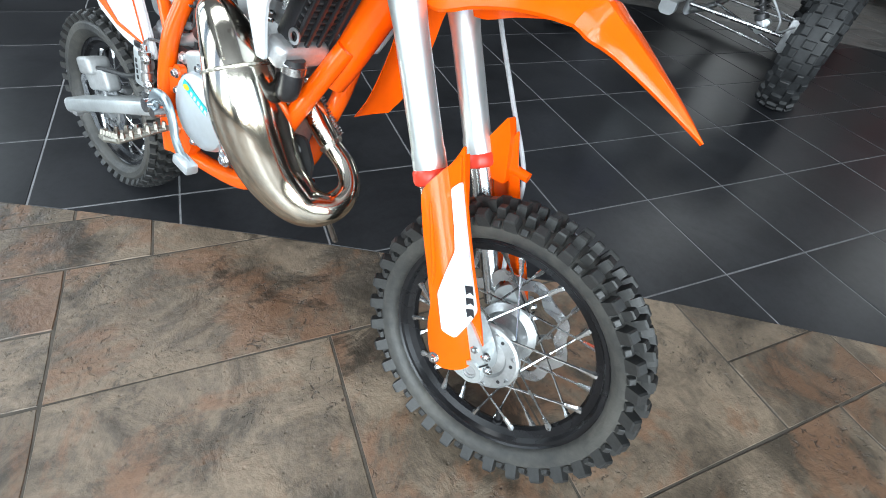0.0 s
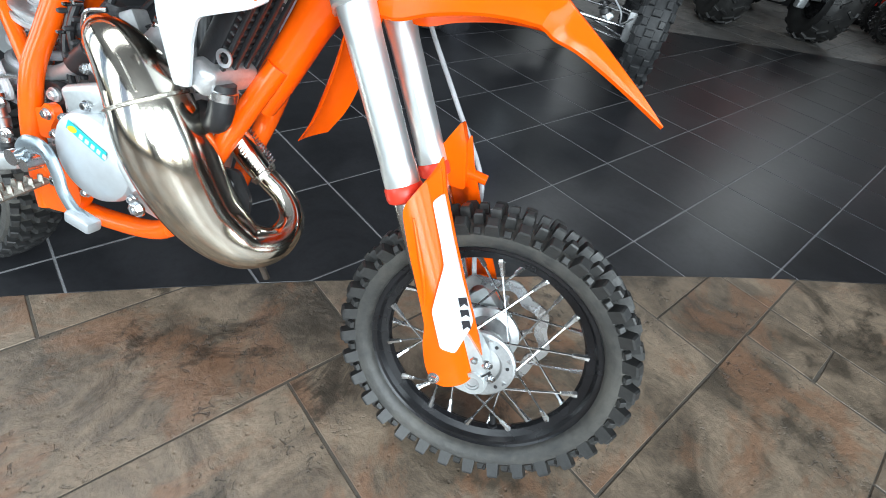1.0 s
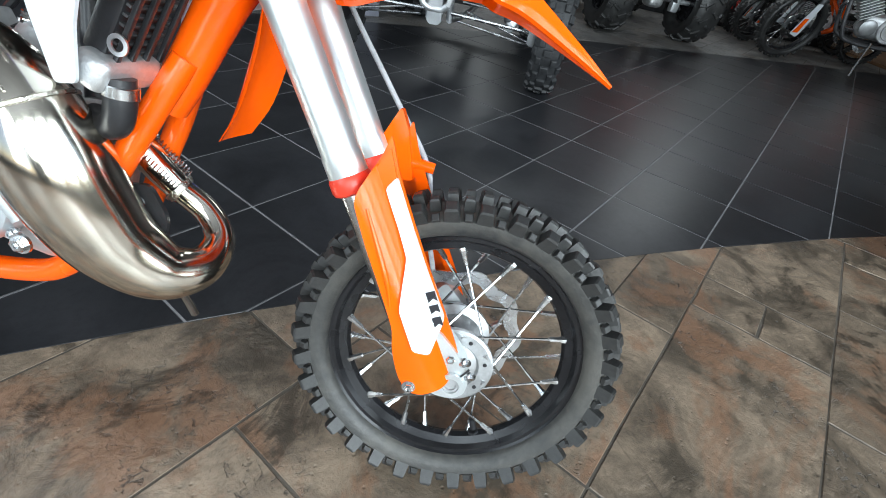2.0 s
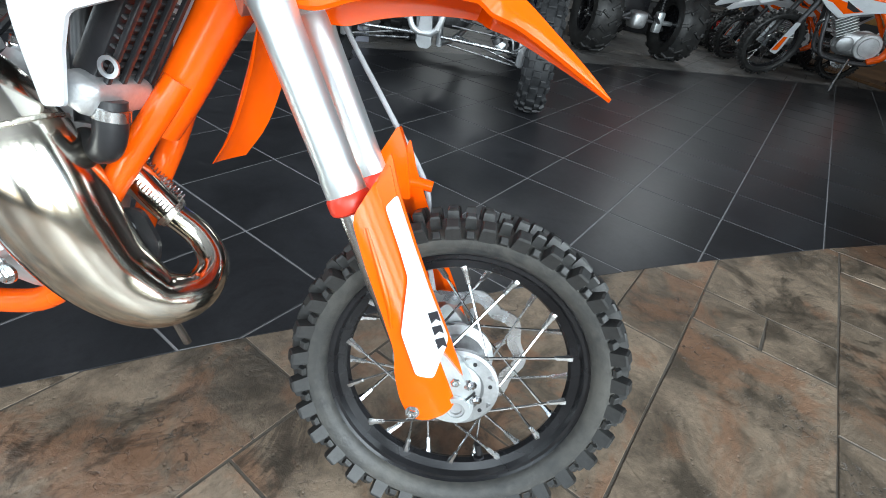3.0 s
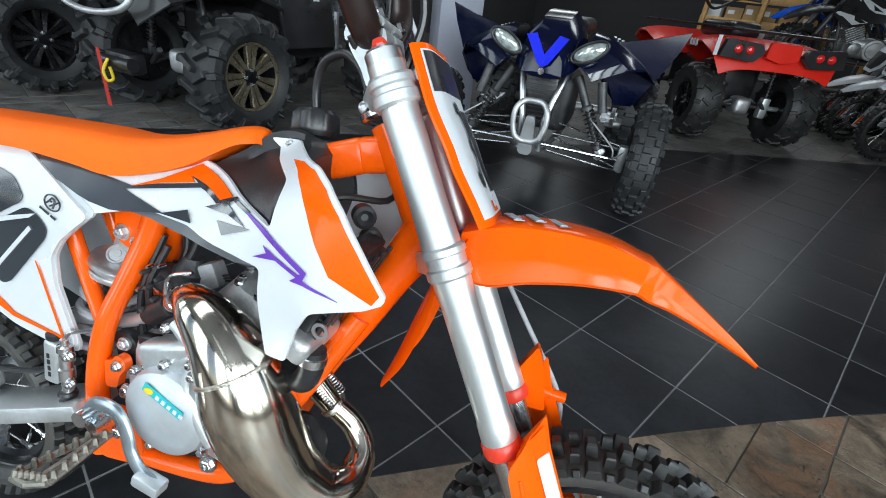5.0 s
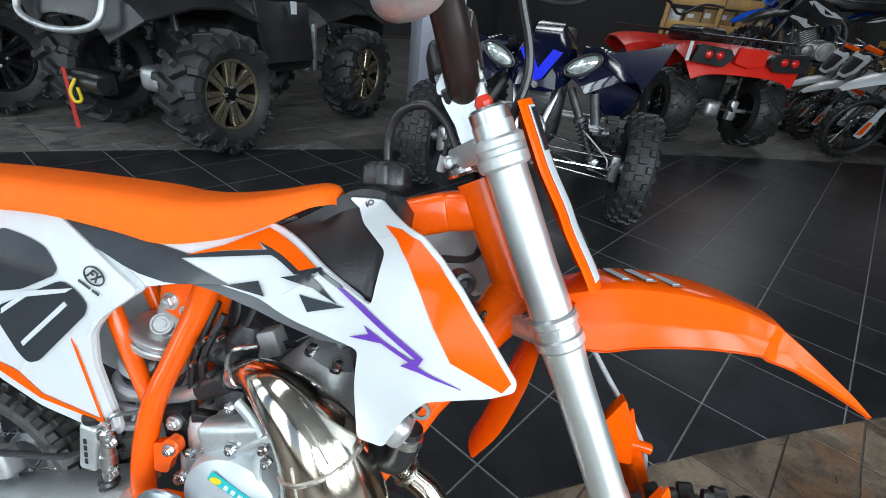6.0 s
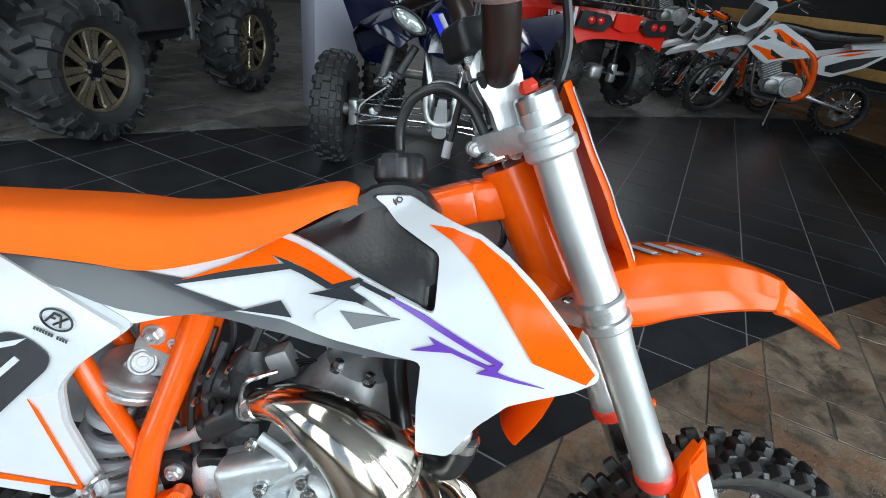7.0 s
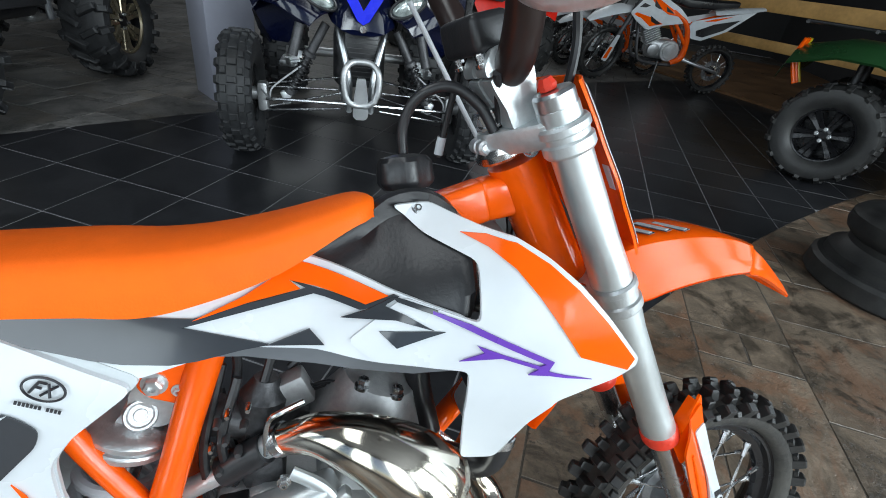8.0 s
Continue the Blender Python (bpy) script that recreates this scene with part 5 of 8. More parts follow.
for a, b in zip(rings, rings[1:]):
    for k in range(20):
        bm.faces.new((a[k], a[(k + 1) % 20], b[(k + 1) % 20], b[k]))
bm.faces.new(rings[0])
bm.faces.new(rings[-1])
tank = part("fuel_tank", bm, DARK_PLASTIC, BIKE, "black plastic fuel tank")
bm = bmesh.new()
lathe(bm, [(0.024, -0.004), (0.0280, 0.001), (0.0290, 0.004), (0.0275, 0.023), (0.024, 0.028), (0.010, 0.031), (0.004, 0.031)], Matrix(), 72)
for v in bm.verts:
    rr = math.hypot(v.co.x, v.co.y)
    if rr > 0.0265:
        k = 1 + 0.055 * math.copysign(abs(math.cos(6 * math.atan2(v.co.y, v.co.x))) ** 0.4, math.cos(6 * math.atan2(v.co.y, v.co.x)))
        v.co.x, v.co.y = v.co.x * k, v.co.y * k
bmesh.ops.transform(bm, matrix=along((-0.464, 0.040, 0.716), (-0.468, 0.046, 0.750)), verts=bm.verts)
part("fuel_cap", bm, DARK_PLASTIC, tank, "ribbed black fuel cap")
tube("vent_hose", [(-0.467, 0.045, 0.738), (-0.469, 0.044, 0.775), (-0.456, 0.036, 0.804), (-0.427, 0.028, 0.815), (-0.400, 0.018, 0.800), (-0.384, 0.010, 0.776)], 0.0055, HOSE, BIKE, "black vent hose looping from the fuel cap", 12)
tube("loose_cable", [(-0.415, 0.103, 0.735), (-0.408, 0.098, 0.78), (-0.402, 0.085, 0.84), (-0.40, 0.07, 0.92)], 0.0040, HOSE, BIKE, "black cable with a white sleeve", 10)
tube("cable_sleeve", [(-0.4145, 0.1028, 0.738), (-0.412, 0.101, 0.758)], 0.0055, WHITE, BIKE, "white cable sleeve", 12, 1)

bm = bmesh.new()
rows = [(-1.02, 0.660, 0.052, 0.028), (-0.93, 0.668, 0.058, 0.032), (-0.83, 0.6735, 0.060, 0.028), (-0.74, 0.678, 0.058, 0.036), (-0.69, 0.678, 0.055, 0.041), (-0.64, 0.684, 0.051, 0.037), (-0.585, 0.697, 0.045, 0.030), (-0.53, 0.714, 0.036, 0.014), (-0.512, 0.7155, 0.026, 0.009), (-0.503, 0.712, 0.012, 0.004)]
rings = []
for x, z, w, d in [tuple(r) for r in smooth_path(rows, 5)]:
    ring = [bm.verts.new((x, w * s_, z - 0.010 * abs(s_) ** 2.2)) for s_ in np.linspace(-0.82, 0.82, 9).tolist()]
    ring += [bm.verts.new((x, w * 0.96, z - 0.016)), bm.verts.new((x, w, z - 0.010 - d)), bm.verts.new((x, -w, z - 0.010 - d)), bm.verts.new((x, -w * 0.96, z - 0.016))]
    rings.append(ring)
for a, b in zip(rings, rings[1:]):
    for k in range(len(a)):
        bm.faces.new((a[k], a[(k + 1) % len(a)], b[(k + 1) % len(a)], b[k]))
bm.faces.new(rings[0])
bm.faces.new(rings[-1])
part("seat", bm, ORANGE_SEAT, BIKE, "long orange ribbed-grip seat", True, 60)

# bodywork on both sides
PANEL = [(-0.885, 0.612), (-0.885, 0.640), (-0.827, 0.639), (-0.777, 0.635), (-0.725, 0.630), (-0.673, 0.627), (-0.625, 0.641), (-0.571, 0.667), (-0.495, 0.646), (-0.433, 0.633), (-0.423, 0.613), (-0.431, 0.585), (-0.457, 0.585), (-0.509, 0.589), (-0.564, 0.596), (-0.617, 0.599), (-0.652, 0.591), (-0.697, 0.578), (-0.745, 0.586), (-0.794, 0.598)]
SHROUD = [(-0.488, 0.709), (-0.451, 0.712), (-0.430, 0.706), (-0.412, 0.702), (-0.390, 0.699), (-0.365, 0.686), (-0.342, 0.668), (-0.315, 0.640), (-0.283, 0.603), (-0.284, 0.595), (-0.303, 0.584), (-0.330, 0.575), (-0.358, 0.565), (-0.376, 0.536), (-0.396, 0.485), (-0.426, 0.480), (-0.431, 0.540), (-0.431, 0.586), (-0.509, 0.590), (-0.532, 0.605), (-0.484, 0.643), (-0.424, 0.631), (-0.423, 0.678), (-0.463, 0.690)]
ACCENT = [(-0.433, 0.696), (-0.413, 0.6985), (-0.391, 0.6955), (-0.367, 0.6825), (-0.345, 0.6645), (-0.318, 0.6370), (-0.288, 0.603), (-0.294, 0.593), (-0.341, 0.608), (-0.361, 0.635), (-0.379, 0.659), (-0.396, 0.678), (-0.414, 0.690)]
TANK_DECO = [(-0.655, 0.620), (-0.615, 0.637), (-0.571, 0.6620), (-0.497, 0.6425), (-0.516, 0.634), (-0.580, 0.648), (-0.570, 0.641), (-0.613, 0.632)]
GREY_TOP = [(-0.870, 0.637), (-0.827, 0.636), (-0.797, 0.633), (-0.756, 0.629), (-0.714, 0.625), (-0.672, 0.622), (-0.655, 0.621), (-0.613, 0.631), (-0.565, 0.641), (-0.580, 0.648), (-0.556, 0.641), (-0.516, 0.634), (-0.492, 0.644), (-0.488, 0.643), (-0.497, 0.637), (-0.514, 0.631), (-0.521, 0.629), (-0.559, 0.637), (-0.663, 0.615), (-0.594, 0.601), (-0.617, 0.598), (-0.652, 0.591), (-0.672, 0.589), (-0.706, 0.591), (-0.729, 0.595), (-0.760, 0.603), (-0.797, 0.611), (-0.870, 0.618)]
SLASH = [(-0.537, 0.622), (-0.514, 0.631), (-0.494, 0.642), (-0.500, 0.635), (-0.485, 0.631), (-0.461, 0.621), (-0.492, 0.626)]
TRI_A = [(-0.598, 0.601), (-0.563, 0.612), (-0.551, 0.600)]
TRI_B = [(-0.506, 0.616), (-0.452, 0.621), (-0.492, 0.604)]
BOLT_G = [(-0.494, 0.6425), (-0.484, 0.642), (-0.458, 0.6375), (-0.458, 0.6335), (-0.490, 0.6395)]
BOLT_A = [(-0.462, 0.6370), (-0.432, 0.6305), (-0.365, 0.605), (-0.371, 0.602), (-0.437, 0.6265), (-0.462, 0.6345)]
BOLT_B = [(-0.441, 0.597), (-0.421, 0.607), (-0.427, 0.613), (-0.405, 0.607), (-0.376, 0.600), (-0.365, 0.605), (-0.369, 0.596), (-0.328, 0.587), (-0.367, 0.592), (-0.385, 0.591), (-0.377, 0.597), (-0.407, 0.604)]
LOWER = [(-0.652, 0.591), (-0.617, 0.599), (-0.564, 0.596), (-0.509, 0.589), (-0.457, 0.585), (-0.439, 0.583), (-0.476, 0.577), (-0.529, 0.580), (-0.572, 0.584), (-0.615, 0.590)]
FIG_A = [(-0.903, 0.606), (-0.864, 0.603), (-0.831, 0.596), (-0.809, 0.577), (-0.812, 0.568), (-0.861, 0.540), (-0.904, 0.527)]
FIG = [(-0.910, 0.504), (-0.863, 0.531), (-0.801, 0.565), (-0.781, 0.559), (-0.765, 0.544), (-0.770, 0.529), (-0.851, 0.445), (-0.869, 0.438), (-0.883, 0.450), (-0.913, 0.496)]
STROKE = [(-0.873, 0.467), (-0.797, 0.540), (-0.793, 0.536), (-0.870, 0.462)]
STROKE_B = [(-0.896, 0.507), (-0.854, 0.540), (-0.783, 0.560), (-0.794, 0.552), (-0.853, 0.533), (-0.898, 0.499)]
PIN = [(-0.918, 0.425), (-0.891, 0.420), (-0.854, 0.396), (-0.763, 0.386), (-0.795, 0.492), (-0.788, 0.480), (-0.758, 0.382), (-0.857, 0.389), (-0.921, 0.413)]
SIDE_COVER = [(-0.91, 0.640), (-0.829, 0.630), (-0.752, 0.597), (-0.697, 0.574), (-0.748, 0.531), (-0.767, 0.505), (-0.768, 0.465), (-0.742, 0.385), (-0.746, 0.371), (-0.780, 0.366), (-0.86, 0.375), (-0.93, 0.40), (-0.96, 0.50)]
for side in (-1, 1):
    def f(d, side=side):
        return proud(d) if side < 0 else mirrored(proud(d))
    tp = part("tank_panel", sheet(bmesh.new(), rounded(PANEL, 0.006), f(0.0), 0.004, 0.012), WHITE, BIKE, "long white side panel with grey, orange and purple graphics")
    sc = part("side_cover", sheet(bmesh.new(), rounded(SIDE_COVER, 0.010), f(0.006), 0.005, 0.015), WHITE, BIKE, "white rear number panel with an orange pinstripe")
    cx, cz = sum(p[0] for p in SIDE_COVER) / len(SIDE_COVER), sum(p[1] for p in SIDE_COVER) / len(SIDE_COVER)
    wider = [(cx + (x - cx) * 1.055, cz + (z - cz) * 1.055) for x, z in SIDE_COVER]
    part("cover_rim", sheet(bmesh.new(), rounded(wider, 0.010), f(0.001), 0.004, 0.015), MID_WHITE, sc, "pale grey bevelled rim")
    sh = part("radiator_shroud", sheet(bmesh.new(), rounded(SHROUD, 0.006), f(0.0022), 0.004, 0.012), WHITE, BIKE, "white radiator shroud with an orange flash")
    part("lower_panel", sheet(bmesh.new(), LOWER, f(-0.004), 0.004, 0.03), MID_GREY, tp, "dark grey lower panel")
    for name, o, mt_, d, par in (("accent", ACCENT, ORANGE, 0.0042, sh), ("tank_accent", TANK_DECO, ORANGE, 0.0044, tp), ("grey_graphic", GREY_TOP, GREY_DECAL, 0.0032, tp), ("slash", SLASH, GREY_DECAL, 0.0046, tp),
                                 ("triangle", TRI_A, GREY_DECAL, 0.0046, tp), ("triangle", TRI_B, GREY_DECAL, 0.0046, tp), ("grey_stripe", BOLT_G, GREY_DECAL, 0.0050, sh), ("purple_stripe", BOLT_A, PURPLE, 0.0052, sh), ("purple_bolt", BOLT_B, PURPLE, 0.0052, sh), ("pinstripe", PIN, ORANGE, 0.0085, sc)):
        part(name, sheet(bmesh.new(), o, f(d), 0.0012, 0.012), mt_, par)
    ny = f(0.0022)(-0.463, 0.706)
    bolt("bolt", (-0.463, ny, 0.7055), (0.1, 0.75 * side, 0.6), 0.0046, sh, None, 0.0025)

# writing and figures on the side cover: an oval badge with two letters, a small line of text, a large dark figure
def letters(text, size, m, material, parent, name="lettering", extrude=0.0004, slant=0.0):
    cu = bpy.data.curves.new(name, "FONT")
    cu.body, cu.size, cu.extrude, cu.align_x, cu.align_y, cu.resolution_u, cu.shear = text, size, extrude, "CENTER", "CENTER", 3, slant
    tmp = bpy.data.objects.new(name, cu)
    dg = bpy.context.evaluated_depsgraph_get()
    scene.collection.objects.link(tmp)
    dg.update()
    me = bpy.data.meshes.new_from_object(tmp.evaluated_get(dg))
    bpy.data.objects.remove(tmp)
    me.materials.clear()
    me.materials.append(material)
    ob = new(name, me)
    ob.parent = parent
    ob.matrix_basis = m
    return ob


COVER_R = [o for o in BIKE.children if o.name.startswith("side_cover")][0]
def on_cover(x, z, turn, lift=0.0076):
    e = 0.01
    d = proud(lift)
    p = Vector((x, d(x, z), z))
    tx, tz = Vector((e, d(x + e, z) - p.y, 0)).normalized(), Vector((0, d(x, z + e) - p.y, e)).normalized()
    nrm = tx.cross(tz).normalized()
    tz = nrm.cross(tx) * -1 if nrm.cross(tx).z < 0 else nrm.cross(tx)
    m = Matrix((tx, tz, tx.cross(tz))).transposed().to_4x4()
    return Matrix.Translation(p) @ m @ Matrix.Rotation(radians(turn), 4, "Z")


bm = bmesh.new()
mm = on_cover(-0.757, 0.579, -20, 0.0085)
for a, b in (((-0.0085, -0.0050), (-0.0045, 0.0050)), ((-0.0045, 0.0046), (0.0010, 0.0046)), ((-0.0065, 0.0004), (-0.0015, 0.0004)), ((-0.0005, -0.0050), (0.0085, 0.0050)), ((0.0020, 0.0050), (0.0062, -0.0050))):
    sweep(bm, [mm @ Vector((*a, 0)), mm @ Vector((*b, 0))], 0.0011, 6, 1)
part("badge_strokes", bm, BLACK_DECAL, COVER_R)
mm = on_cover(-0.762, 0.565, -20, 0.0085)
for k in range(12):
    if k != 7:
        bm = bmesh.new()
        block(bm, mm @ Matrix.Translation((-0.0150 + 0.0027 * k, 0, 0)), (0.0019, 0.0030, 0.0006), 0)
        part("bar", bm, BLACK_DECAL, COVER_R)
bm = bmesh.new()
mm = on_cover(-0.757, 0.579, -20, 0.0085)
ring = [mm @ Vector((0.0150 * math.cos(a), 0.0085 * math.sin(a), 0)) for a in np.linspace(0, 2 * math.pi, 33).tolist()]
sweep(bm, ring, 0.0010, 6, 1)
part("badge_ring", bm, BLACK_DECAL, COVER_R)
part("large_figure", sheet(bmesh.new(), rounded(FIG, 0.014), proud(0.0085), 0.001, 0.012), GREY_DECAL, COVER_R, "large dark figure in glossy grey")
part("large_figure", sheet(bmesh.new(), rounded(FIG_A, 0.010), proud(0.0085), 0.001, 0.012), GREY_DECAL, COVER_R, "large dark figure in glossy grey")
# white slivers laid on the dark figure as painted highlights
for o in (STROKE, STROKE_B):
    part("highlight_bar", sheet(bmesh.new(), o, proud(0.0098), 0.001, 0.012), WHITE, COVER_R)

fig = letters("3", 1.0, Matrix(), BLACK_DECAL, npl, "figure", 0.0, 0.25)
bm = bmesh.new()
bm.from_mesh(fig.data)
for axis in (0, 1):
    for k in range(-9, 10):
        co, no = Vector((0, 0, 0)), Vector((0, 0, 0))
        co[axis], no[axis] = 0.05 * k, 1
        bmesh.ops.bisect_plane(bm, geom=bm.verts[:] + bm.edges[:] + bm.faces[:], plane_co=co, plane_no=no, dist=1e-5)
for v in bm.verts:
    v.co = on_plate(0.56 - 0.70 * v.co.y, -0.28 + 0.95 * v.co.x, 0.0024)
bm.to_mesh(fig.data)
bm.free()

# radiator behind the right shroud, its tank and hose
bm = bmesh.new()
rm = Matrix.Translation((-0.368, -0.050, 0.568)) @ Matrix.Rotation(radians(27), 4, "Y")
block(bm, rm, (0.024, 0.070, 0.125), 0.004)
rad = part("radiator", bm, DARK_PLASTIC, BIKE, "black finned radiator")
for i in range(12):
    bm = bmesh.new()
    block(bm, rm @ Matrix.Translation((0.0145, 0, -0.052 + 0.0095 * i)), (0.005, 0.066, 0.0025), 0)
    part("fin", bm, ENGINE_DARK, rad)
for i in range(4):
    bm = bmesh.new()
    block(bm, rm @ Matrix.Translation((0.020, -0.030 + 0.020 * i, 0)), (0.005, 0.006, 0.122), 0.001)
    part("louvre_bar", bm, DARK_PLASTIC, rad)
bm = bmesh.new()
lathe(bm, [(0.006, 0.0), (0.010, 0.0), (0.010, 0.002), (0.006, 0.002)], Matrix.Translation((-0.366, -0.0885, 0.523)) @ Matrix.Rotation(radians(90), 4, "X"), 18, True)
part("grommet", bm, ALU, rad)
bm = bmesh.new()
block(bm, Matrix.Translation((-0.392, -0.060, 0.497)) @ Matrix.Rotation(radians(27), 4, "Y"), (0.036, 0.085, 0.034), 0.010, 3)
part("radiator_tank", bm, CAST, rad, "silver lower radiator tank")
tube("water_hose", [(-0.377, -0.078, 0.492), (-0.379, -0.078, 0.464), (-0.392, -0.073, 0.443), (-0.43, -0.05, 0.44)], 0.0150, HOSE, BIKE, "black coolant hose", 16)
bm = bmesh.new()
lathe(bm, [(0.0152, -0.006), (0.0168, -0.005), (0.0168, 0.005), (0.0152, 0.006)], along((-0.3772, -0.078, 0.480), (-0.379, -0.078, 0.466)), 24)
part("hose_clip", bm, STEEL, BIKE)
tube("head_hose", [(-0.395, -0.045, 0.62), (-0.42, -0.03, 0.62), (-0.445, -0.012, 0.585), (-0.452, -0.012, 0.52), (-0.44, -0.03, 0.455)], 0.0135, HOSE, BIKE, "black coolant hose", 16)
for x, y, z in ((-0.353, -0.012, 0.617), (-0.356, -0.035, 0.648)):
    bm = bmesh.new()
    lathe(bm, [(0.004, 0.0), (0.013, 0.0), (0.013, 0.016), (0.009, 0.018), (0.004, 0.014)], along((x, y, z), (x + 0.02, y - 0.03, z)), 20)
    part("rubber_mount", bm, HOSE, BIKE)
tube("throttle_cable", [(-0.40, -0.02, 0.83), (-0.36, 0.04, 0.74), (-0.345, 0.03, 0.66), (-0.40, -0.02, 0.655), (-0.47, -0.03, 0.60)], 0.0042, HOSE, BIKE, "", 8)

# handlebar
bar = holder("handlebar", BIKE)
front(bar)
bm = bmesh.new()
sweep(bm, [(-0.384, 0.035, 0.833), (-0.384, -0.035, 0.833), (-0.393, -0.075, 0.866), (-0.408, -0.105, 0.905), (-0.425, -0.16, 0.945), (-0.47, -0.28, 0.952)], [0.0175, 0.0175, 0.0165, 0.0155, 0.013, 0.013], 24)
sweep(bm, [(-0.384, 0.03, 0.833), (-0.393, 0.075, 0.866), (-0.408, 0.105, 0.905), (-0.425, 0.16, 0.945), (-0.47, 0.28, 0.952)], [0.0175, 0.0165, 0.0155, 0.013, 0.013], 24)
part("bar", bm, mat("black_brown_bar", (0.020, 0.012, 0.011), 0.3, vary=0.1), bar, "black tapered handlebar")
BAR_AT, AHEAD = Vector((-0.386, 0, 0.833)), Vector((0.883, 0, 0.470))
def rake_profile(pairs):
    """Side-view places given ahead of and above the bar's middle, along the steering line."""
    return [tuple((BAR_AT + AHEAD * a + UPS * u).xz) for a, u in pairs]


for side in (-1, 1):
    y = 0.030 * side
    bm = bmesh.new()
    sheet(bm, rounded(rake_profile([(-0.017, -0.052), (0.013, -0.052), (0.016, -0.030), (0.021, -0.012), (0.022, -0.001), (-0.022, -0.001), (-0.021, -0.012), (-0.017, -0.030)]), 0.004), lambda a, b: y - 0.013, 0.026, 0.05)
    mtb = part("bar_mount", bm, BRIGHT_CAST, bar, "machined aluminium bar clamp")
    bm = bmesh.new()
    sheet(bm, rounded(rake_profile([(-0.024, 0.001), (0.024, 0.001), (0.023, 0.010), (0.011, 0.022), (-0.011, 0.022), (-0.023, 0.010)]), 0.004), lambda a, b: y - 0.013, 0.026, 0.05)
    part("clamp_cap", bm, BRIGHT_CAST, mtb)
    for a in (-0.0185, 0.0185):
        bolt("bolt", BAR_AT + AHEAD * a + UPS * 0.012 + Vector((0, y, 0)), UPS, 0.0052, mtb, None, 0.009)
bm = bmesh.new()
block(bm, Matrix.Translation((-0.408, -0.004, 0.862)) @ Matrix.Rotation(radians(-18), 4, "Y") @ Matrix.Rotation(radians(14), 4, "Z"), (0.044, 0.060, 0.034), 0.007, 3)
part("kill_switch", bm, DARK_PLASTIC, bar, "black cable junction box")
bm = bmesh.new()
sweep(bm, [(-0.440, -0.150, 0.880), (-0.425, -0.170, 0.872), (-0.400, -0.195, 0.874), (-0.385, -0.215, 0.885)], [0.010, 0.016, 0.016, 0.010], 20)
part("lever_perch", bm, CAST, bar, "silver brake lever perch")
tube("bar_cable", [(-0.335, -0.05, 0.80), (-0.325, -0.045, 0.86), (-0.345, -0.06, 0.92)], 0.0045, HOSE, bar, "", 8)

# side stand on the left
tube("side_stand", [(-0.46, 0.055, 0.235), (-0.455, 0.10, 0.15), (-0.45, 0.135, 0.072)], 0.0075, STEEL, BIKE, "thin steel side stand", 12, 1)
# rear mudguard behind the seat
bm = bmesh.new()
arch_loft(bm, [(-1.30, 0.70, 0.05, 0.01, 0, 1), (-1.18, 0.675, 0.07, 0.02, 0, 1), (-1.05, 0.65, 0.075, 0.03, 0, 1), (-0.92, 0.635, 0.065, 0.03, 0, 1)])
part("rear_fender", bm, ORANGE, BIKE, "orange rear fender")

# ---------------------------------------------------------------- the room's other things


def fat_tyre(bm, r, half, r_rim, lugs, lug_h, style, seg=48):
    """A balloon tyre round the y axis with bar lugs (mud), blocks (sport) or low chevrons (trail)."""
    m = Matrix.Rotation(radians(90), 4, "X")
    rc = r - lug_h
    h = rc - r_rim
    prof = [(r_rim, -half * 0.72), (r_rim + 0.18 * h, -half * 0.90), (r_rim + 0.5 * h, -half), (r_rim + 0.82 * h, -half * 0.93), (rc - 0.03 * h, -half * 0.70), (rc, -half * 0.3), (rc, half * 0.3),
            (rc - 0.03 * h, half * 0.70), (r_rim + 0.82 * h, half * 0.93), (r_rim + 0.5 * h, half), (r_rim + 0.18 * h, half * 0.90), (r_rim, half * 0.72)]
    lathe(bm, prof, m, seg, True)

    lugs_out = []

    def lug(a, y, z, w, l, hh, yaw, tilt):
        mm = Matrix.Rotation(a, 4, "Y") @ Matrix.Translation((0, y, z)) @ Matrix.Rotation(tilt, 4, "X") @ Matrix.Rotation(yaw, 4, "Z")
        lugs_out.append(((round(w, 5), round(l, 5), round(hh, 5)), mm))

    for k in range(lugs):
        a = 2 * math.pi * k / lugs
        b = a + math.pi / lugs
        if style == "mud":
            for side, ang in ((-1, a), (1, b)):
                lug(ang, side * half * 0.36, rc, half * 0.85, r * 0.10, lug_h, -side * 0.5, 0)
                lug(ang + 0.06, side * half * 0.86, rc - 0.12 * h, half * 0.42, r * 0.11, lug_h, -side * 0.2, -side * 0.8)
                lug(ang + 0.07, side * half * 1.0, rc - 0.34 * h, half * 0.36, r * 0.08, lug_h * 0.7, 0, -side * 1.45)
        elif style == "sport":
            lug(a, 0, rc, half * 0.55, r * 0.10, lug_h, 0, 0)
            for side in (-1, 1):
                lug(b, side * half * 0.48, rc - 0.01 * h, half * 0.34, r * 0.11, lug_h, 0, -side * 0.2)
                lug(a, side * half * 0.84, rc - 0.10 * h, half * 0.34, r * 0.12, lug_h, 0, -side * 0.7)
        else:
            for side, ang in ((-1, a), (1, b)):
                lug(ang, side * half * 0.30, rc, half * 0.6, r * 0.07, lug_h, side * 0.6, 0)
                lug(ang, side * half * 0.82, rc - 0.09 * h, half * 0.4, r * 0.09, lug_h, side * 0.2, -side * 0.6)
    return lugs_out


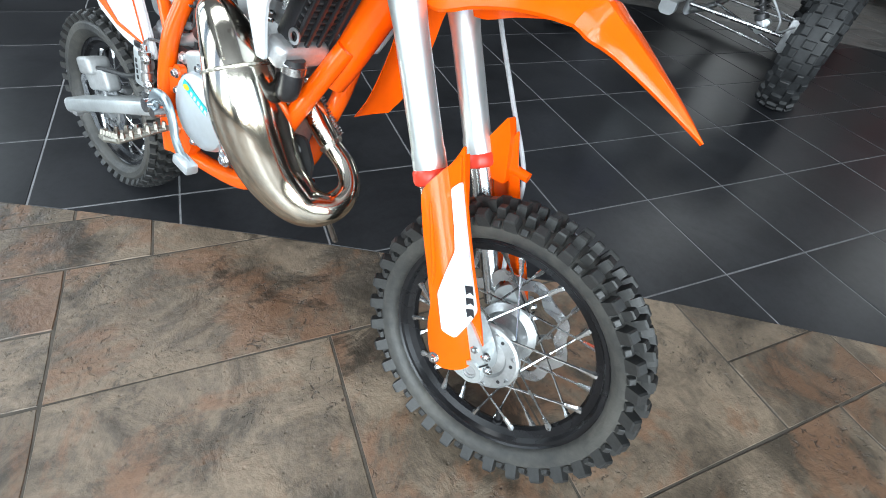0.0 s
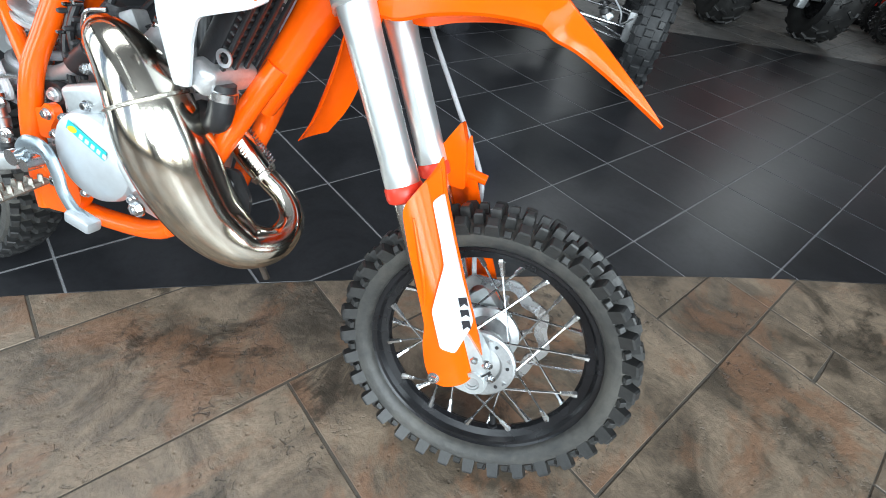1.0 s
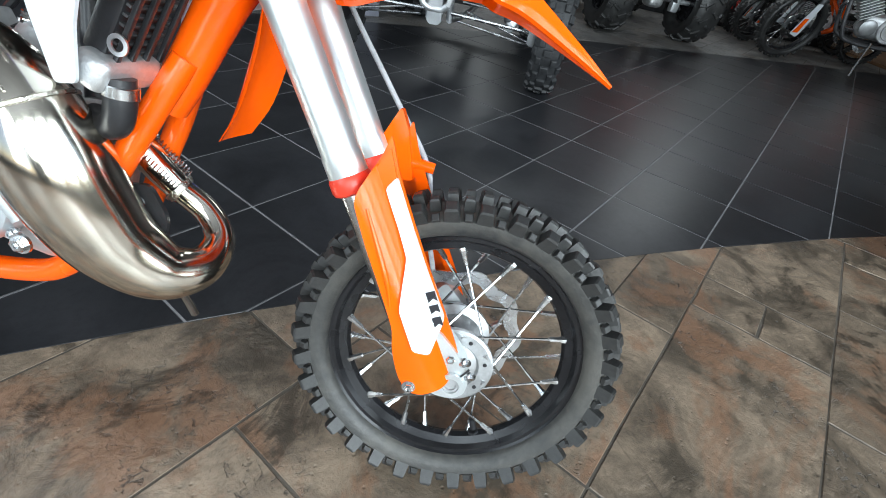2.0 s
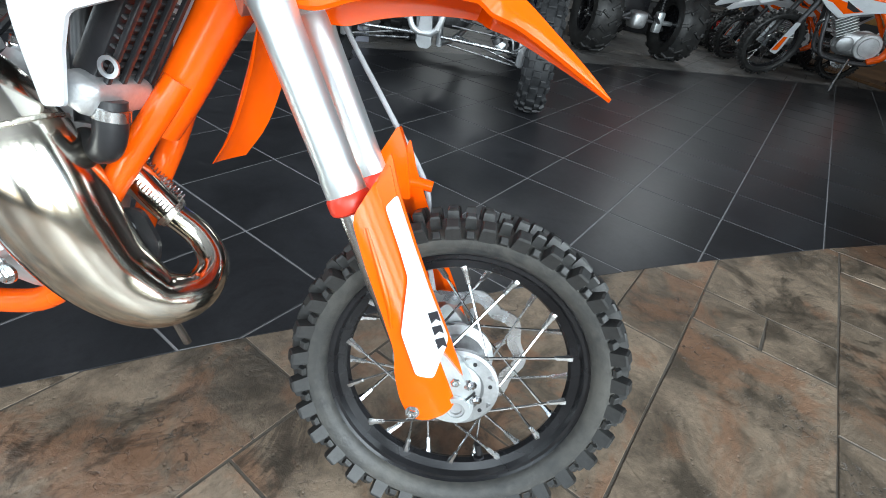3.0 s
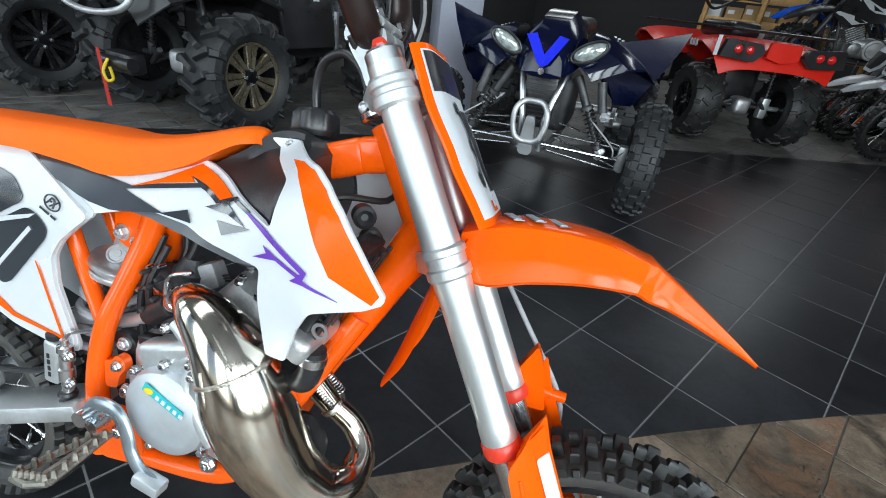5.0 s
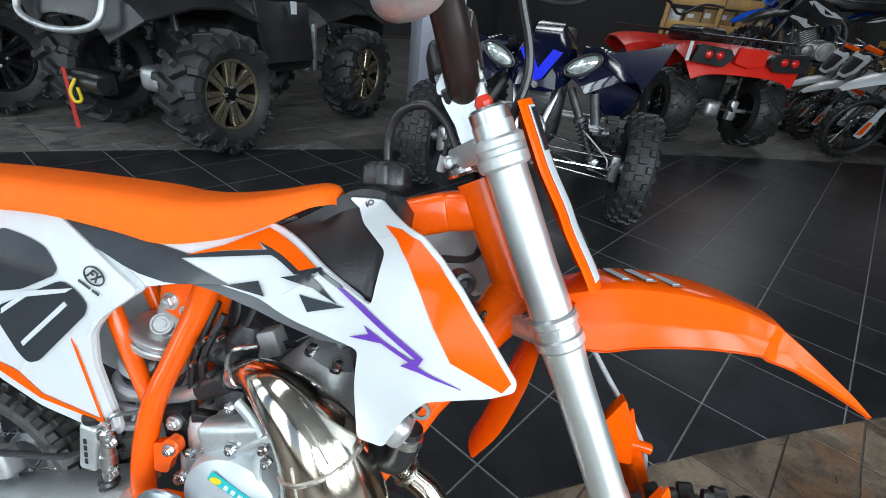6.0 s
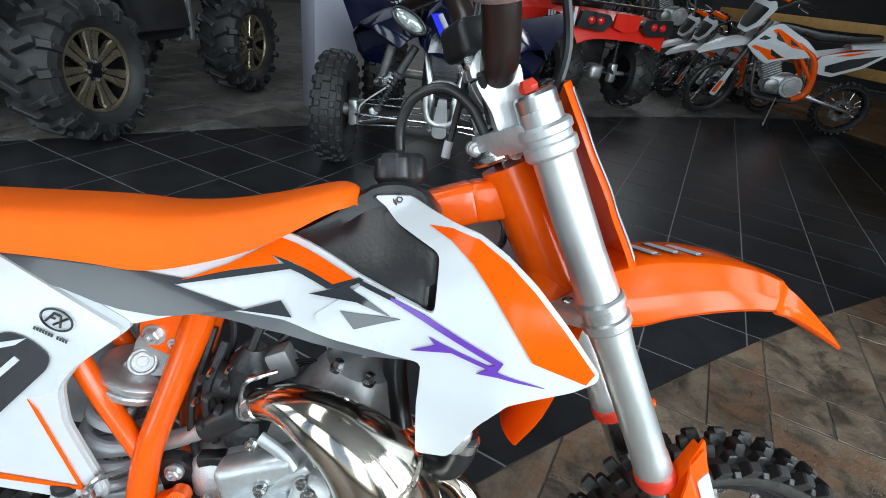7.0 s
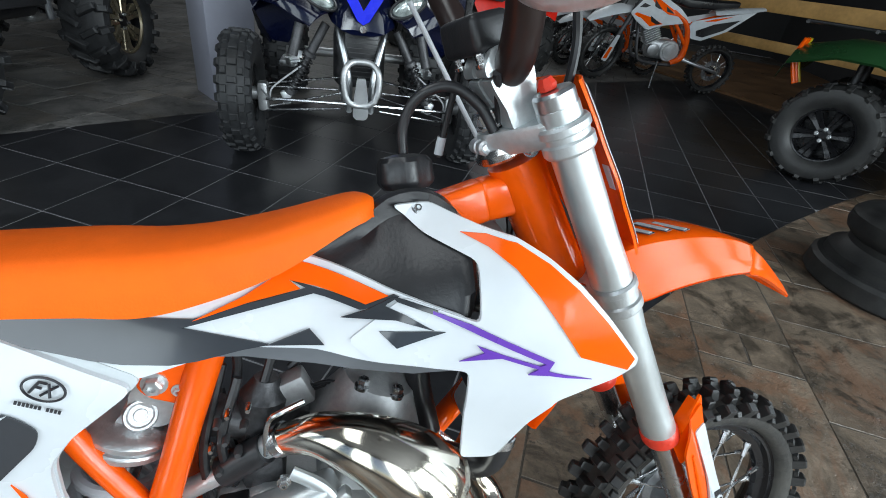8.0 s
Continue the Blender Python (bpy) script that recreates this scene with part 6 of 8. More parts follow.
def fat_wheel(name, parent, m, r, half, r_rim, lugs, lug_h, style, rim_mat, spokes, width, tyre_mat, outer=1, label="", nuts=4):
    """A wheel whose outer face looks along -y of m: tyre, tread blocks, dark barrel, bright lip and tapered spokes."""
    w = holder(name, parent, m)
    bm = bmesh.new()
    blocks = fat_tyre(bm, r, half, r_rim, lugs, lug_h, style)
    part("tyre", bm, tyre_mat, w, label)
    shared = {}
    for key, mm in blocks:
        if key not in shared:
            shared[key] = tread_block(key[0], key[1], -key[2] * 0.5, key[2], 0.55, 0.46)
            shared[key].materials.append(tyre_mat)
        mesh_ob("lug", shared[key], w, mm)
    face, h = half * 0.60, half * 0.74
    turn = Matrix.Rotation(radians(90), 4, "X")
    bm = bmesh.new()
    lathe(bm, [(r_rim * 0.97, h - 0.010), (r_rim * 0.93, h - 0.016), (r_rim * 0.90, h * 0.4), (r_rim * 0.90, -h * 0.7), (r_rim * 0.10, -h * 0.7), (r_rim * 0.10, -h * 0.74), (r_rim * 0.94, -h * 0.74), (r_rim * 0.97, -h * 0.6)], turn, 48, True)
    rim = part("rim", bm, RIM_BLACK, w)
    bm = bmesh.new()
    lathe(bm, [(r_rim * 0.925, h - 0.012), (r_rim * 0.95, h), (r_rim, h + 0.002), (r_rim * 1.02, h - 0.006), (r_rim * 0.98, h - 0.012)], turn, 48, True)
    part("rim_lip", bm, rim_mat, w)
    bm = bmesh.new()
    lathe(bm, [(0.004, face + 0.006), (r_rim * 0.14, face + 0.006), (r_rim * 0.16, face), (r_rim * 0.27, face - 0.004), (r_rim * 0.29, face - 0.03), (0.004, face - 0.03)], turn, 24)
    part("hub", bm, RIM_BLACK, w)
    me = None
    for k in range(spokes):
        if me is None:
            bm = bmesh.new()
            rows = [(r_rim * 0.22, width * 0.34, 0.0), (r_rim * 0.55, width * 0.46, 0.002), (r_rim * 0.80, width * 0.60, 0.004), (r_rim * 0.945, width * 0.70, -0.006)]
            for sgn in (-1, 1):
                # each spoke is split by a groove down its middle
                rings = []
                for z, wd, dy in rows:
                    in_, out_ = sgn * wd * 0.10, sgn * wd
                    rings.append([bm.verts.new((in_, -face + dy + 0.005, z)), bm.verts.new((out_ * 0.86, -face + dy, z)), bm.verts.new((out_, -face + dy + 0.006, z)), bm.verts.new((out_, -face + dy + 0.028, z)), bm.verts.new((in_, -face + dy + 0.028, z))])
                for p, q in zip(rings, rings[1:]):
                    for i in range(5):
                        bm.faces.new((p[i], p[(i + 1) % 5], q[(i + 1) % 5], q[i]))
                bm.faces.new(rings[0])
                bm.faces.new(rings[-1])
            ob = part("spoke", bm, rim_mat, w)
            me = ob.data
        else:
            ob = mesh_ob("spoke", me, w)
        ob.matrix_basis = Matrix.Rotation(2 * math.pi * k / spokes, 4, "Y")
    for k in range(nuts):
        a = 2 * math.pi * (k + 0.5) / nuts
        bolt("wheel_nut", (r_rim * 0.22 * math.cos(a), -face - 0.002, r_rim * 0.22 * math.sin(a)), (0, -1, 0), 0.009, rim, STEEL, 0.012)
    return w


def flat_pose(x, y, z, heading):
    """x ahead along the heading (degrees), y to the left."""
    return Matrix.Translation((x, y, z)) @ Matrix.Rotation(radians(heading), 4, "Z")


MIRROR = Matrix.Rotation(math.pi, 4, "Z")


def coilover(parent, a, b, label, r=0.028):
    a, b = Vector(a), Vector(b)
    s = holder("shock", parent)
    d = (b - a).length
    m = along(a, b)
    bm = bmesh.new()
    lathe(bm, [(0.004, 0), (r * 0.7, 0.0), (r * 0.7, d * 0.36), (r * 1.05, d * 0.38), (r * 1.05, d * 0.42), (r * 0.45, d * 0.42), (r * 0.45, d * 0.86), (r * 0.9, d * 0.87), (r * 0.9, d * 0.92), (0.012, d * 0.95), (0.012, d)], m, 18)
    part("damper", bm, ENGINE_DARK, s)
    bm = bmesh.new()
    sweep(bm, [m @ Vector((r * 0.92 * math.cos(t), r * 0.92 * math.sin(t), d * (0.43 + 0.43 * t / (2 * math.pi * 8)))) for t in np.linspace(0, 2 * math.pi * 8, 112).tolist()], r * 0.15, 6, 1)
    part("spring", bm, DARK_PLASTIC, s, "black coil spring")
    bm = bmesh.new()
    block(bm, m @ Matrix.Translation((0, 0, d * 0.97)), (0.038, 0.03, 0.06), 0.006)
    part("lower_eye", bm, ALU, s, "bright shock eye")
    tagged(s, label)
    return s


# blue sport quad, seen from the front; x ahead of it
def sport_quad():
    q = thing("sport_quad", "dark blue sport quad bike with a silver front bumper", "quad bike", flat_pose(1.42, 0.88, 0, 206.6))
    for side in (-1, 1):
        m = Matrix.Translation((0.0, 0.525 * side, 0.268)) @ (Matrix() if side < 0 else MIRROR)
        fat_wheel("front_wheel", q, m, 0.270, 0.068, 0.130, 22, 0.011, "sport", ALU, 5, 0.05, RUBBER_OLD, side, "blocky black sport tyre")
        bm = bmesh.new()
        hub = Vector((0.0, 0.43 * side, 0.262))
        for px, pz, hx, hz in ((0.09, 0.335, 0.03, 0.31), (-0.16, 0.335, -0.02, 0.31)):
            sweep(bm, [(px, 0.10 * side, pz), (hx, 0.43 * side, hz)], 0.0048, 10, 1)
        for px, hx in ((0.11, 0.03), (-0.17, -0.02)):
            sweep(bm, [(px, 0.09 * side, 0.255), (hx, 0.44 * side, 0.20)], 0.0055, 10, 1)
        part("wishbone", bm, STEEL, q, "silver suspension wishbone")
        bm = bmesh.new()
        sweep(bm, [(0.13, 0.06 * side, 0.285), (0.06, 0.42 * side, 0.262)], 0.008, 8, 1)
        part("tie_rod", bm, STEEL, q)
        bm = bmesh.new()
        block(bm, Matrix.Translation((0.01, 0.44 * side, 0.26)), (0.06, 0.045, 0.13), 0.012, 2)
        sweep(bm, [(0.0, 0.42 * side, 0.268), (0.0, 0.50 * side, 0.268)], 0.03, 16, 1)
        part("knuckle", bm, CAST, q, "cast steering knuckle")
        tube("brake_line", [(0.05, 0.44 * side, 0.30), (0.10, 0.40 * side, 0.28), (0.11, 0.38 * side, 0.33), (0.05, 0.26 * side, 0.42)], 0.004, CLEAR_HOSE, q, "", 8)
        coilover(q, (0.03, 0.155 * side, 0.60), (0.045, 0.335 * side, 0.265), "black coil-over shock absorber")
        bm = bmesh.new()
        sweep(bm, [(0.03, 0.265 * side, 0.59), (0.05, 0.30 * side, 0.46)], 0.022, 14, 1)
        part("shock_reservoir", bm, ENGINE_DARK, q)
        # front fender, a folded blade
        bm = bmesh.new()
        rows = [(0.12, 0.14, 0.66, 0.22, 0.60), (0.05, 0.17, 0.74, 0.36, 0.66), (-0.06, 0.18, 0.78, 0.44, 0.66), (-0.22, 0.18, 0.79, 0.50, 0.60), (-0.36, 0.18, 0.76, 0.50, 0.50), (-0.46, 0.18, 0.70, 0.46, 0.42)]
        top = [[bm.verts.new((x, side * (y0 + (y1 - y0) * t), z0 + (z1 - z0) * t ** 1.6)) for t in (0, 0.25, 0.5, 0.75, 1)] for x, y0, z0, y1, z1 in rows]
        low = [[bm.verts.new(v.co - Vector((0, 0, 0.008))) for v in r] for r in top]
        for a, b, flip in ((top, None, 0), (low, None, 1)):
            for r, s in zip(a, a[1:]):
                for i in range(4):
                    bm.faces.new((r[i], r[i + 1], s[i + 1], s[i]))
        for i in range(len(rows) - 1):
            for e in (0, 4):
                bm.faces.new((top[i][e], top[i + 1][e], low[i + 1][e], low[i][e]))
        for e in (0, len(rows) - 1):
            for i in range(4):
                bm.faces.new((top[e][i], top[e][i + 1], low[e][i + 1], low[e][i]))
        part("front_fender", bm, PAINT_BLUE, q, "dark navy front fender")
        bm = bmesh.new()
        o = [(0.17, 0.70), (0.30, 0.755), (0.46, 0.79), (0.60, 0.83), (0.57, 0.74), (0.50, 0.60), (0.42, 0.47), (0.34, 0.47), (0.29, 0.56), (0.20, 0.63)]
        v0 = [bm.verts.new((-0.10 - 0.45 * (y - 0.17), y * side, z)) for y, z in o]
        v1 = [bm.verts.new((v.co.x - 0.02, v.co.y, v.co.z)) for v in v0]
        bm.faces.new(v0)
        bm.faces.new(v1[::-1])
        for i in range(len(o)):
            bm.faces.new((v0[i], v0[(i + 1) % len(o)], v1[(i + 1) % len(o)], v1[i]))
        bmesh.ops.triangulate(bm, faces=[f for f in bm.faces if len(f.verts) > 4])
        part("fender_skirt", bm, PAINT_BLUE, q, "dark navy fender panel", False)
        bm = bmesh.new()
        sheet(bm, rounded([(-0.36, 0.36), (-0.30, 0.44), (-0.20, 0.40), (-0.24, 0.355), (-0.34, 0.345)], 0.01), lambda x, z: side * 0.36, 0.02, 0.06)
        part("heel_guard", bm, CAST, q, "grey heel guard")
        bm = bmesh.new()
        block(bm, Matrix.Translation((-0.42, 0.36 * side, 0.34)), (0.16, 0.09, 0.035), 0.01)
        part("foot_peg", bm, ALU, q)
        # headlamp: a leaning teardrop
        bm = bmesh.new()
        lathe(bm, [(0.001, 0.030), (0.030, 0.026), (0.052, 0.012), (0.058, -0.004), (0.050, -0.03), (0.01, -0.04)], Matrix.Translation((0.115, 0.185 * side, 0.712)) @ Matrix.Rotation(radians(28 * side), 4, "X") @ Matrix.Rotation(radians(72), 4, "Y") @ Matrix.Diagonal((0.66, 1.30, 1, 1)), 28)
        hl = part("headlamp", bm, LAMP_LENS, q, "clear teardrop headlamp")
        bm = bmesh.new()
        sweep(bm, [(0.14, (0.185 + 0.074 * math.cos(t)) * side, 0.712 + 0.039 * math.sin(t) + 0.030 * math.cos(t)) for t in np.linspace(0, 2 * math.pi, 21).tolist()], 0.006, 8, 1)
        part("lamp_surround", bm, DARK_PLASTIC, hl)
        bm = bmesh.new()
        block(bm, Matrix.Translation((0.046, 0.335 * side, 0.272)) @ Matrix.Rotation(radians(-25 * side), 4, "X"), (0.034, 0.030, 0.062), 0.008, 2)
        part("shock_clevis", bm, BRIGHT_CAST, q, "bright lower shock clevis")
        bm = bmesh.new()
        for k in range(8):
            block(bm, Matrix.Translation((-0.30 - 0.030 * k, 0.33 * side, 0.372)), (0.010, 0.085, 0.014), 0.002)
        block(bm, Matrix.Translation((-0.405, 0.33 * side, 0.360)), (0.25, 0.070, 0.012), 0.003)
        part("footrest_rail", bm, ALU, q, "toothed aluminium footrest")
    # nose
    bm = bmesh.new()
    rows = [(0.165, 0.045, 0.585, 0.66), (0.17, 0.09, 0.60, 0.72), (0.12, 0.13, 0.62, 0.775), (0.02, 0.15, 0.64, 0.82), (-0.12, 0.16, 0.66, 0.85), (-0.25, 0.15, 0.68, 0.86)]
    rings = []
    for x, w, z0, z1 in rows:
        rings.append([bm.verts.new(p) for p in ((x, -w, z0), (x, w, z0), (x - 0.01, w * 0.9, (z0 + z1) / 2), (x - 0.02, w * 0.4, z1), (x - 0.02, -w * 0.4, z1), (x - 0.01, -w * 0.9, (z0 + z1) / 2))])
    for a, b in zip(rings, rings[1:]):
        for k in range(6):
            bm.faces.new((a[k], a[(k + 1) % 6], b[(k + 1) % 6], b[k]))
    bm.faces.new(rings[0])
    bm.faces.new(rings[-1])
    nose = part("nose", bm, PAINT_BLUE, q, "dark navy nose cone")
    for side in (-1, 1):
        bm = bmesh.new()
        o = [(0.184, 0.0, 0.628), (0.180, 0.024 * side, 0.642), (0.174, 0.092 * side, 0.752), (0.166, 0.050 * side, 0.762), (0.180, 0.0, 0.680)]
        v = [bm.verts.new(p) for p in o] + [bm.verts.new((p[0] - 0.012, p[1], p[2])) for p in o]
        bm.faces.new(v[:5])
        for i in range(5):
            bm.faces.new((v[i], v[(i + 1) % 5], v[5 + (i + 1) % 5], v[5 + i]))
        part("chevron", bm, BRIGHT_BLUE, nose, "bright blue chevron")
        for k in range(6):
            bm = bmesh.new()
            block(bm, Matrix.Translation((-0.30, (0.26 + 0.020 * k) * side, 0.768 - 0.006 * k)), (0.020, 0.013, 0.006), 0)
            part("mark", bm, WHITE, q)
    bm = bmesh.new()
    lathe(bm, [(0.001, 0.004), (0.014, 0.004), (0.014, -0.004)], Matrix.Translation((0.180, 0, 0.612)) @ Matrix.Rotation(radians(90), 4, "Y"), 20)
    part("emblem", bm, STEEL, nose)
    # frame rails, radiator mesh, bumper
    bm = bmesh.new()
    for side in (-1, 1):
        sweep(bm, [(0.10, 0.05 * side, 0.25), (0.12, 0.055 * side, 0.40), (0.05, 0.10 * side, 0.58), (-0.10, 0.12 * side, 0.66)], 0.015, 10)
        sweep(bm, [(0.10, 0.05 * side, 0.25), (-0.20, 0.08 * side, 0.24), (-0.70, 0.10 * side, 0.26)], 0.015, 10)
    part("frame", bm, ALU, q, "silver frame rails")
    bm = bmesh.new()
    block(bm, Matrix.Translation((0.06, 0, 0.48)), (0.03, 0.15, 0.20), 0.008)
    rd = part("oil_cooler", bm, DARK_PLASTIC, q)
    bm = bmesh.new()
    for k in range(9):
        block(bm, Matrix.Translation((0.078, 0, 0.40 + 0.02 * k)), (0.006, 0.14, 0.003), 0)
    part("cooler_mesh", bm, ENGINE_DARK, rd)
    bm = bmesh.new()
    loop = [(0.22, 0.058, 0.325), (0.22, 0.074, 0.38), (0.215, 0.072, 0.445), (0.19, 0.045, 0.478), (0.185, 0.0, 0.484), (0.19, -0.045, 0.478), (0.215, -0.072, 0.445), (0.22, -0.074, 0.38), (0.22, -0.058, 0.325), (0.21, -0.03, 0.305), (0.205, 0, 0.302), (0.21, 0.03, 0.305), (0.22, 0.058, 0.325)]
    sweep(bm, loop, 0.0135, 12, 4)
    bp = part("front_bumper", bm, CAST, q, "silver tubular front bumper")
    bm = bmesh.new()
    sheet(bm, rounded([(-0.034, 0.255), (-0.030, 0.34), (-0.018, 0.42), (0.018, 0.42), (0.030, 0.34), (0.034, 0.255), (0.02, 0.240), (-0.02, 0.240)], 0.008), lambda x, z: -0.012, 0.024, 0.06)
    bmesh.ops.transform(bm, matrix=Matrix.Translation((0.20, 0, 0)) @ Matrix.Rotation(radians(90), 4, "Z"), verts=bm.verts)
    part("skid_plate", bm, ALU, bp, "aluminium skid plate")
    # engine block, rear body, seat, handlebar
    bm = bmesh.new()
    block(bm, Matrix.Translation((-0.42, 0, 0.42)), (0.42, 0.26, 0.30), 0.05, 3)
    part("engine", bm, ENGINE_DARK, q, "dark engine")
    bm = bmesh.new()
    block(bm, Matrix.Translation((-0.75, 0, 0.78)), (0.70, 0.22, 0.10), 0.04, 3)
    part("seat", bm, DARK_PLASTIC, q, "black seat")
    bm = bmesh.new()
    sweep(bm, [(-0.30, 0.38, 1.02), (-0.25, 0.20, 1.02), (-0.20, 0.08, 0.95), (-0.20, -0.08, 0.95), (-0.25, -0.20, 1.02), (-0.30, -0.38, 1.02)], 0.013, 10)
    part("handlebar", bm, DARK_PLASTIC, q)
    for side in (-1, 1):
        m = Matrix.Translation((-1.22, 0.46 * side, 0.255)) @ (Matrix() if side < 0 else MIRROR)
        fat_wheel("rear_wheel", q, m, 0.255, 0.13, 0.12, 18, 0.02, "sport", ALU, 5, 0.05, RUBBER_OLD, side)
        bm = bmesh.new()
        block(bm, Matrix.Translation((-1.10, 0.34 * side, 0.66)) @ Matrix.Rotation(radians(14 * side), 4, "X"), (0.60, 0.30, 0.03), 0.012)
        part("rear_fender", bm, PAINT_BLUE, q)
    bm = bmesh.new()
    sweep(bm, [(-1.22, -0.40, 0.255), (-1.22, 0.40, 0.255)], 0.03, 14, 1)
    sweep(bm, [(-0.62, 0.0, 0.36), (-1.22, 0.0, 0.255)], 0.04, 14, 1)
    part("rear_axle", bm, CAST, q)
    return q


sport_quad()


# utility quads: parts common to the red, black and green ones; x ahead
def utility_quad(name, label, m, paint, r, half, r_rim, style, rim_mat, spokes, tyre_mat, track, base, extras, drop=0.10, over=0.42):
    q = thing(name, label, "quad bike", m)
    for x in (0, -base):
        for side in (-1, 1):
            mm = Matrix.Translation((x, track / 2 * side, r)) @ Matrix.Rotation(0.23 * (x == 0) + 0.5 * side, 4, "Y") @ (Matrix() if side < 0 else MIRROR)
            fat_wheel("wheel", q, mm, r, half, r_rim, 16, 0.030 if style == "mud" else 0.012, style, rim_mat, spokes, 0.055 * r_rim / 0.15, tyre_mat, side, "large black off-road tyre")
        bm = bmesh.new()
        sweep(bm, [(x, -track / 2 + half * 0.4, r), (x, track / 2 - half * 0.4, r)], 0.016, 12, 1)
        for side in (-1, 1):
            sweep(bm, [(x + 0.08, 0.12 * side, r + 0.05), (x, (track / 2 - half) * side, r - 0.06)], 0.016, 10, 1)
            sweep(bm, [(x - 0.08, 0.12 * side, r + 0.05), (x, (track / 2 - half) * side, r - 0.06)], 0.016, 10, 1)
        part("axle", bm, ENGINE_DARK, q)
        bm = bmesh.new()
        block(bm, Matrix.Translation((x, 0, r)), (0.16, 0.14, 0.14), 0.04, 3)
        part("differential", bm, CAST, q, "cast grey differential")
        for side in (-1, 1):
            coilover(q, (x + 0.02, 0.20 * side, r + 0.42), (x + 0.02, (track / 2 - half - 0.05) * side, r + 0.02), "black coil-over shock")
    bm = bmesh.new()
    block(bm, Matrix.Translation((-base / 2, 0, r + 0.16)), (base - 0.25, 0.36, 0.34), 0.06, 3)
    part("engine_bay", bm, DARK_PLASTIC, q, "black engine and floor")
    for x0, x1, z in ((0.42, -0.38, r + 0.50), (-base + 0.40, -base - over, r + 0.50)):
        bm = bmesh.new()
        rows = [(x0, 0.28, z - 0.16), (x0 - 0.06, 0.46, z - 0.05), ((x0 + x1) / 2 + 0.1, 0.52, z + 0.02), ((x0 + x1) / 2 - 0.1, 0.52, z + 0.02), (x1 + 0.06, 0.50, z - 0.05), (x1, 0.44, z - 0.18)]
        arch_loft(bm, [(x, zz, w, drop, 0, 1) for x, w, zz in rows], 0.012, 12, 4.0)
        part("fender", bm, paint, q, "moulded plastic fender")
        rk = holder("cargo_rack", q)
        for k in range(7):
            tube("rack_bar", [(x0 - 0.06, -0.36 + 0.12 * k, z + 0.075), (x1 + 0.08, -0.36 + 0.12 * k, z + 0.075)], 0.008, DARK_PLASTIC, rk, "", 8, 1)
        for x in (x0 - 0.06, (x0 + x1) / 2, x1 + 0.08):
            tube("cross_bar", [(x, -0.40, z + 0.072), (x, 0.40, z + 0.072)], 0.011, DARK_PLASTIC, rk, "", 8, 1)
    bm = bmesh.new()
    block(bm, Matrix.Translation((-base / 2 - 0.05, 0, r + 0.56)), (0.62, 0.26, 0.14), 0.05, 3)
    part("seat", bm, DARK_PLASTIC, q, "black seat")
    bm = bmesh.new()
    sweep(bm, [(-0.40, 0.36, r + 0.82), (-0.34, 0.18, r + 0.82), (-0.28, 0, r + 0.72), (-0.34, -0.18, r + 0.82), (-0.40, -0.36, r + 0.82)], 0.013, 10)
    part("handlebar", bm, DARK_PLASTIC, q)
    extras(q)
    return q


def red_extras(q):
    base, r = 1.28, 0.30
    x, z = -base - 0.28, r + 0.42
    for side in (-1, 1):
        bm = bmesh.new()
        sheet(bm, rounded([(-0.17, -0.06), (-0.14, 0.07), (0.13, 0.05), (0.17, -0.01), (0.10, -0.08)], 0.02), lambda a, b: -0.02, 0.05, 0.06)
        bmesh.ops.transform(bm, matrix=Matrix.Translation((x - 0.03, 0.32 * side, z + 0.02)) @ Matrix.Rotation(radians(-90), 4, "Z") @ Matrix.Diagonal((side, 1, 1, 1)), verts=bm.verts)
        pod = part("lamp_pod", bm, DARK_PLASTIC, q, "black tail lamp pod")
        for dy in (-0.045, 0.045):
            bm = bmesh.new()
            lathe(bm, [(0.001, 0.020), (0.020, 0.016), (0.030, 0.006), (0.032, -0.004)], Matrix.Translation((x - 0.052, 0.32 * side + dy, z + 0.02)) @ Matrix.Rotation(radians(-90), 4, "Y"), 20)
            part("tail_lamp", bm, TAIL_LENS, pod, "round red tail lamp")
    bm = bmesh.new()
    sheet(bm, rounded([(-0.13, -0.08), (-0.12, 0.03), (0.12, 0.03), (0.13, -0.08), (0.0, -0.11)], 0.02), lambda a, b: -0.02, 0.03, 0.06)
    bmesh.ops.transform(bm, matrix=Matrix.Translation((x - 0.02, 0, z + 0.06)) @ Matrix.Rotation(radians(-90), 4, "Z"), verts=bm.verts)
    part("tail_panel", bm, PAINT_RED, q)
    for side in (-1, 1):
        bm = bmesh.new()
        block(bm, Matrix.Translation((-base - 0.02, 0.20 * side, r)), (0.07, 0.07, 0.17), 0.015, 2)
        sweep(bm, [(-base - 0.02, 0.20 * side, r), (-base - 0.02, 0.36 * side, r)], 0.020, 12, 1)
        part("hub_carrier", bm, BRIGHT_CAST, q, "bright cast hub carrier")
    bm = bmesh.new()
    block(bm, Matrix.Translation((x - 0.022, 0.515, z + 0.03)), (0.004, 0.03, 0.14), 0)
    part("sticker", bm, WHITE, q, "white warning sticker")
    for k in range(3):
        bm = bmesh.new()
        block(bm, Matrix.Translation((-base + 0.10 - 0.05 * k, 0.535, r + 0.44)) @ Matrix.Rotation(0.3, 4, "Y"), (0.028, 0.004, 0.05), 0)
        part("mark", bm, WHITE, q)


utility_quad("red_utility_quad", "red utility quad with black racks and twin tail lamps", flat_pose(5.059, 1.674, 0, 46), PAINT_RED, 0.30, 0.125, 0.15, "trail", RIM_BLACK, 6, RUBBER, 0.80, 1.28, red_extras, 0.06, 0.30)


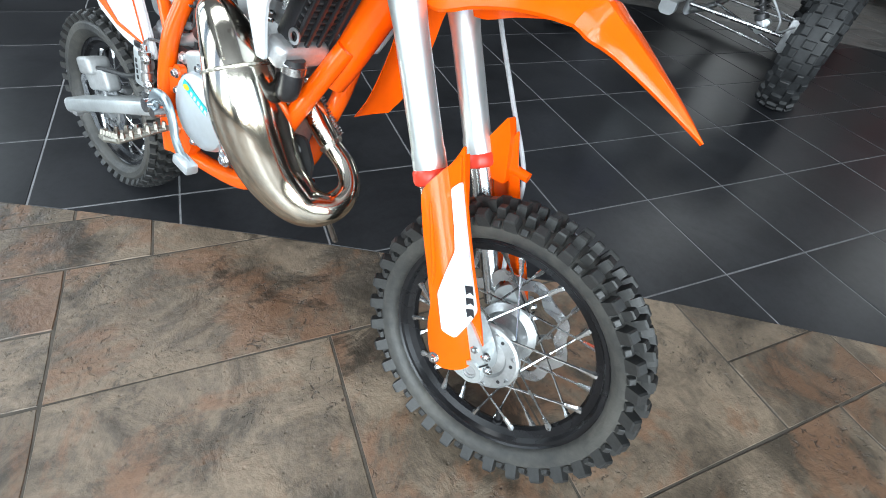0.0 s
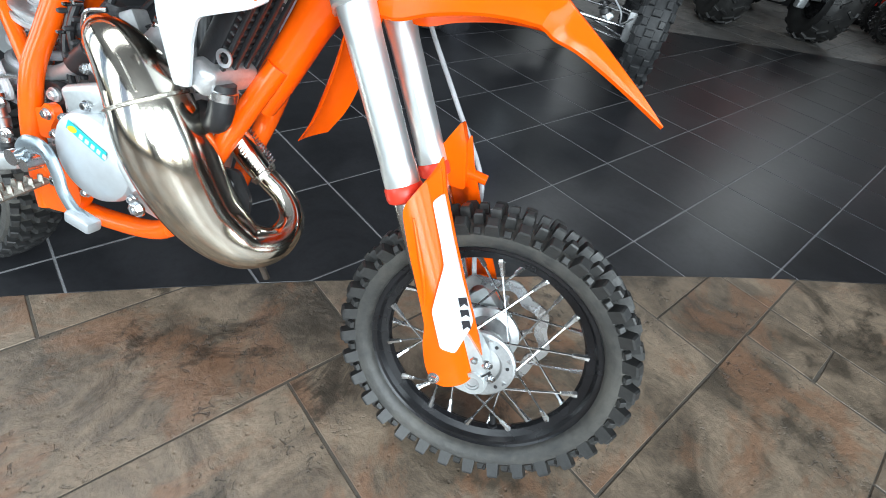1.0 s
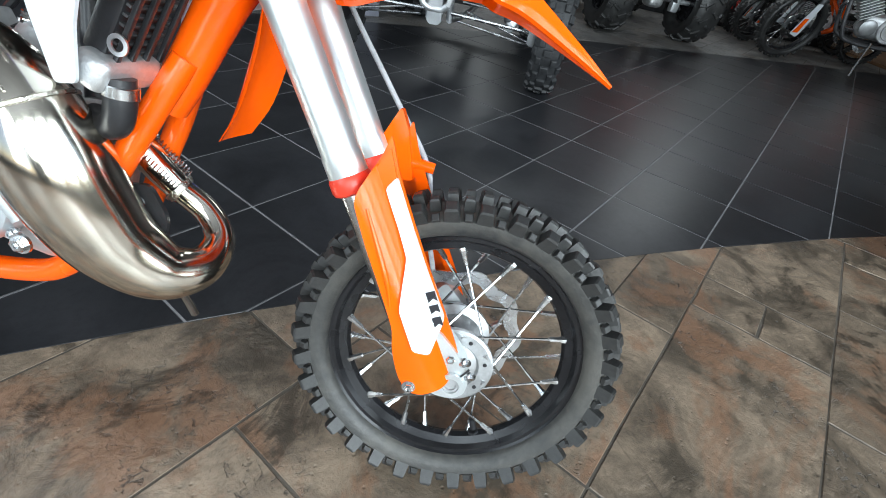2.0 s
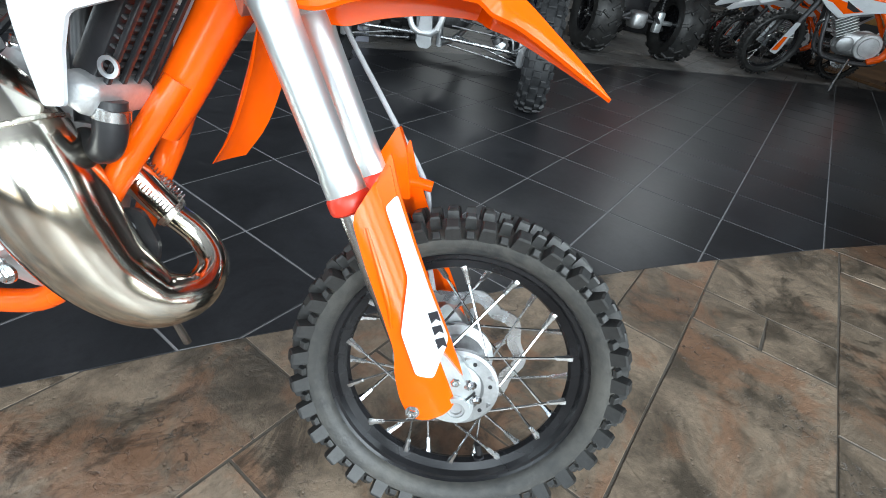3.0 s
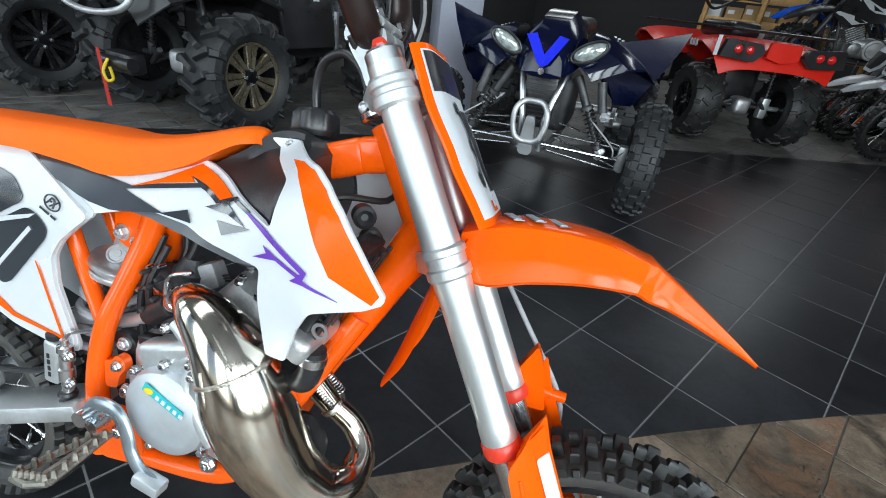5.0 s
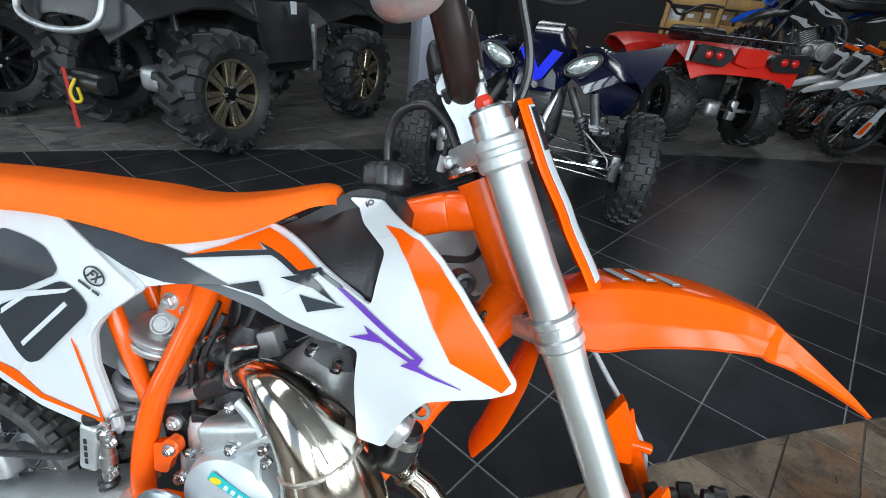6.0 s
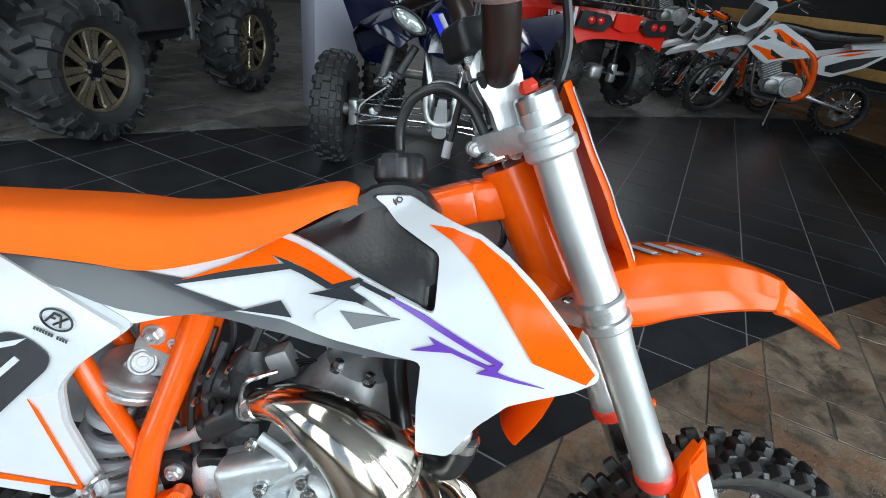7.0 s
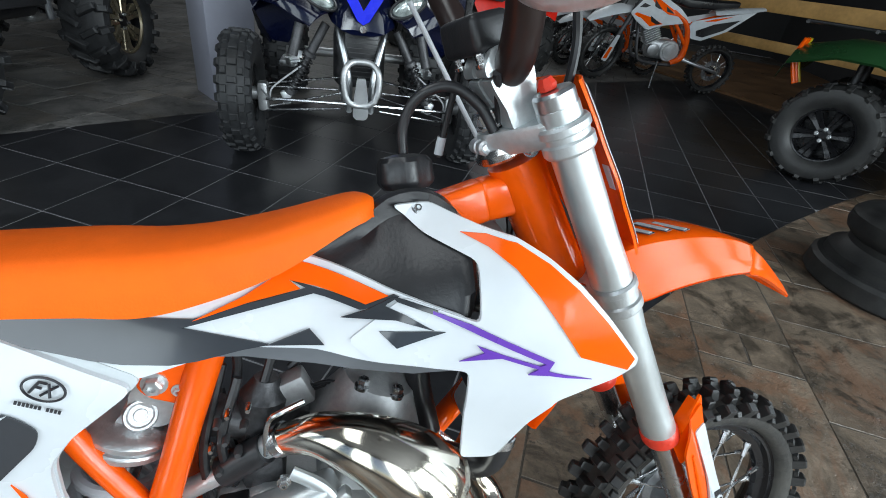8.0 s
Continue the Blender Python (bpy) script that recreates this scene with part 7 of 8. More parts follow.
def black_extras(q):
    r = 0.32
    bm = bmesh.new()
    block(bm, Matrix.Translation((0.36, 0, r + 0.02)), (0.10, 0.22, 0.11), 0.02)
    sweep(bm, [(0.40, -0.13, r + 0.02), (0.40, 0.13, r + 0.02)], 0.035, 14, 1)
    w = part("winch", bm, DARK_PLASTIC, q, "black winch")
    bm = bmesh.new()
    sweep(bm, [(0.44, -0.02, r + 0.04), (0.47, -0.03, r - 0.02), (0.465, -0.02, r - 0.07), (0.445, 0.0, r - 0.06), (0.45, 0.0, r)], 0.008, 8)
    part("hook", bm, YELLOW, w, "yellow winch hook")
    bm = bmesh.new()
    sheet(bm, [(-0.014, -0.20), (-0.012, 0.06), (0.012, 0.06), (0.018, -0.20)], lambda a, b: -0.002, 0.004, 0.05)
    bmesh.ops.transform(bm, matrix=Matrix.Translation((0.46, -0.06, r + 0.02)) @ Matrix.Rotation(radians(80), 4, "Z") @ Matrix.Diagonal((1.6, 1, 1.15, 1)), verts=bm.verts)
    part("pull_strap", bm, STRAP, w, "red webbing pull strap")
    bm = bmesh.new()
    sweep(bm, [(0.40, -0.30, r + 0.48), (0.47, -0.28, r + 0.32), (0.49, 0, r + 0.27), (0.47, 0.28, r + 0.32), (0.40, 0.30, r + 0.48)], 0.016, 12)
    part("brush_guard", bm, CAST, q, "grey brush guard")
    bm = bmesh.new()
    block(bm, Matrix.Translation((-0.55, 0.47, r + 0.30)) @ Matrix.Rotation(radians(8), 4, "X"), (0.46, 0.03, 0.34), 0.012)
    part("side_panel", bm, DARK_PLASTIC, q)
    bm = bmesh.new()
    block(bm, Matrix.Translation((-0.60, 0.50, r + 0.44)), (0.05, 0.004, 0.07), 0)
    part("sticker", bm, WHITE, q, "white warning sticker")
    bm = bmesh.new()
    block(bm, Matrix.Translation((-0.84, 0.46, r + 0.20)), (0.03, 0.03, 0.30), 0.008)
    part("fender_stay", bm, ALU, q)


utility_quad("black_utility_quad", "black utility quad with mud tyres and bronze alloy wheels", flat_pose(0.545, 2.33, 0, 198.4) @ Matrix.Translation((0, -0.475, 0)), DARK_PLASTIC, 0.325, 0.13, 0.185, "mud", BRONZE, 7, RUBBER_OLD, 0.95, 1.33, black_extras)
utility_quad("black_utility_quad", "second black utility quad with mud tyres, parked behind", flat_pose(-0.22, 3.62, 0, 198.4) @ Matrix.Translation((0, -0.40, 0)), DARK_PLASTIC, 0.325, 0.13, 0.185, "mud", RIM_BLACK, 7, RUBBER_OLD, 0.80, 1.2, lambda q: None)


def green_extras(q):
    for k, (y, mt_) in enumerate(((0.30, ORANGE), (0.22, ORANGE), (0.16, YELLOW))):
        bm = bmesh.new()
        sweep(bm, [(0.30, y, 0.52), (0.36, y + 0.01, 0.66), (0.34, y + 0.03, 0.78)], 0.012, 8)
        part("strap", bm, mt_, q, "bright tie-down strap")


utility_quad("green_utility_quad", "dark green utility quad with black cast wheels", flat_pose(2.706, -1.638, 0, 60) @ Matrix.Translation((0, -0.38, 0)), PAINT_GREEN, 0.298, 0.125, 0.158, "trail", RIM_BLACK, 6, RUBBER, 0.76, 1.25, green_extras)


# small white and orange dirt bikes in a row
def pit_bike(name="small_dirt_bike", label="small white and orange dirt bike parked in a row", plastic=WHITE, flash=ORANGE, rails=ORANGE_PAINT, group="row of small dirt bikes"):
    b = thing(name, label, "motorcycle", group=group)
    # the front end is turned to the left about the fork's line
    head = Vector((0.36, 0, 0.78))
    turn = Matrix.Translation(head) @ Matrix.Rotation(radians(24), 4, Vector((-0.19, 0, 0.53))) @ Matrix.Translation(-head)

    def turned(ob):
        ob.matrix_basis = turn @ ob.matrix_basis
        return ob

    for x, r in ((0.55, 0.25), (-0.55, 0.22)):
        w = holder("wheel", b, Matrix.Translation((x, 0, r)))
        if x > 0:
            turned(w)
        part("tyre", knobby(bmesh.new(), r, r * 0.76, 0.046, 0.012), RUBBER, w)
        knobs(w, r, r * 0.76, 0.046, 0.012, [(0, 0.034, 0.018, 0, 0.015, 0), (-0.032, 0.018, 0.018, 0.5, 0.015, 0.5), (0.032, 0.018, 0.018, 0.5, 0.015, -0.5)], 26, RUBBER)
        bm = bmesh.new()
        lathe(bm, [(r * 0.76, -0.022), (r * 0.79, -0.026), (r * 0.76, -0.018), (r * 0.70, 0), (r * 0.76, 0.018), (r * 0.79, 0.026), (r * 0.76, 0.022), (r * 0.73, 0)], Matrix.Rotation(radians(90), 4, "X"), 40, True)
        part("rim", bm, RIM_BLACK, w)
        bm = bmesh.new()
        for k in range(20):
            ang = 2 * math.pi * k / 20
            sweep(bm, [(0.03 * math.cos(ang + 0.5), 0.028 * (-1) ** k, 0.03 * math.sin(ang + 0.5)), (r * 0.71 * math.cos(ang), 0, r * 0.71 * math.sin(ang))], 0.0020, 5, 1)
        part("spokes", bm, STEEL, w)
        bm = bmesh.new()
        lathe(bm, [(0.008, -0.045), (0.034, -0.040), (0.036, -0.026), (0.020, -0.018), (0.020, 0.018), (0.036, 0.026), (0.034, 0.040), (0.008, 0.045)], Matrix.Rotation(radians(90), 4, "X"), 20)
        part("hub", bm, RIM_BLACK, w)
        bm = bmesh.new()
        lathe(bm, [(0.052, 0.034), (0.092, 0.034), (0.092, 0.038), (0.052, 0.038)], Matrix.Rotation(radians(-90), 4, "X"), 32, True)
        part("brake_disc", bm, STEEL, w)
    for side in (-1, 1):
        turned(tube("fork_leg", [(0.55, 0.082 * side, 0.25), (0.45, 0.082 * side, 0.53)], 0.020, ENGINE_DARK, b, "", 12, 1))
        turned(tube("fork_tube", [(0.45, 0.082 * side, 0.53), (0.345, 0.082 * side, 0.82)], 0.024, ENGINE_DARK, b, "dark fork tube", 12, 1))
        bm = bmesh.new()
        sheet(bm, rounded([(0.600, 0.22), (0.520, 0.44), (0.480, 0.44), (0.520, 0.24), (0.540, 0.20)], 0.012), lambda x, z: side * 0.108, 0.006, 0.06)
        gd = turned(part("fork_guard", bm, plastic, b))
        bm = bmesh.new()
        sheet(bm, [(0.590, 0.235), (0.555, 0.335), (0.525, 0.335), (0.548, 0.235)], lambda x, z: side * 0.113, 0.003, 0.06)
        part("flash", bm, flash, gd)
        tube("frame_rail", [(0.34, 0.03 * side, 0.68), (0.29, 0.06 * side, 0.50), (0.24, 0.085 * side, 0.30), (0.16, 0.09 * side, 0.235), (-0.12, 0.09 * side, 0.235), (-0.18, 0.09 * side, 0.30)], 0.015, ENGINE_DARK, b, "dark cradle tube", 10)
        bm = bmesh.new()
        sweep(bm, [(-0.10, 0.092 * side, 0.25), (-0.18, 0.094 * side, 0.31), (-0.175, 0.092 * side, 0.46), (-0.10, 0.080 * side, 0.60), (0.10, 0.05 * side, 0.68), (0.33, 0.03 * side, 0.73)], [0.022, 0.028, 0.024, 0.021, 0.021, 0.021], 12)
        part("frame_spar", bm, rails, b, "painted frame spar")
        tube("subframe", [(-0.15, 0.082 * side, 0.54), (-0.34, 0.075 * side, 0.62), (-0.56, 0.06 * side, 0.71)], 0.011, rails, b, "", 10)
        tube("frame_brace", [(0.06, 0.055 * side, 0.66), (-0.07, 0.080 * side, 0.53), (-0.17, 0.092 * side, 0.42)], 0.015, rails, b, "", 10)
        bm = bmesh.new()
        m = along((-0.15, 0.07 * side, 0.30), (-0.59, 0.075 * side, 0.215))
        block(bm, m @ Matrix.Translation((0, 0, 0.22)), (0.062, 0.024, 0.45), 0.006)
        part("swingarm", bm, ALU, b)
        skin = lambda x, z: side * (0.088 + 0.16 * max(0, x - 0.05) - 0.25 * max(0, z - 0.66))
        sh = part("shroud", sheet(bmesh.new(), rounded([(-0.16, 0.60), (-0.02, 0.70), (0.22, 0.80), (0.31, 0.77), (0.44, 0.62), (0.36, 0.56), (0.24, 0.50), (0.10, 0.545)], 0.02), skin, 0.006, 0.05), plastic, b, "white radiator shroud with orange and dark graphics")
        for colour, out, lift in ((flash, [(-0.08, 0.630), (0.04, 0.690), (0.22, 0.765), (0.28, 0.745), (0.20, 0.690), (0.08, 0.640)], 0.003),
                                  (flash, [(0.10, 0.560), (0.22, 0.600), (0.38, 0.628), (0.40, 0.612), (0.30, 0.570), (0.24, 0.525)], 0.003),
                                  (plastic, [(0.00, 0.685), (0.22, 0.785), (0.30, 0.762), (0.22, 0.755), (0.04, 0.680)], 0.004),
                                  (plastic, [(0.05, 0.600), (0.28, 0.660), (0.42, 0.632), (0.43, 0.618), (0.27, 0.642), (0.10, 0.595)], 0.004),
                                  (plastic, [(0.24, 0.508), (0.36, 0.565), (0.42, 0.605), (0.33, 0.590), (0.22, 0.530)], 0.004),
                                  (DARK_PLASTIC, [(0.02, 0.650), (0.12, 0.700), (0.10, 0.660)], 0.005),
                                  (DARK_PLASTIC, [(0.15, 0.670), (0.24, 0.740), (0.23, 0.690), (0.19, 0.675)], 0.005),
                                  (DARK_PLASTIC, [(0.12, 0.560), (0.24, 0.615), (0.22, 0.570), (0.16, 0.550)], 0.005),
                                  (DARK_PLASTIC, [(0.27, 0.690), (0.33, 0.705), (0.37, 0.670), (0.31, 0.672)], 0.005)):
            part("graphic", sheet(bmesh.new(), out, lambda x, z: skin(x, z) + side * lift, 0.003, 0.06), colour, sh)
        sc = part("side_cover", sheet(bmesh.new(), rounded([(-0.70, 0.755), (-0.40, 0.68), (-0.16, 0.615), (-0.14, 0.54), (-0.20, 0.475), (-0.30, 0.470), (-0.50, 0.57)], 0.02), lambda x, z: side * 0.098, 0.006, 0.08), plastic, b, "white side number panel")
        part("number_field", sheet(bmesh.new(), [(-0.58, 0.675), (-0.36, 0.615), (-0.22, 0.545), (-0.235, 0.505), (-0.30, 0.500), (-0.46, 0.575)], lambda x, z: side * 0.103, 0.003, 0.08), DARK_PLASTIC, sc, "black number field")
        part("flash", sheet(bmesh.new(), [(-0.50, 0.695), (-0.34, 0.655), (-0.26, 0.625), (-0.36, 0.640)], lambda x, z: side * 0.103, 0.003, 0.08), flash, sc)
    # engine: case, round covers, finned barrel
    bm = bmesh.new()
    block(bm, Matrix.Translation((0.00, 0, 0.345)), (0.27, 0.13, 0.17), 0.045, 3)
    eng = part("engine", bm, CAST, b, "silver engine")
    for side in (-1, 1):
        bm = bmesh.new()
        lathe(bm, [(0.090, -0.015), (0.090, 0.006), (0.084, 0.013), (0.066, 0.014), (0.062, 0.022), (0.030, 0.024), (0.004, 0.024)], along((-0.06, 0.07 * side, 0.345), (-0.06, 0.2 * side, 0.345)), 32)
        part("clutch_cover", bm, CAST, eng)
        bm = bmesh.new()
        lathe(bm, [(0.055, -0.015), (0.055, 0.006), (0.045, 0.012), (0.004, 0.012)], along((0.085, 0.062 * side, 0.335), (0.085, 0.2 * side, 0.335)), 24)
        part("side_case", bm, HUB_GREY, eng)
    up = along((0.09, 0, 0.38), (0.20, 0, 0.56))
    bm = bmesh.new()
    block(bm, up @ Matrix.Translation((0, 0, 0.09)), (0.085, 0.085, 0.20), 0.01)
    barrel = part("cylinder", bm, ENGINE_DARK, eng, "dark cylinder barrel")
    for k in range(7):
        bm = bmesh.new()
        block(bm, up @ Matrix.Translation((0, 0, 0.035 + 0.020 * k)), (0.145, 0.140, 0.007), 0.003)
        part("fin", bm, CAST, barrel)
    bm = bmesh.new()
    block(bm, up @ Matrix.Translation((0, 0, 0.185)), (0.12, 0.115, 0.045), 0.014, 3)
    part("cylinder_head", bm, CAST, eng)
    tube("exhaust", [(0.22, -0.03, 0.50), (0.28, -0.06, 0.42), (0.18, -0.11, 0.29), (-0.05, -0.12, 0.32), (-0.30, -0.125, 0.52), (-0.52, -0.125, 0.60)], [0.014, 0.014, 0.014, 0.016, 0.032, 0.032], STEEL, b, "", 12)
    tube("shock_spring", [(-0.20, 0.0, 0.34), (-0.12, 0.0, 0.58)], 0.030, STEEL, b, "", 14, 1)
    bm = bmesh.new()
    arch_loft(bm, [(0.34, 0.655, 0.075, 0.030, 0, 1), (0.48, 0.665, 0.095, 0.035, 0.1, 1), (0.62, 0.635, 0.090, 0.030, 0.3, 1), (0.74, 0.585, 0.065, 0.020, 0.45, 1), (0.82, 0.535, 0.030, 0.010, 0.5, 1)], 0.004)
    fen = turned(part("front_fender", bm, plastic, b, "white front fender"))
    bm = bmesh.new()
    arch_loft(bm, [(-0.36, 0.715, 0.07, 0.03, 0, 1), (-0.58, 0.755, 0.085, 0.03, 0, 1), (-0.80, 0.790, 0.06, 0.015, 0, 1)], 0.004)
    part("rear_fender", bm, plastic, b)
    bm = bmesh.new()
    rings = []
    for x, z, w, h in ((0.20, 0.785, 0.035, 0.020), (0.10, 0.770, 0.055, 0.035), (-0.10, 0.745, 0.070, 0.045), (-0.34, 0.755, 0.075, 0.040), (-0.54, 0.785, 0.060, 0.022)):
        rings.append([bm.verts.new((x, w * math.copysign(abs(math.cos(q)) ** 0.6, math.cos(q)), z + h * math.copysign(abs(math.sin(q)) ** 0.6, math.sin(q)))) for q in (2 * math.pi * k / 16 for k in range(16))])
    for p, q in zip(rings, rings[1:]):
        for k in range(16):
            bm.faces.new((p[k], p[(k + 1) % 16], q[(k + 1) % 16], q[k]))
    bm.faces.new(rings[0])
    bm.faces.new(rings[-1])
    part("seat", bm, DARK_PLASTIC, b, "black seat")
    at = Matrix.Translation((0.455, 0, 0.835)) @ Matrix.Rotation(radians(-22), 4, "Y") @ Matrix.Rotation(radians(90), 4, "Z")
    bm = bmesh.new()
    sheet(bm, rounded([(-0.055, -0.13), (-0.105, -0.05), (-0.125, 0.10), (-0.085, 0.14), (-0.05, 0.115), (0.05, 0.115), (0.085, 0.14), (0.125, 0.10), (0.105, -0.05), (0.055, -0.13)], 0.015), lambda x, z: -0.006 + 2.2 * x * x, 0.008, 0.04)
    bmesh.ops.transform(bm, matrix=at, verts=bm.verts)
    pl = turned(part("number_plate", bm, plastic, b, "white front number plate"))
    bm = bmesh.new()
    sheet(bm, rounded([(-0.045, -0.10), (-0.080, -0.04), (-0.090, 0.075), (0.090, 0.075), (0.080, -0.04), (0.045, -0.10)], 0.012), lambda x, z: -0.0165 + 2.2 * x * x, 0.003, 0.04)
    bmesh.ops.transform(bm, matrix=at, verts=bm.verts)
    part("number_field", bm, DARK_PLASTIC, pl, "black number field")
    turned(tube("handlebar", [(0.24, 0.36, 0.985), (0.28, 0.18, 0.985), (0.33, 0.07, 0.90), (0.33, -0.07, 0.90), (0.28, -0.18, 0.985), (0.24, -0.36, 0.985)], 0.011, ENGINE_DARK, b, "black handlebar", 10))
    bm = bmesh.new()
    block(bm, Matrix.Translation((0.305, 0, 0.985)) @ Matrix.Rotation(radians(-20), 4, "Y"), (0.045, 0.22, 0.050), 0.012, 3)
    pad = turned(part("bar_pad", bm, flash, b, "orange crossbar pad"))
    for side in (-1, 1):
        turned(tube("grip", [(0.262, 0.26 * side, 0.985), (0.238, 0.375 * side, 0.985)], 0.017, DARK_PLASTIC, b, "black rubber grip", 12, 1))
        turned(tube("lever", [(0.285, 0.20 * side, 0.975), (0.330, 0.25 * side, 0.965), (0.325, 0.35 * side, 0.950)], 0.007, STEEL, b, "", 8))
    tube("side_stand", [(0.02, 0.10, 0.25), (0.05, 0.17, 0.10), (0.06, 0.205, 0.030)], 0.008, STEEL, b, "", 8)
    return b


first = pit_bike()
lean = Matrix.Rotation(radians(-4), 4, "X")
first.matrix_basis = flat_pose(5.19, -0.85, 0, 108) @ lean @ Matrix.Scale(1.15, 4)
for x, y, a in ((5.78, -0.36, 110), (6.18, -0.17, 110)):
    copy_thing(first, flat_pose(x, y, 0, a) @ lean @ Matrix.Scale(0.80, 4))

# square column
bm = bmesh.new()
block(bm, Matrix.Translation((1.87, 1.99, RH / 2)) @ Matrix.Rotation(radians(-30), 4, "Z"), (0.28, 0.28, RH), 0.006)
tagged(part("column", bm, COLUMN), "lavender-grey painted square column", "column", kind="structure")

# black rubber base at the aisle's edge
rb = thing("rubber_base", "stepped round black rubber base", "base", Matrix.Translation((1.31, -1.50, 0)))
for name, prof in (("foot_ring", [(0.01, 0.0), (0.285, 0.0), (0.295, 0.012), (0.292, 0.075), (0.278, 0.090), (0.262, 0.092), (0.01, 0.092)]),
                   ("neck", [(0.01, 0.0915), (0.258, 0.0915), (0.255, 0.125), (0.225, 0.140), (0.205, 0.165), (0.205, 0.192), (0.01, 0.192)]),
                   ("cap", [(0.01, 0.1925), (0.212, 0.1925), (0.232, 0.212), (0.240, 0.235), (0.238, 0.275), (0.215, 0.300), (0.150, 0.318), (0.01, 0.322)])):
    part(name, lathe(bmesh.new(), prof, None, 56), RUBBER, rb)

# timber barrier behind the bikes
def plank(name, a, b, w, h):
    a, b = Vector(a), Vector(b)
    bm = bmesh.new()
    block(bm, along(a, b) @ Matrix.Translation((0, 0, (b - a).length / 2)), (w, h, (b - a).length), 0.006)
    return bm


barrier = thing("timber_barrier", "pine rail barrier beside the parked quads and bikes", "barrier", Matrix())
LA, LB = Vector((7.6, -0.08, 0)), Vector((4.1, -3.14, 0))
for z, h in ((0.575, 0.10), (0.945, 0.14)):
    part("rail", plank("rail", LA + Vector((0, 0, z)), LB + Vector((0, 0, z)), 0.05, h), WOOD, barrier)
for t in (0.02, 0.97):
    p = LA.lerp(LB, t) + Vector((0.055, -0.06, 0))
    part("post", plank("post", p + Vector((0, 0, 0.03)), p + Vector((0, 0, 1.0)), 0.09, 0.09), WOOD, barrier)
# added slab beyond the barrier; its brown paints in the warm light on the floor
bm = bmesh.new()
v = [bm.verts.new((x, y, 0.03)) for x, y in ((7.6, -0.02), (4.1, -3.08), (4.3, -4.05), (10.0, -4.05), (10.0, -0.02))]
f = bm.faces.new(v)
low = [bm.verts.new((q.co.x, q.co.y, 0.002)) for q in v]
for i in range(5):
    bm.faces.new((v[i], v[(i + 1) % 5], low[(i + 1) % 5], low[i]))
tagged(part("platform", bm, mat("warm_lit_floor_brown", (0.20, 0.11, 0.055), 0.35, vary=0.25, scale=2.5, bump=0.1, bump_scale=40)), "low brown slab standing in for warmly lit floor", "platform", kind="structure")


# larger dirt bikes farther back
for name, label, plastic, flash, x, y in (("black_dirt_bike", "black dirt bike parked behind the row", DARK_PLASTIC, WHITE, 7.05, 0.50), ("blue_dirt_bike", "bright blue dirt bike parked behind the row", mat("blue_plastic", (0.01, 0.09, 0.55), 0.2, vary=0.05), WHITE, 7.45, 0.72)):
    far = pit_bike(name, label, plastic, flash, ENGINE_DARK, "")
    far.matrix_basis = flat_pose(x, y, 0.40, 121) @ lean @ Matrix.Scale(1.25, 4)

# timber rack with cardboard boxes at the back
RA, RB = Vector((8.0, 2.75, 0)), Vector((8.55, 0.55, 0))
rack = thing("timber_rack", "open pine rack of long boards holding cardboard boxes", "rack", Matrix())
for z, h in ((0.72, 0.14), (0.98, 0.12), (1.34, 0.14)):
    part("board", plank("board", RA + Vector((0, 0, z)), RB + Vector((0, 0, z)), 0.30, 0.04), WOOD, rack)
    part("front_board", plank("front_board", RA + Vector((-0.16, -0.04, z - h / 2 + 0.02)), RB + Vector((-0.16, -0.04, z - h / 2 + 0.02)), 0.03, h), WOOD, rack)
for t in (0.02, 0.35, 0.68, 0.98):
    p = RA.lerp(RB, t)
    part("post", plank("post", p + Vector((-0.19, -0.05, 0)), p + Vector((-0.19, -0.05, 1.7)), 0.06, 0.06), WOOD, rack)
rnd = random.Random(3)
for i in range(9):
    p = RA.lerp(RB, 0.08 + 0.105 * i)
    w, d, hh = rnd.uniform(0.16, 0.24), rnd.uniform(0.20, 0.26), rnd.uniform(0.12, 0.24)
    for z in (0.74, 1.0):
        bm = bmesh.new()
        hz = hh if z > 0.9 else min(hh, 0.18)
        block(bm, Matrix.Translation((p.x + 0.02, p.y, z + hz / 2)) @ Matrix.Rotation(rnd.uniform(-0.2, 0.2) + 0.24, 4, "Z"), (d, w, hz), 0.004)
        light = rnd.random() < 0.25
        cb = tagged(part("cardboard_box", bm, WHITE if light else CARDBOARD), "closed white carton on the pine rack" if light else "closed brown cardboard box on the pine rack", "box", "boxes on the rack")
        bm = bmesh.new()
        block(bm, Matrix.Translation((p.x + 0.02 - d / 2 - 0.012, p.y, z + hz * 0.55)) @ Matrix.Rotation(0.24, 4, "Z"), (0.004, w * 0.4, hz * 0.35), 0)
        part("paper_label", bm, WHITE, cb)
# low display plinth under the larger dirt bikes: dark sides, a grey stone top, red sign panel on its front
PM = Matrix.Translation((6.90, 0.60, 0)) @ Matrix.Rotation(radians(19.8), 4, "Z")
plinth = thing("display_plinth", "low dark display plinth with a grey stone top and red sign", "plinth", PM, kind="structure")
bm = bmesh.new()
block(bm, Matrix.Translation((0, 0, 0.185)), (1.10, 2.20, 0.370), 0.01)
part("body", bm, DARK_PLASTIC, plinth)
bm = bmesh.new()
block(bm, Matrix.Translation((0, 0, 0.3855)), (1.18, 2.28, 0.029), 0.006)
part("top_slab", bm, TILE_GREY, plinth, "grey stone slab")
bm = bmesh.new()
block(bm, Matrix.Translation((-0.554, 0.13, 0.245)), (0.008, 0.42, 0.16), 0.003)
sign = part("sign", bm, DARK_PLASTIC, plinth, "black sign with red bars")
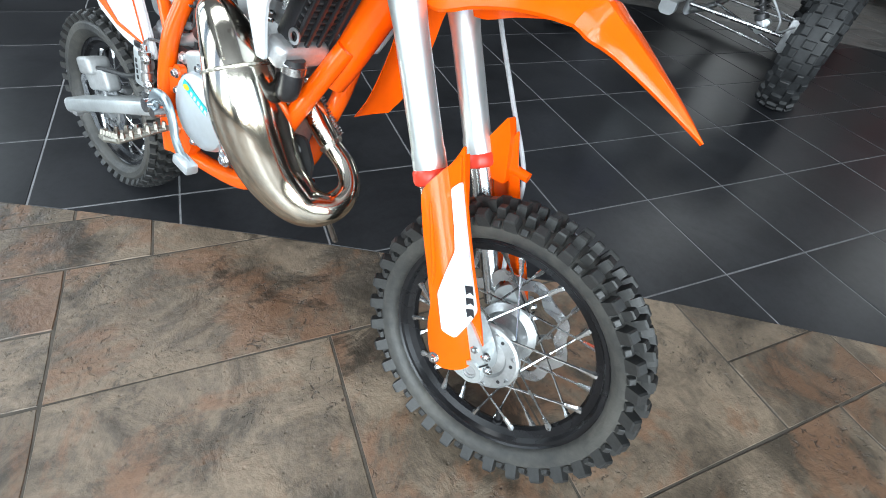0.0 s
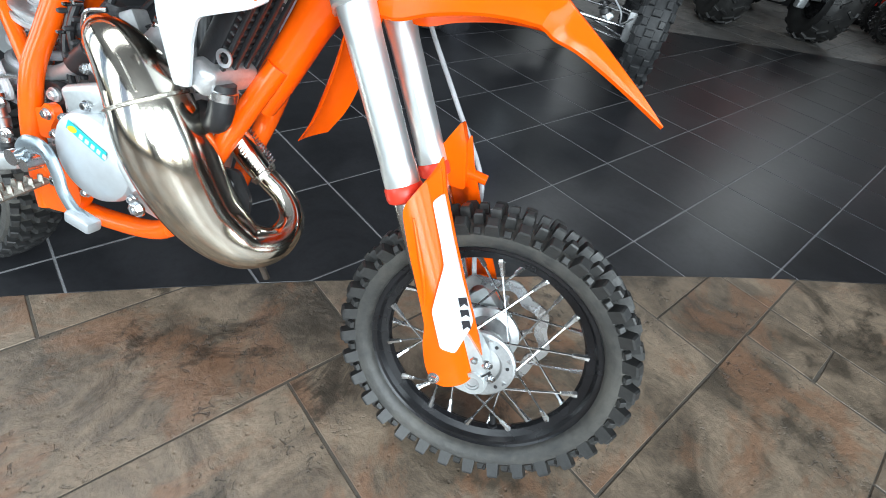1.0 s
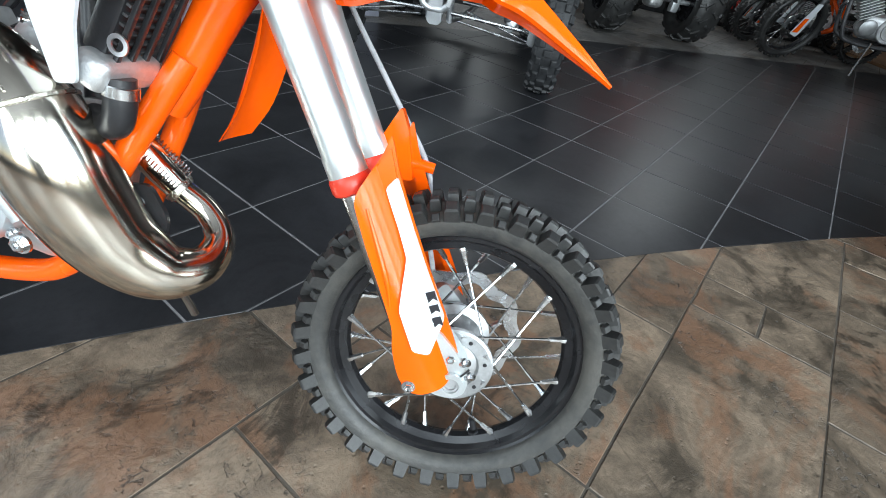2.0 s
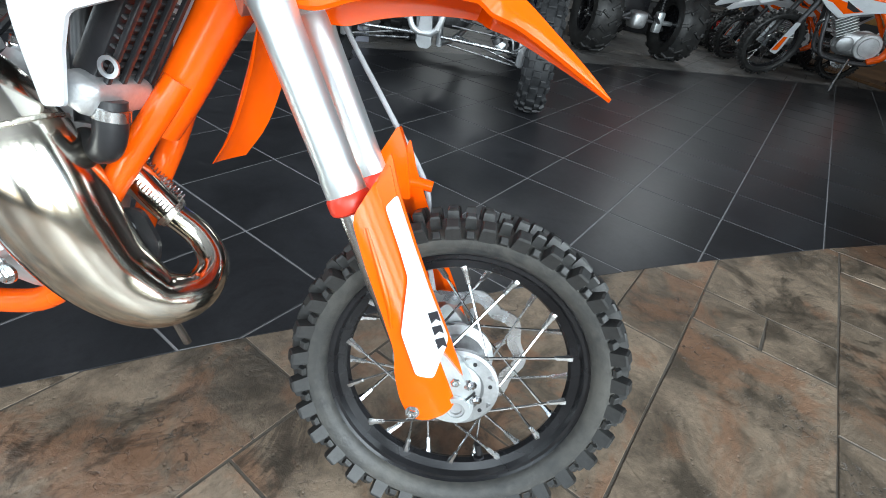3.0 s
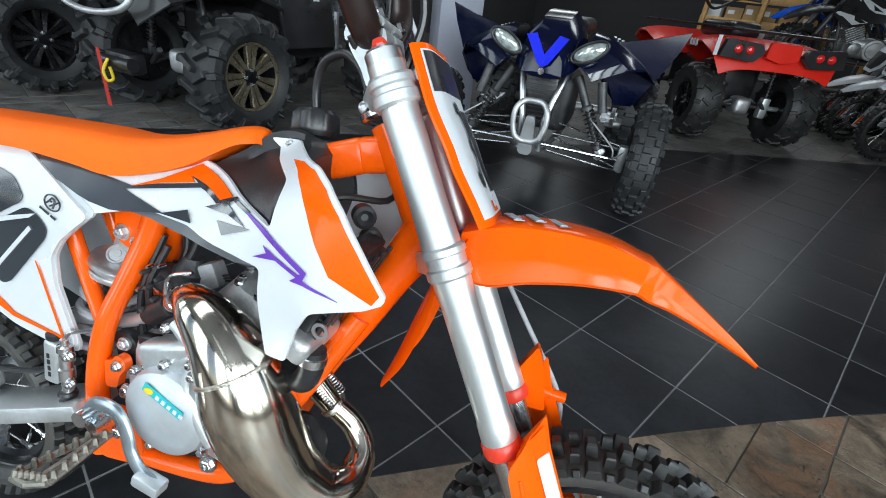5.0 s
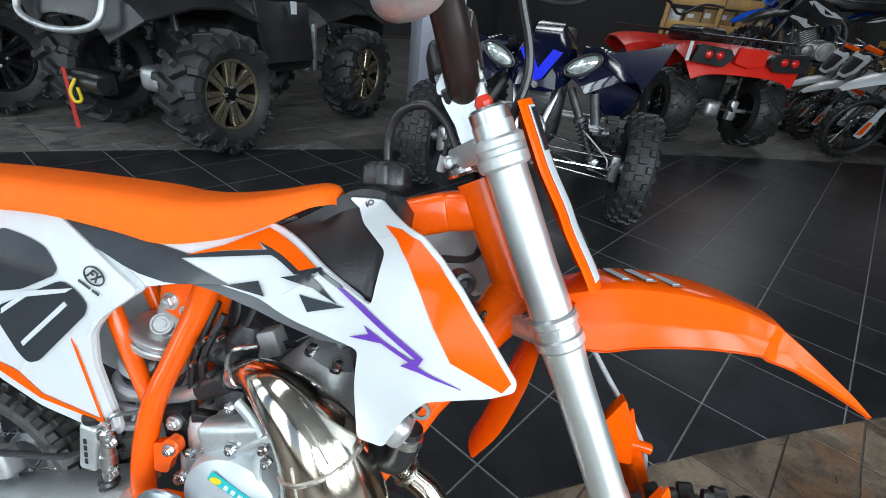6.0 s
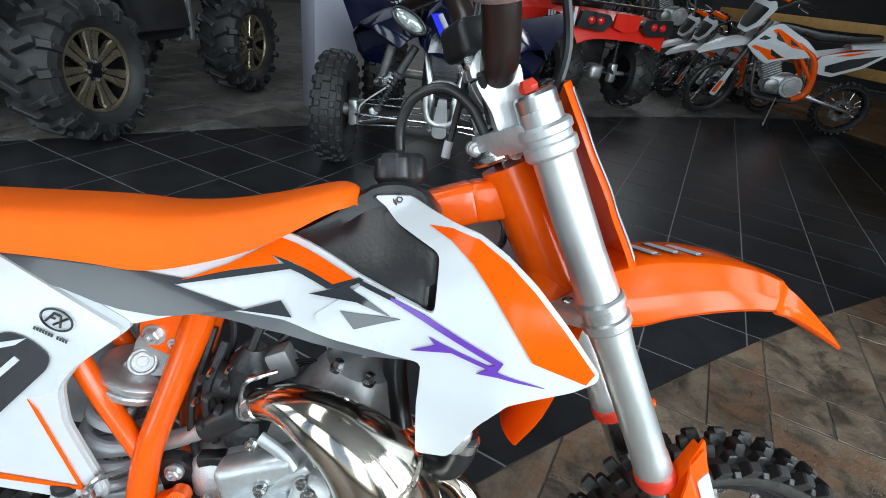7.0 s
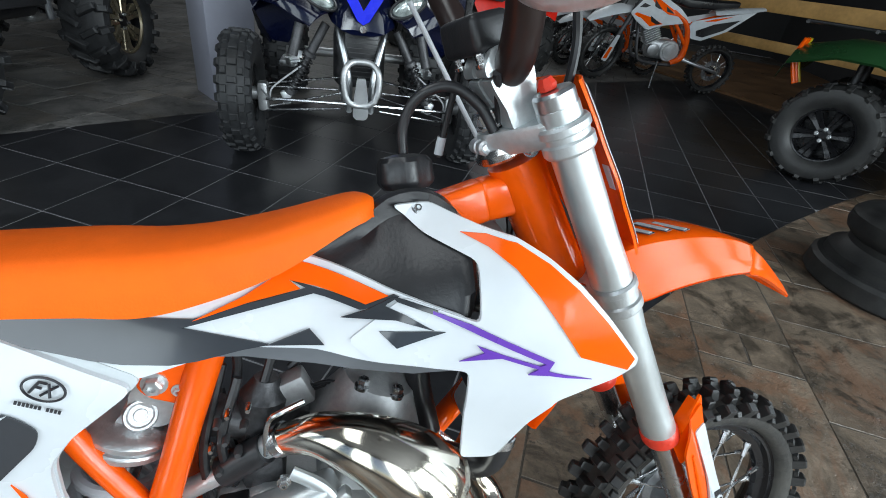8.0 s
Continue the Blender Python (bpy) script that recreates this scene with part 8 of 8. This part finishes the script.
for k in range(6):
    bm = bmesh.new()
    block(bm, Matrix.Translation((-0.5605, -0.045 + 0.07 * k, 0.245)) @ Matrix.Rotation(radians(-12), 4, "X"), (0.004, 0.040, 0.10), 0.001)
    part("bar", bm, PAINT_RED, sign)

# ---------------------------------------------------------------- floor tiles
SHARED = {}


def prism(poly, top, drop=0.006, edge=0.0020):
    """A flat piece with eased upper edges, as vertices and faces round its own middle."""
    n = len(poly)
    cx, cy = sum(p[0] for p in poly) / n, sum(p[1] for p in poly) / n
    pts = [(x - cx, y - cy) for x, y in poly]
    size = max(math.hypot(*p) for p in pts)
    k = 1 - edge / size
    vs = [(x, y, -drop) for x, y in pts] + [(x, y, -edge) for x, y in pts] + [(x * k, y * k, 0) for x, y in pts]
    fs = [tuple(range(2 * n, 3 * n))]
    for a in (0, n):
        fs += [(a + i, a + (i + 1) % n, a + n + (i + 1) % n, a + n + i) for i in range(n)]
    return (cx, cy, top), vs, fs


EDGE = random.Random(11)


def worn(poly, amount=0.0020):
    """Breaks each long edge into three uneven lengths, as cleft slate has."""
    out = []
    for p, q in zip(poly, poly[1:] + poly[:1]):
        d = math.hypot(q[0] - p[0], q[1] - p[1])
        out.append((p[0] + EDGE.uniform(-amount, amount) * 0.6, p[1] + EDGE.uniform(-amount, amount) * 0.6))
        if d > 0.1:
            for t in (0.33, 0.67):
                k = EDGE.uniform(-amount, amount)
                out.append((p[0] + (q[0] - p[0]) * t - (q[1] - p[1]) / d * k, p[1] + (q[1] - p[1]) * t + (q[0] - p[0]) / d * k))
    return out


def lay_tile(poly, material, top, key=None):
    area = 0.5 * abs(sum(p[0] * q[1] - q[0] * p[1] for p, q in zip(poly, poly[1:] + poly[:1])))
    if area < 0.0006:
        return
    place, vs, fs = prism(poly, top)
    me = SHARED.get(key) if key else None
    if me is None:
        me = bpy.data.meshes.new("tile")
        me.from_pydata(vs, [], fs)
        me.materials.append(material)
        if key:
            SHARED[key] = me
    mesh_ob("tile", me, FLOOR, Matrix.Translation(place))


def inside(x0, y0, x1, y1, edge, keep):
    return all(keep * signed(x, y, edge) > 0 for x, y in ((x0, y0), (x1, y0), (x1, y1), (x0, y1)))


# pale grout bed of the aisle
bm = bmesh.new()
us = [-6.5 + 0.25 * i for i in range(67)]
lo = [bm.verts.new((*(UX * u + VX * near_edge(u)), -0.001)) for u in us]
hi = [bm.verts.new((*(UX * u + VX * far_edge(u)), -0.001)) for u in us]
for i in range(len(us) - 1):
    bm.faces.new((lo[i], lo[i + 1], hi[i + 1], hi[i]))
for v in bm.verts:
    v.co.x = max(v.co.x, RX0 + 0.12)
part("grout_bed", bm, GROUT_DARK, FLOOR)

A, J = 0.305, 0.0019
joined = []
for i in range(-13, 32):
    for j in range(-19, 15):
        x0, y0, x1, y1 = i * A + J, j * A + J, (i + 1) * A - J, (j + 1) * A - J
        poly = [(x0, y0), (x1, y0), (x1, y1), (x0, y1)]
        whole = inside(x0, y0, x1, y1, near_edge, 1) and inside(x0, y0, x1, y1, far_edge, -1)
        if not whole:
            poly = clip(clip(poly, near_edge, 1), far_edge, -1)
            if len(poly) < 3:
                continue
        if math.hypot(x0 - 1.2, y0 - 0.4) < 3.1:
            lay_tile(poly, TILE_DARK, 0.0005, "dark" if whole else None)
        else:
            joined.append(poly)


def joined_tiles(name, polys, material, top):
    vs, fs = [], []
    for p in polys:
        (cx, cy, z), v, f = prism(p, top)
        k = len(vs)
        vs += [(x + cx, y + cy, h + z) for x, y, h in v]
        fs += [tuple(i + k for i in q) for q in f]
    me = bpy.data.meshes.new(name)
    me.from_pydata(vs, [], fs)
    me.materials.append(material)
    tagged(mesh_ob(name, me, FLOOR), kind="stuff")


joined_tiles("far_aisle_tiles", joined, TILE_DARK, 0.0005)

# slate tiles in a modular lay of 6, 12, 18 and 24 inch sides
U = 0.1525
GX, GY = -0.36, -0.197


def modular(seed, fixed, i0, i1, j0, j1):
    """Fills a grid of half-foot cells with tiles of mixed sizes."""
    rnd = random.Random(seed)
    used, out = set(), []
    for i, j, w, h in fixed:
        used |= {(a, b) for a in range(i, i + w) for b in range(j, j + h)}
        out.append((i, j, w, h))
    for j in range(j0, j1):
        for i in range(i0, i1):
            if (i, j) in used:
                continue
            sizes = [(4, 2), (3, 3), (2, 3), (3, 3), (4, 2), (2, 1), (2, 2)]
            rnd.shuffle(sizes)
            for w, h in sizes + [(1, 1)]:
                cells = {(a, b) for a in range(i, i + w) for b in range(j, j + h)}
                if not cells & used:
                    used |= cells
                    out.append((i, j, w, h))
                    break
    return out


FIXED = [(-3, -2, 4, 2), (-3, 0, 3, 3), (0, 0, 2, 3), (2, 0, 3, 3), (5, 2, 2, 1), (6, 3, 1, 1), (6, 4, 1, 1), (2, 3, 4, 2),
         (7, 3, 4, 2), (-4, -2, 1, 1), (-4, -1, 1, 1), (-4, 0, 1, 1), (-6, 0, 2, 1), (-7, -2, 3, 2), (5, 5, 3, 3), (1, 5, 4, 2), (8, 5, 2, 3)]
G = 0.0021
count, rest = 0, []
for i, j, w, h in modular(5, FIXED, -25, 40, -30, 26):
    x0, x1 = GX + i * U + G, GX + (i + w) * U - G
    y1, y0 = GY - j * U - G, GY - (j + h) * U + G
    poly = [(x0, y0), (x1, y0), (x1, y1), (x0, y1)]
    whole = inside(x0, y0, x1, y1, near_edge, -1)
    if not whole:
        poly = clip(poly, near_edge, -1)
        if len(poly) < 3:
            continue
    if count < 290 and math.hypot(x0 - 0.4, y0 + 0.5) < 2.4:
        count += 1
        lay_tile(worn(poly) if whole else poly, TILE_SLATE, EDGE.uniform(-0.0006, 0.0006), ("slate", w, h, i % 4) if whole else None)
    else:
        rest.append(poly)
joined_tiles("far_slate_tiles", rest, TILE_SLATE, 0.0)
count, rest = 0, []
for i, j, w, h in modular(8, [], -24, 78, -56, 22):
    x0, x1 = GX + i * U + G, GX + (i + w) * U - G
    y1, y0 = GY - j * U - G, GY - (j + h) * U + G
    poly = [(x0, y0), (x1, y0), (x1, y1), (x0, y1)]
    whole = inside(x0, y0, x1, y1, far_edge, 1)
    if not whole:
        poly = clip(poly, far_edge, 1)
        if len(poly) < 3:
            continue
    if count < 240 and math.hypot(x0 - 1.2, y0 - 2.4) < 2.2:
        count += 1
        lay_tile(poly, TILE_GREY, 0.0, ("grey", w, h) if whole else None)
    else:
        rest.append(poly)
joined_tiles("far_grey_tiles", rest, TILE_GREY, 0.0)
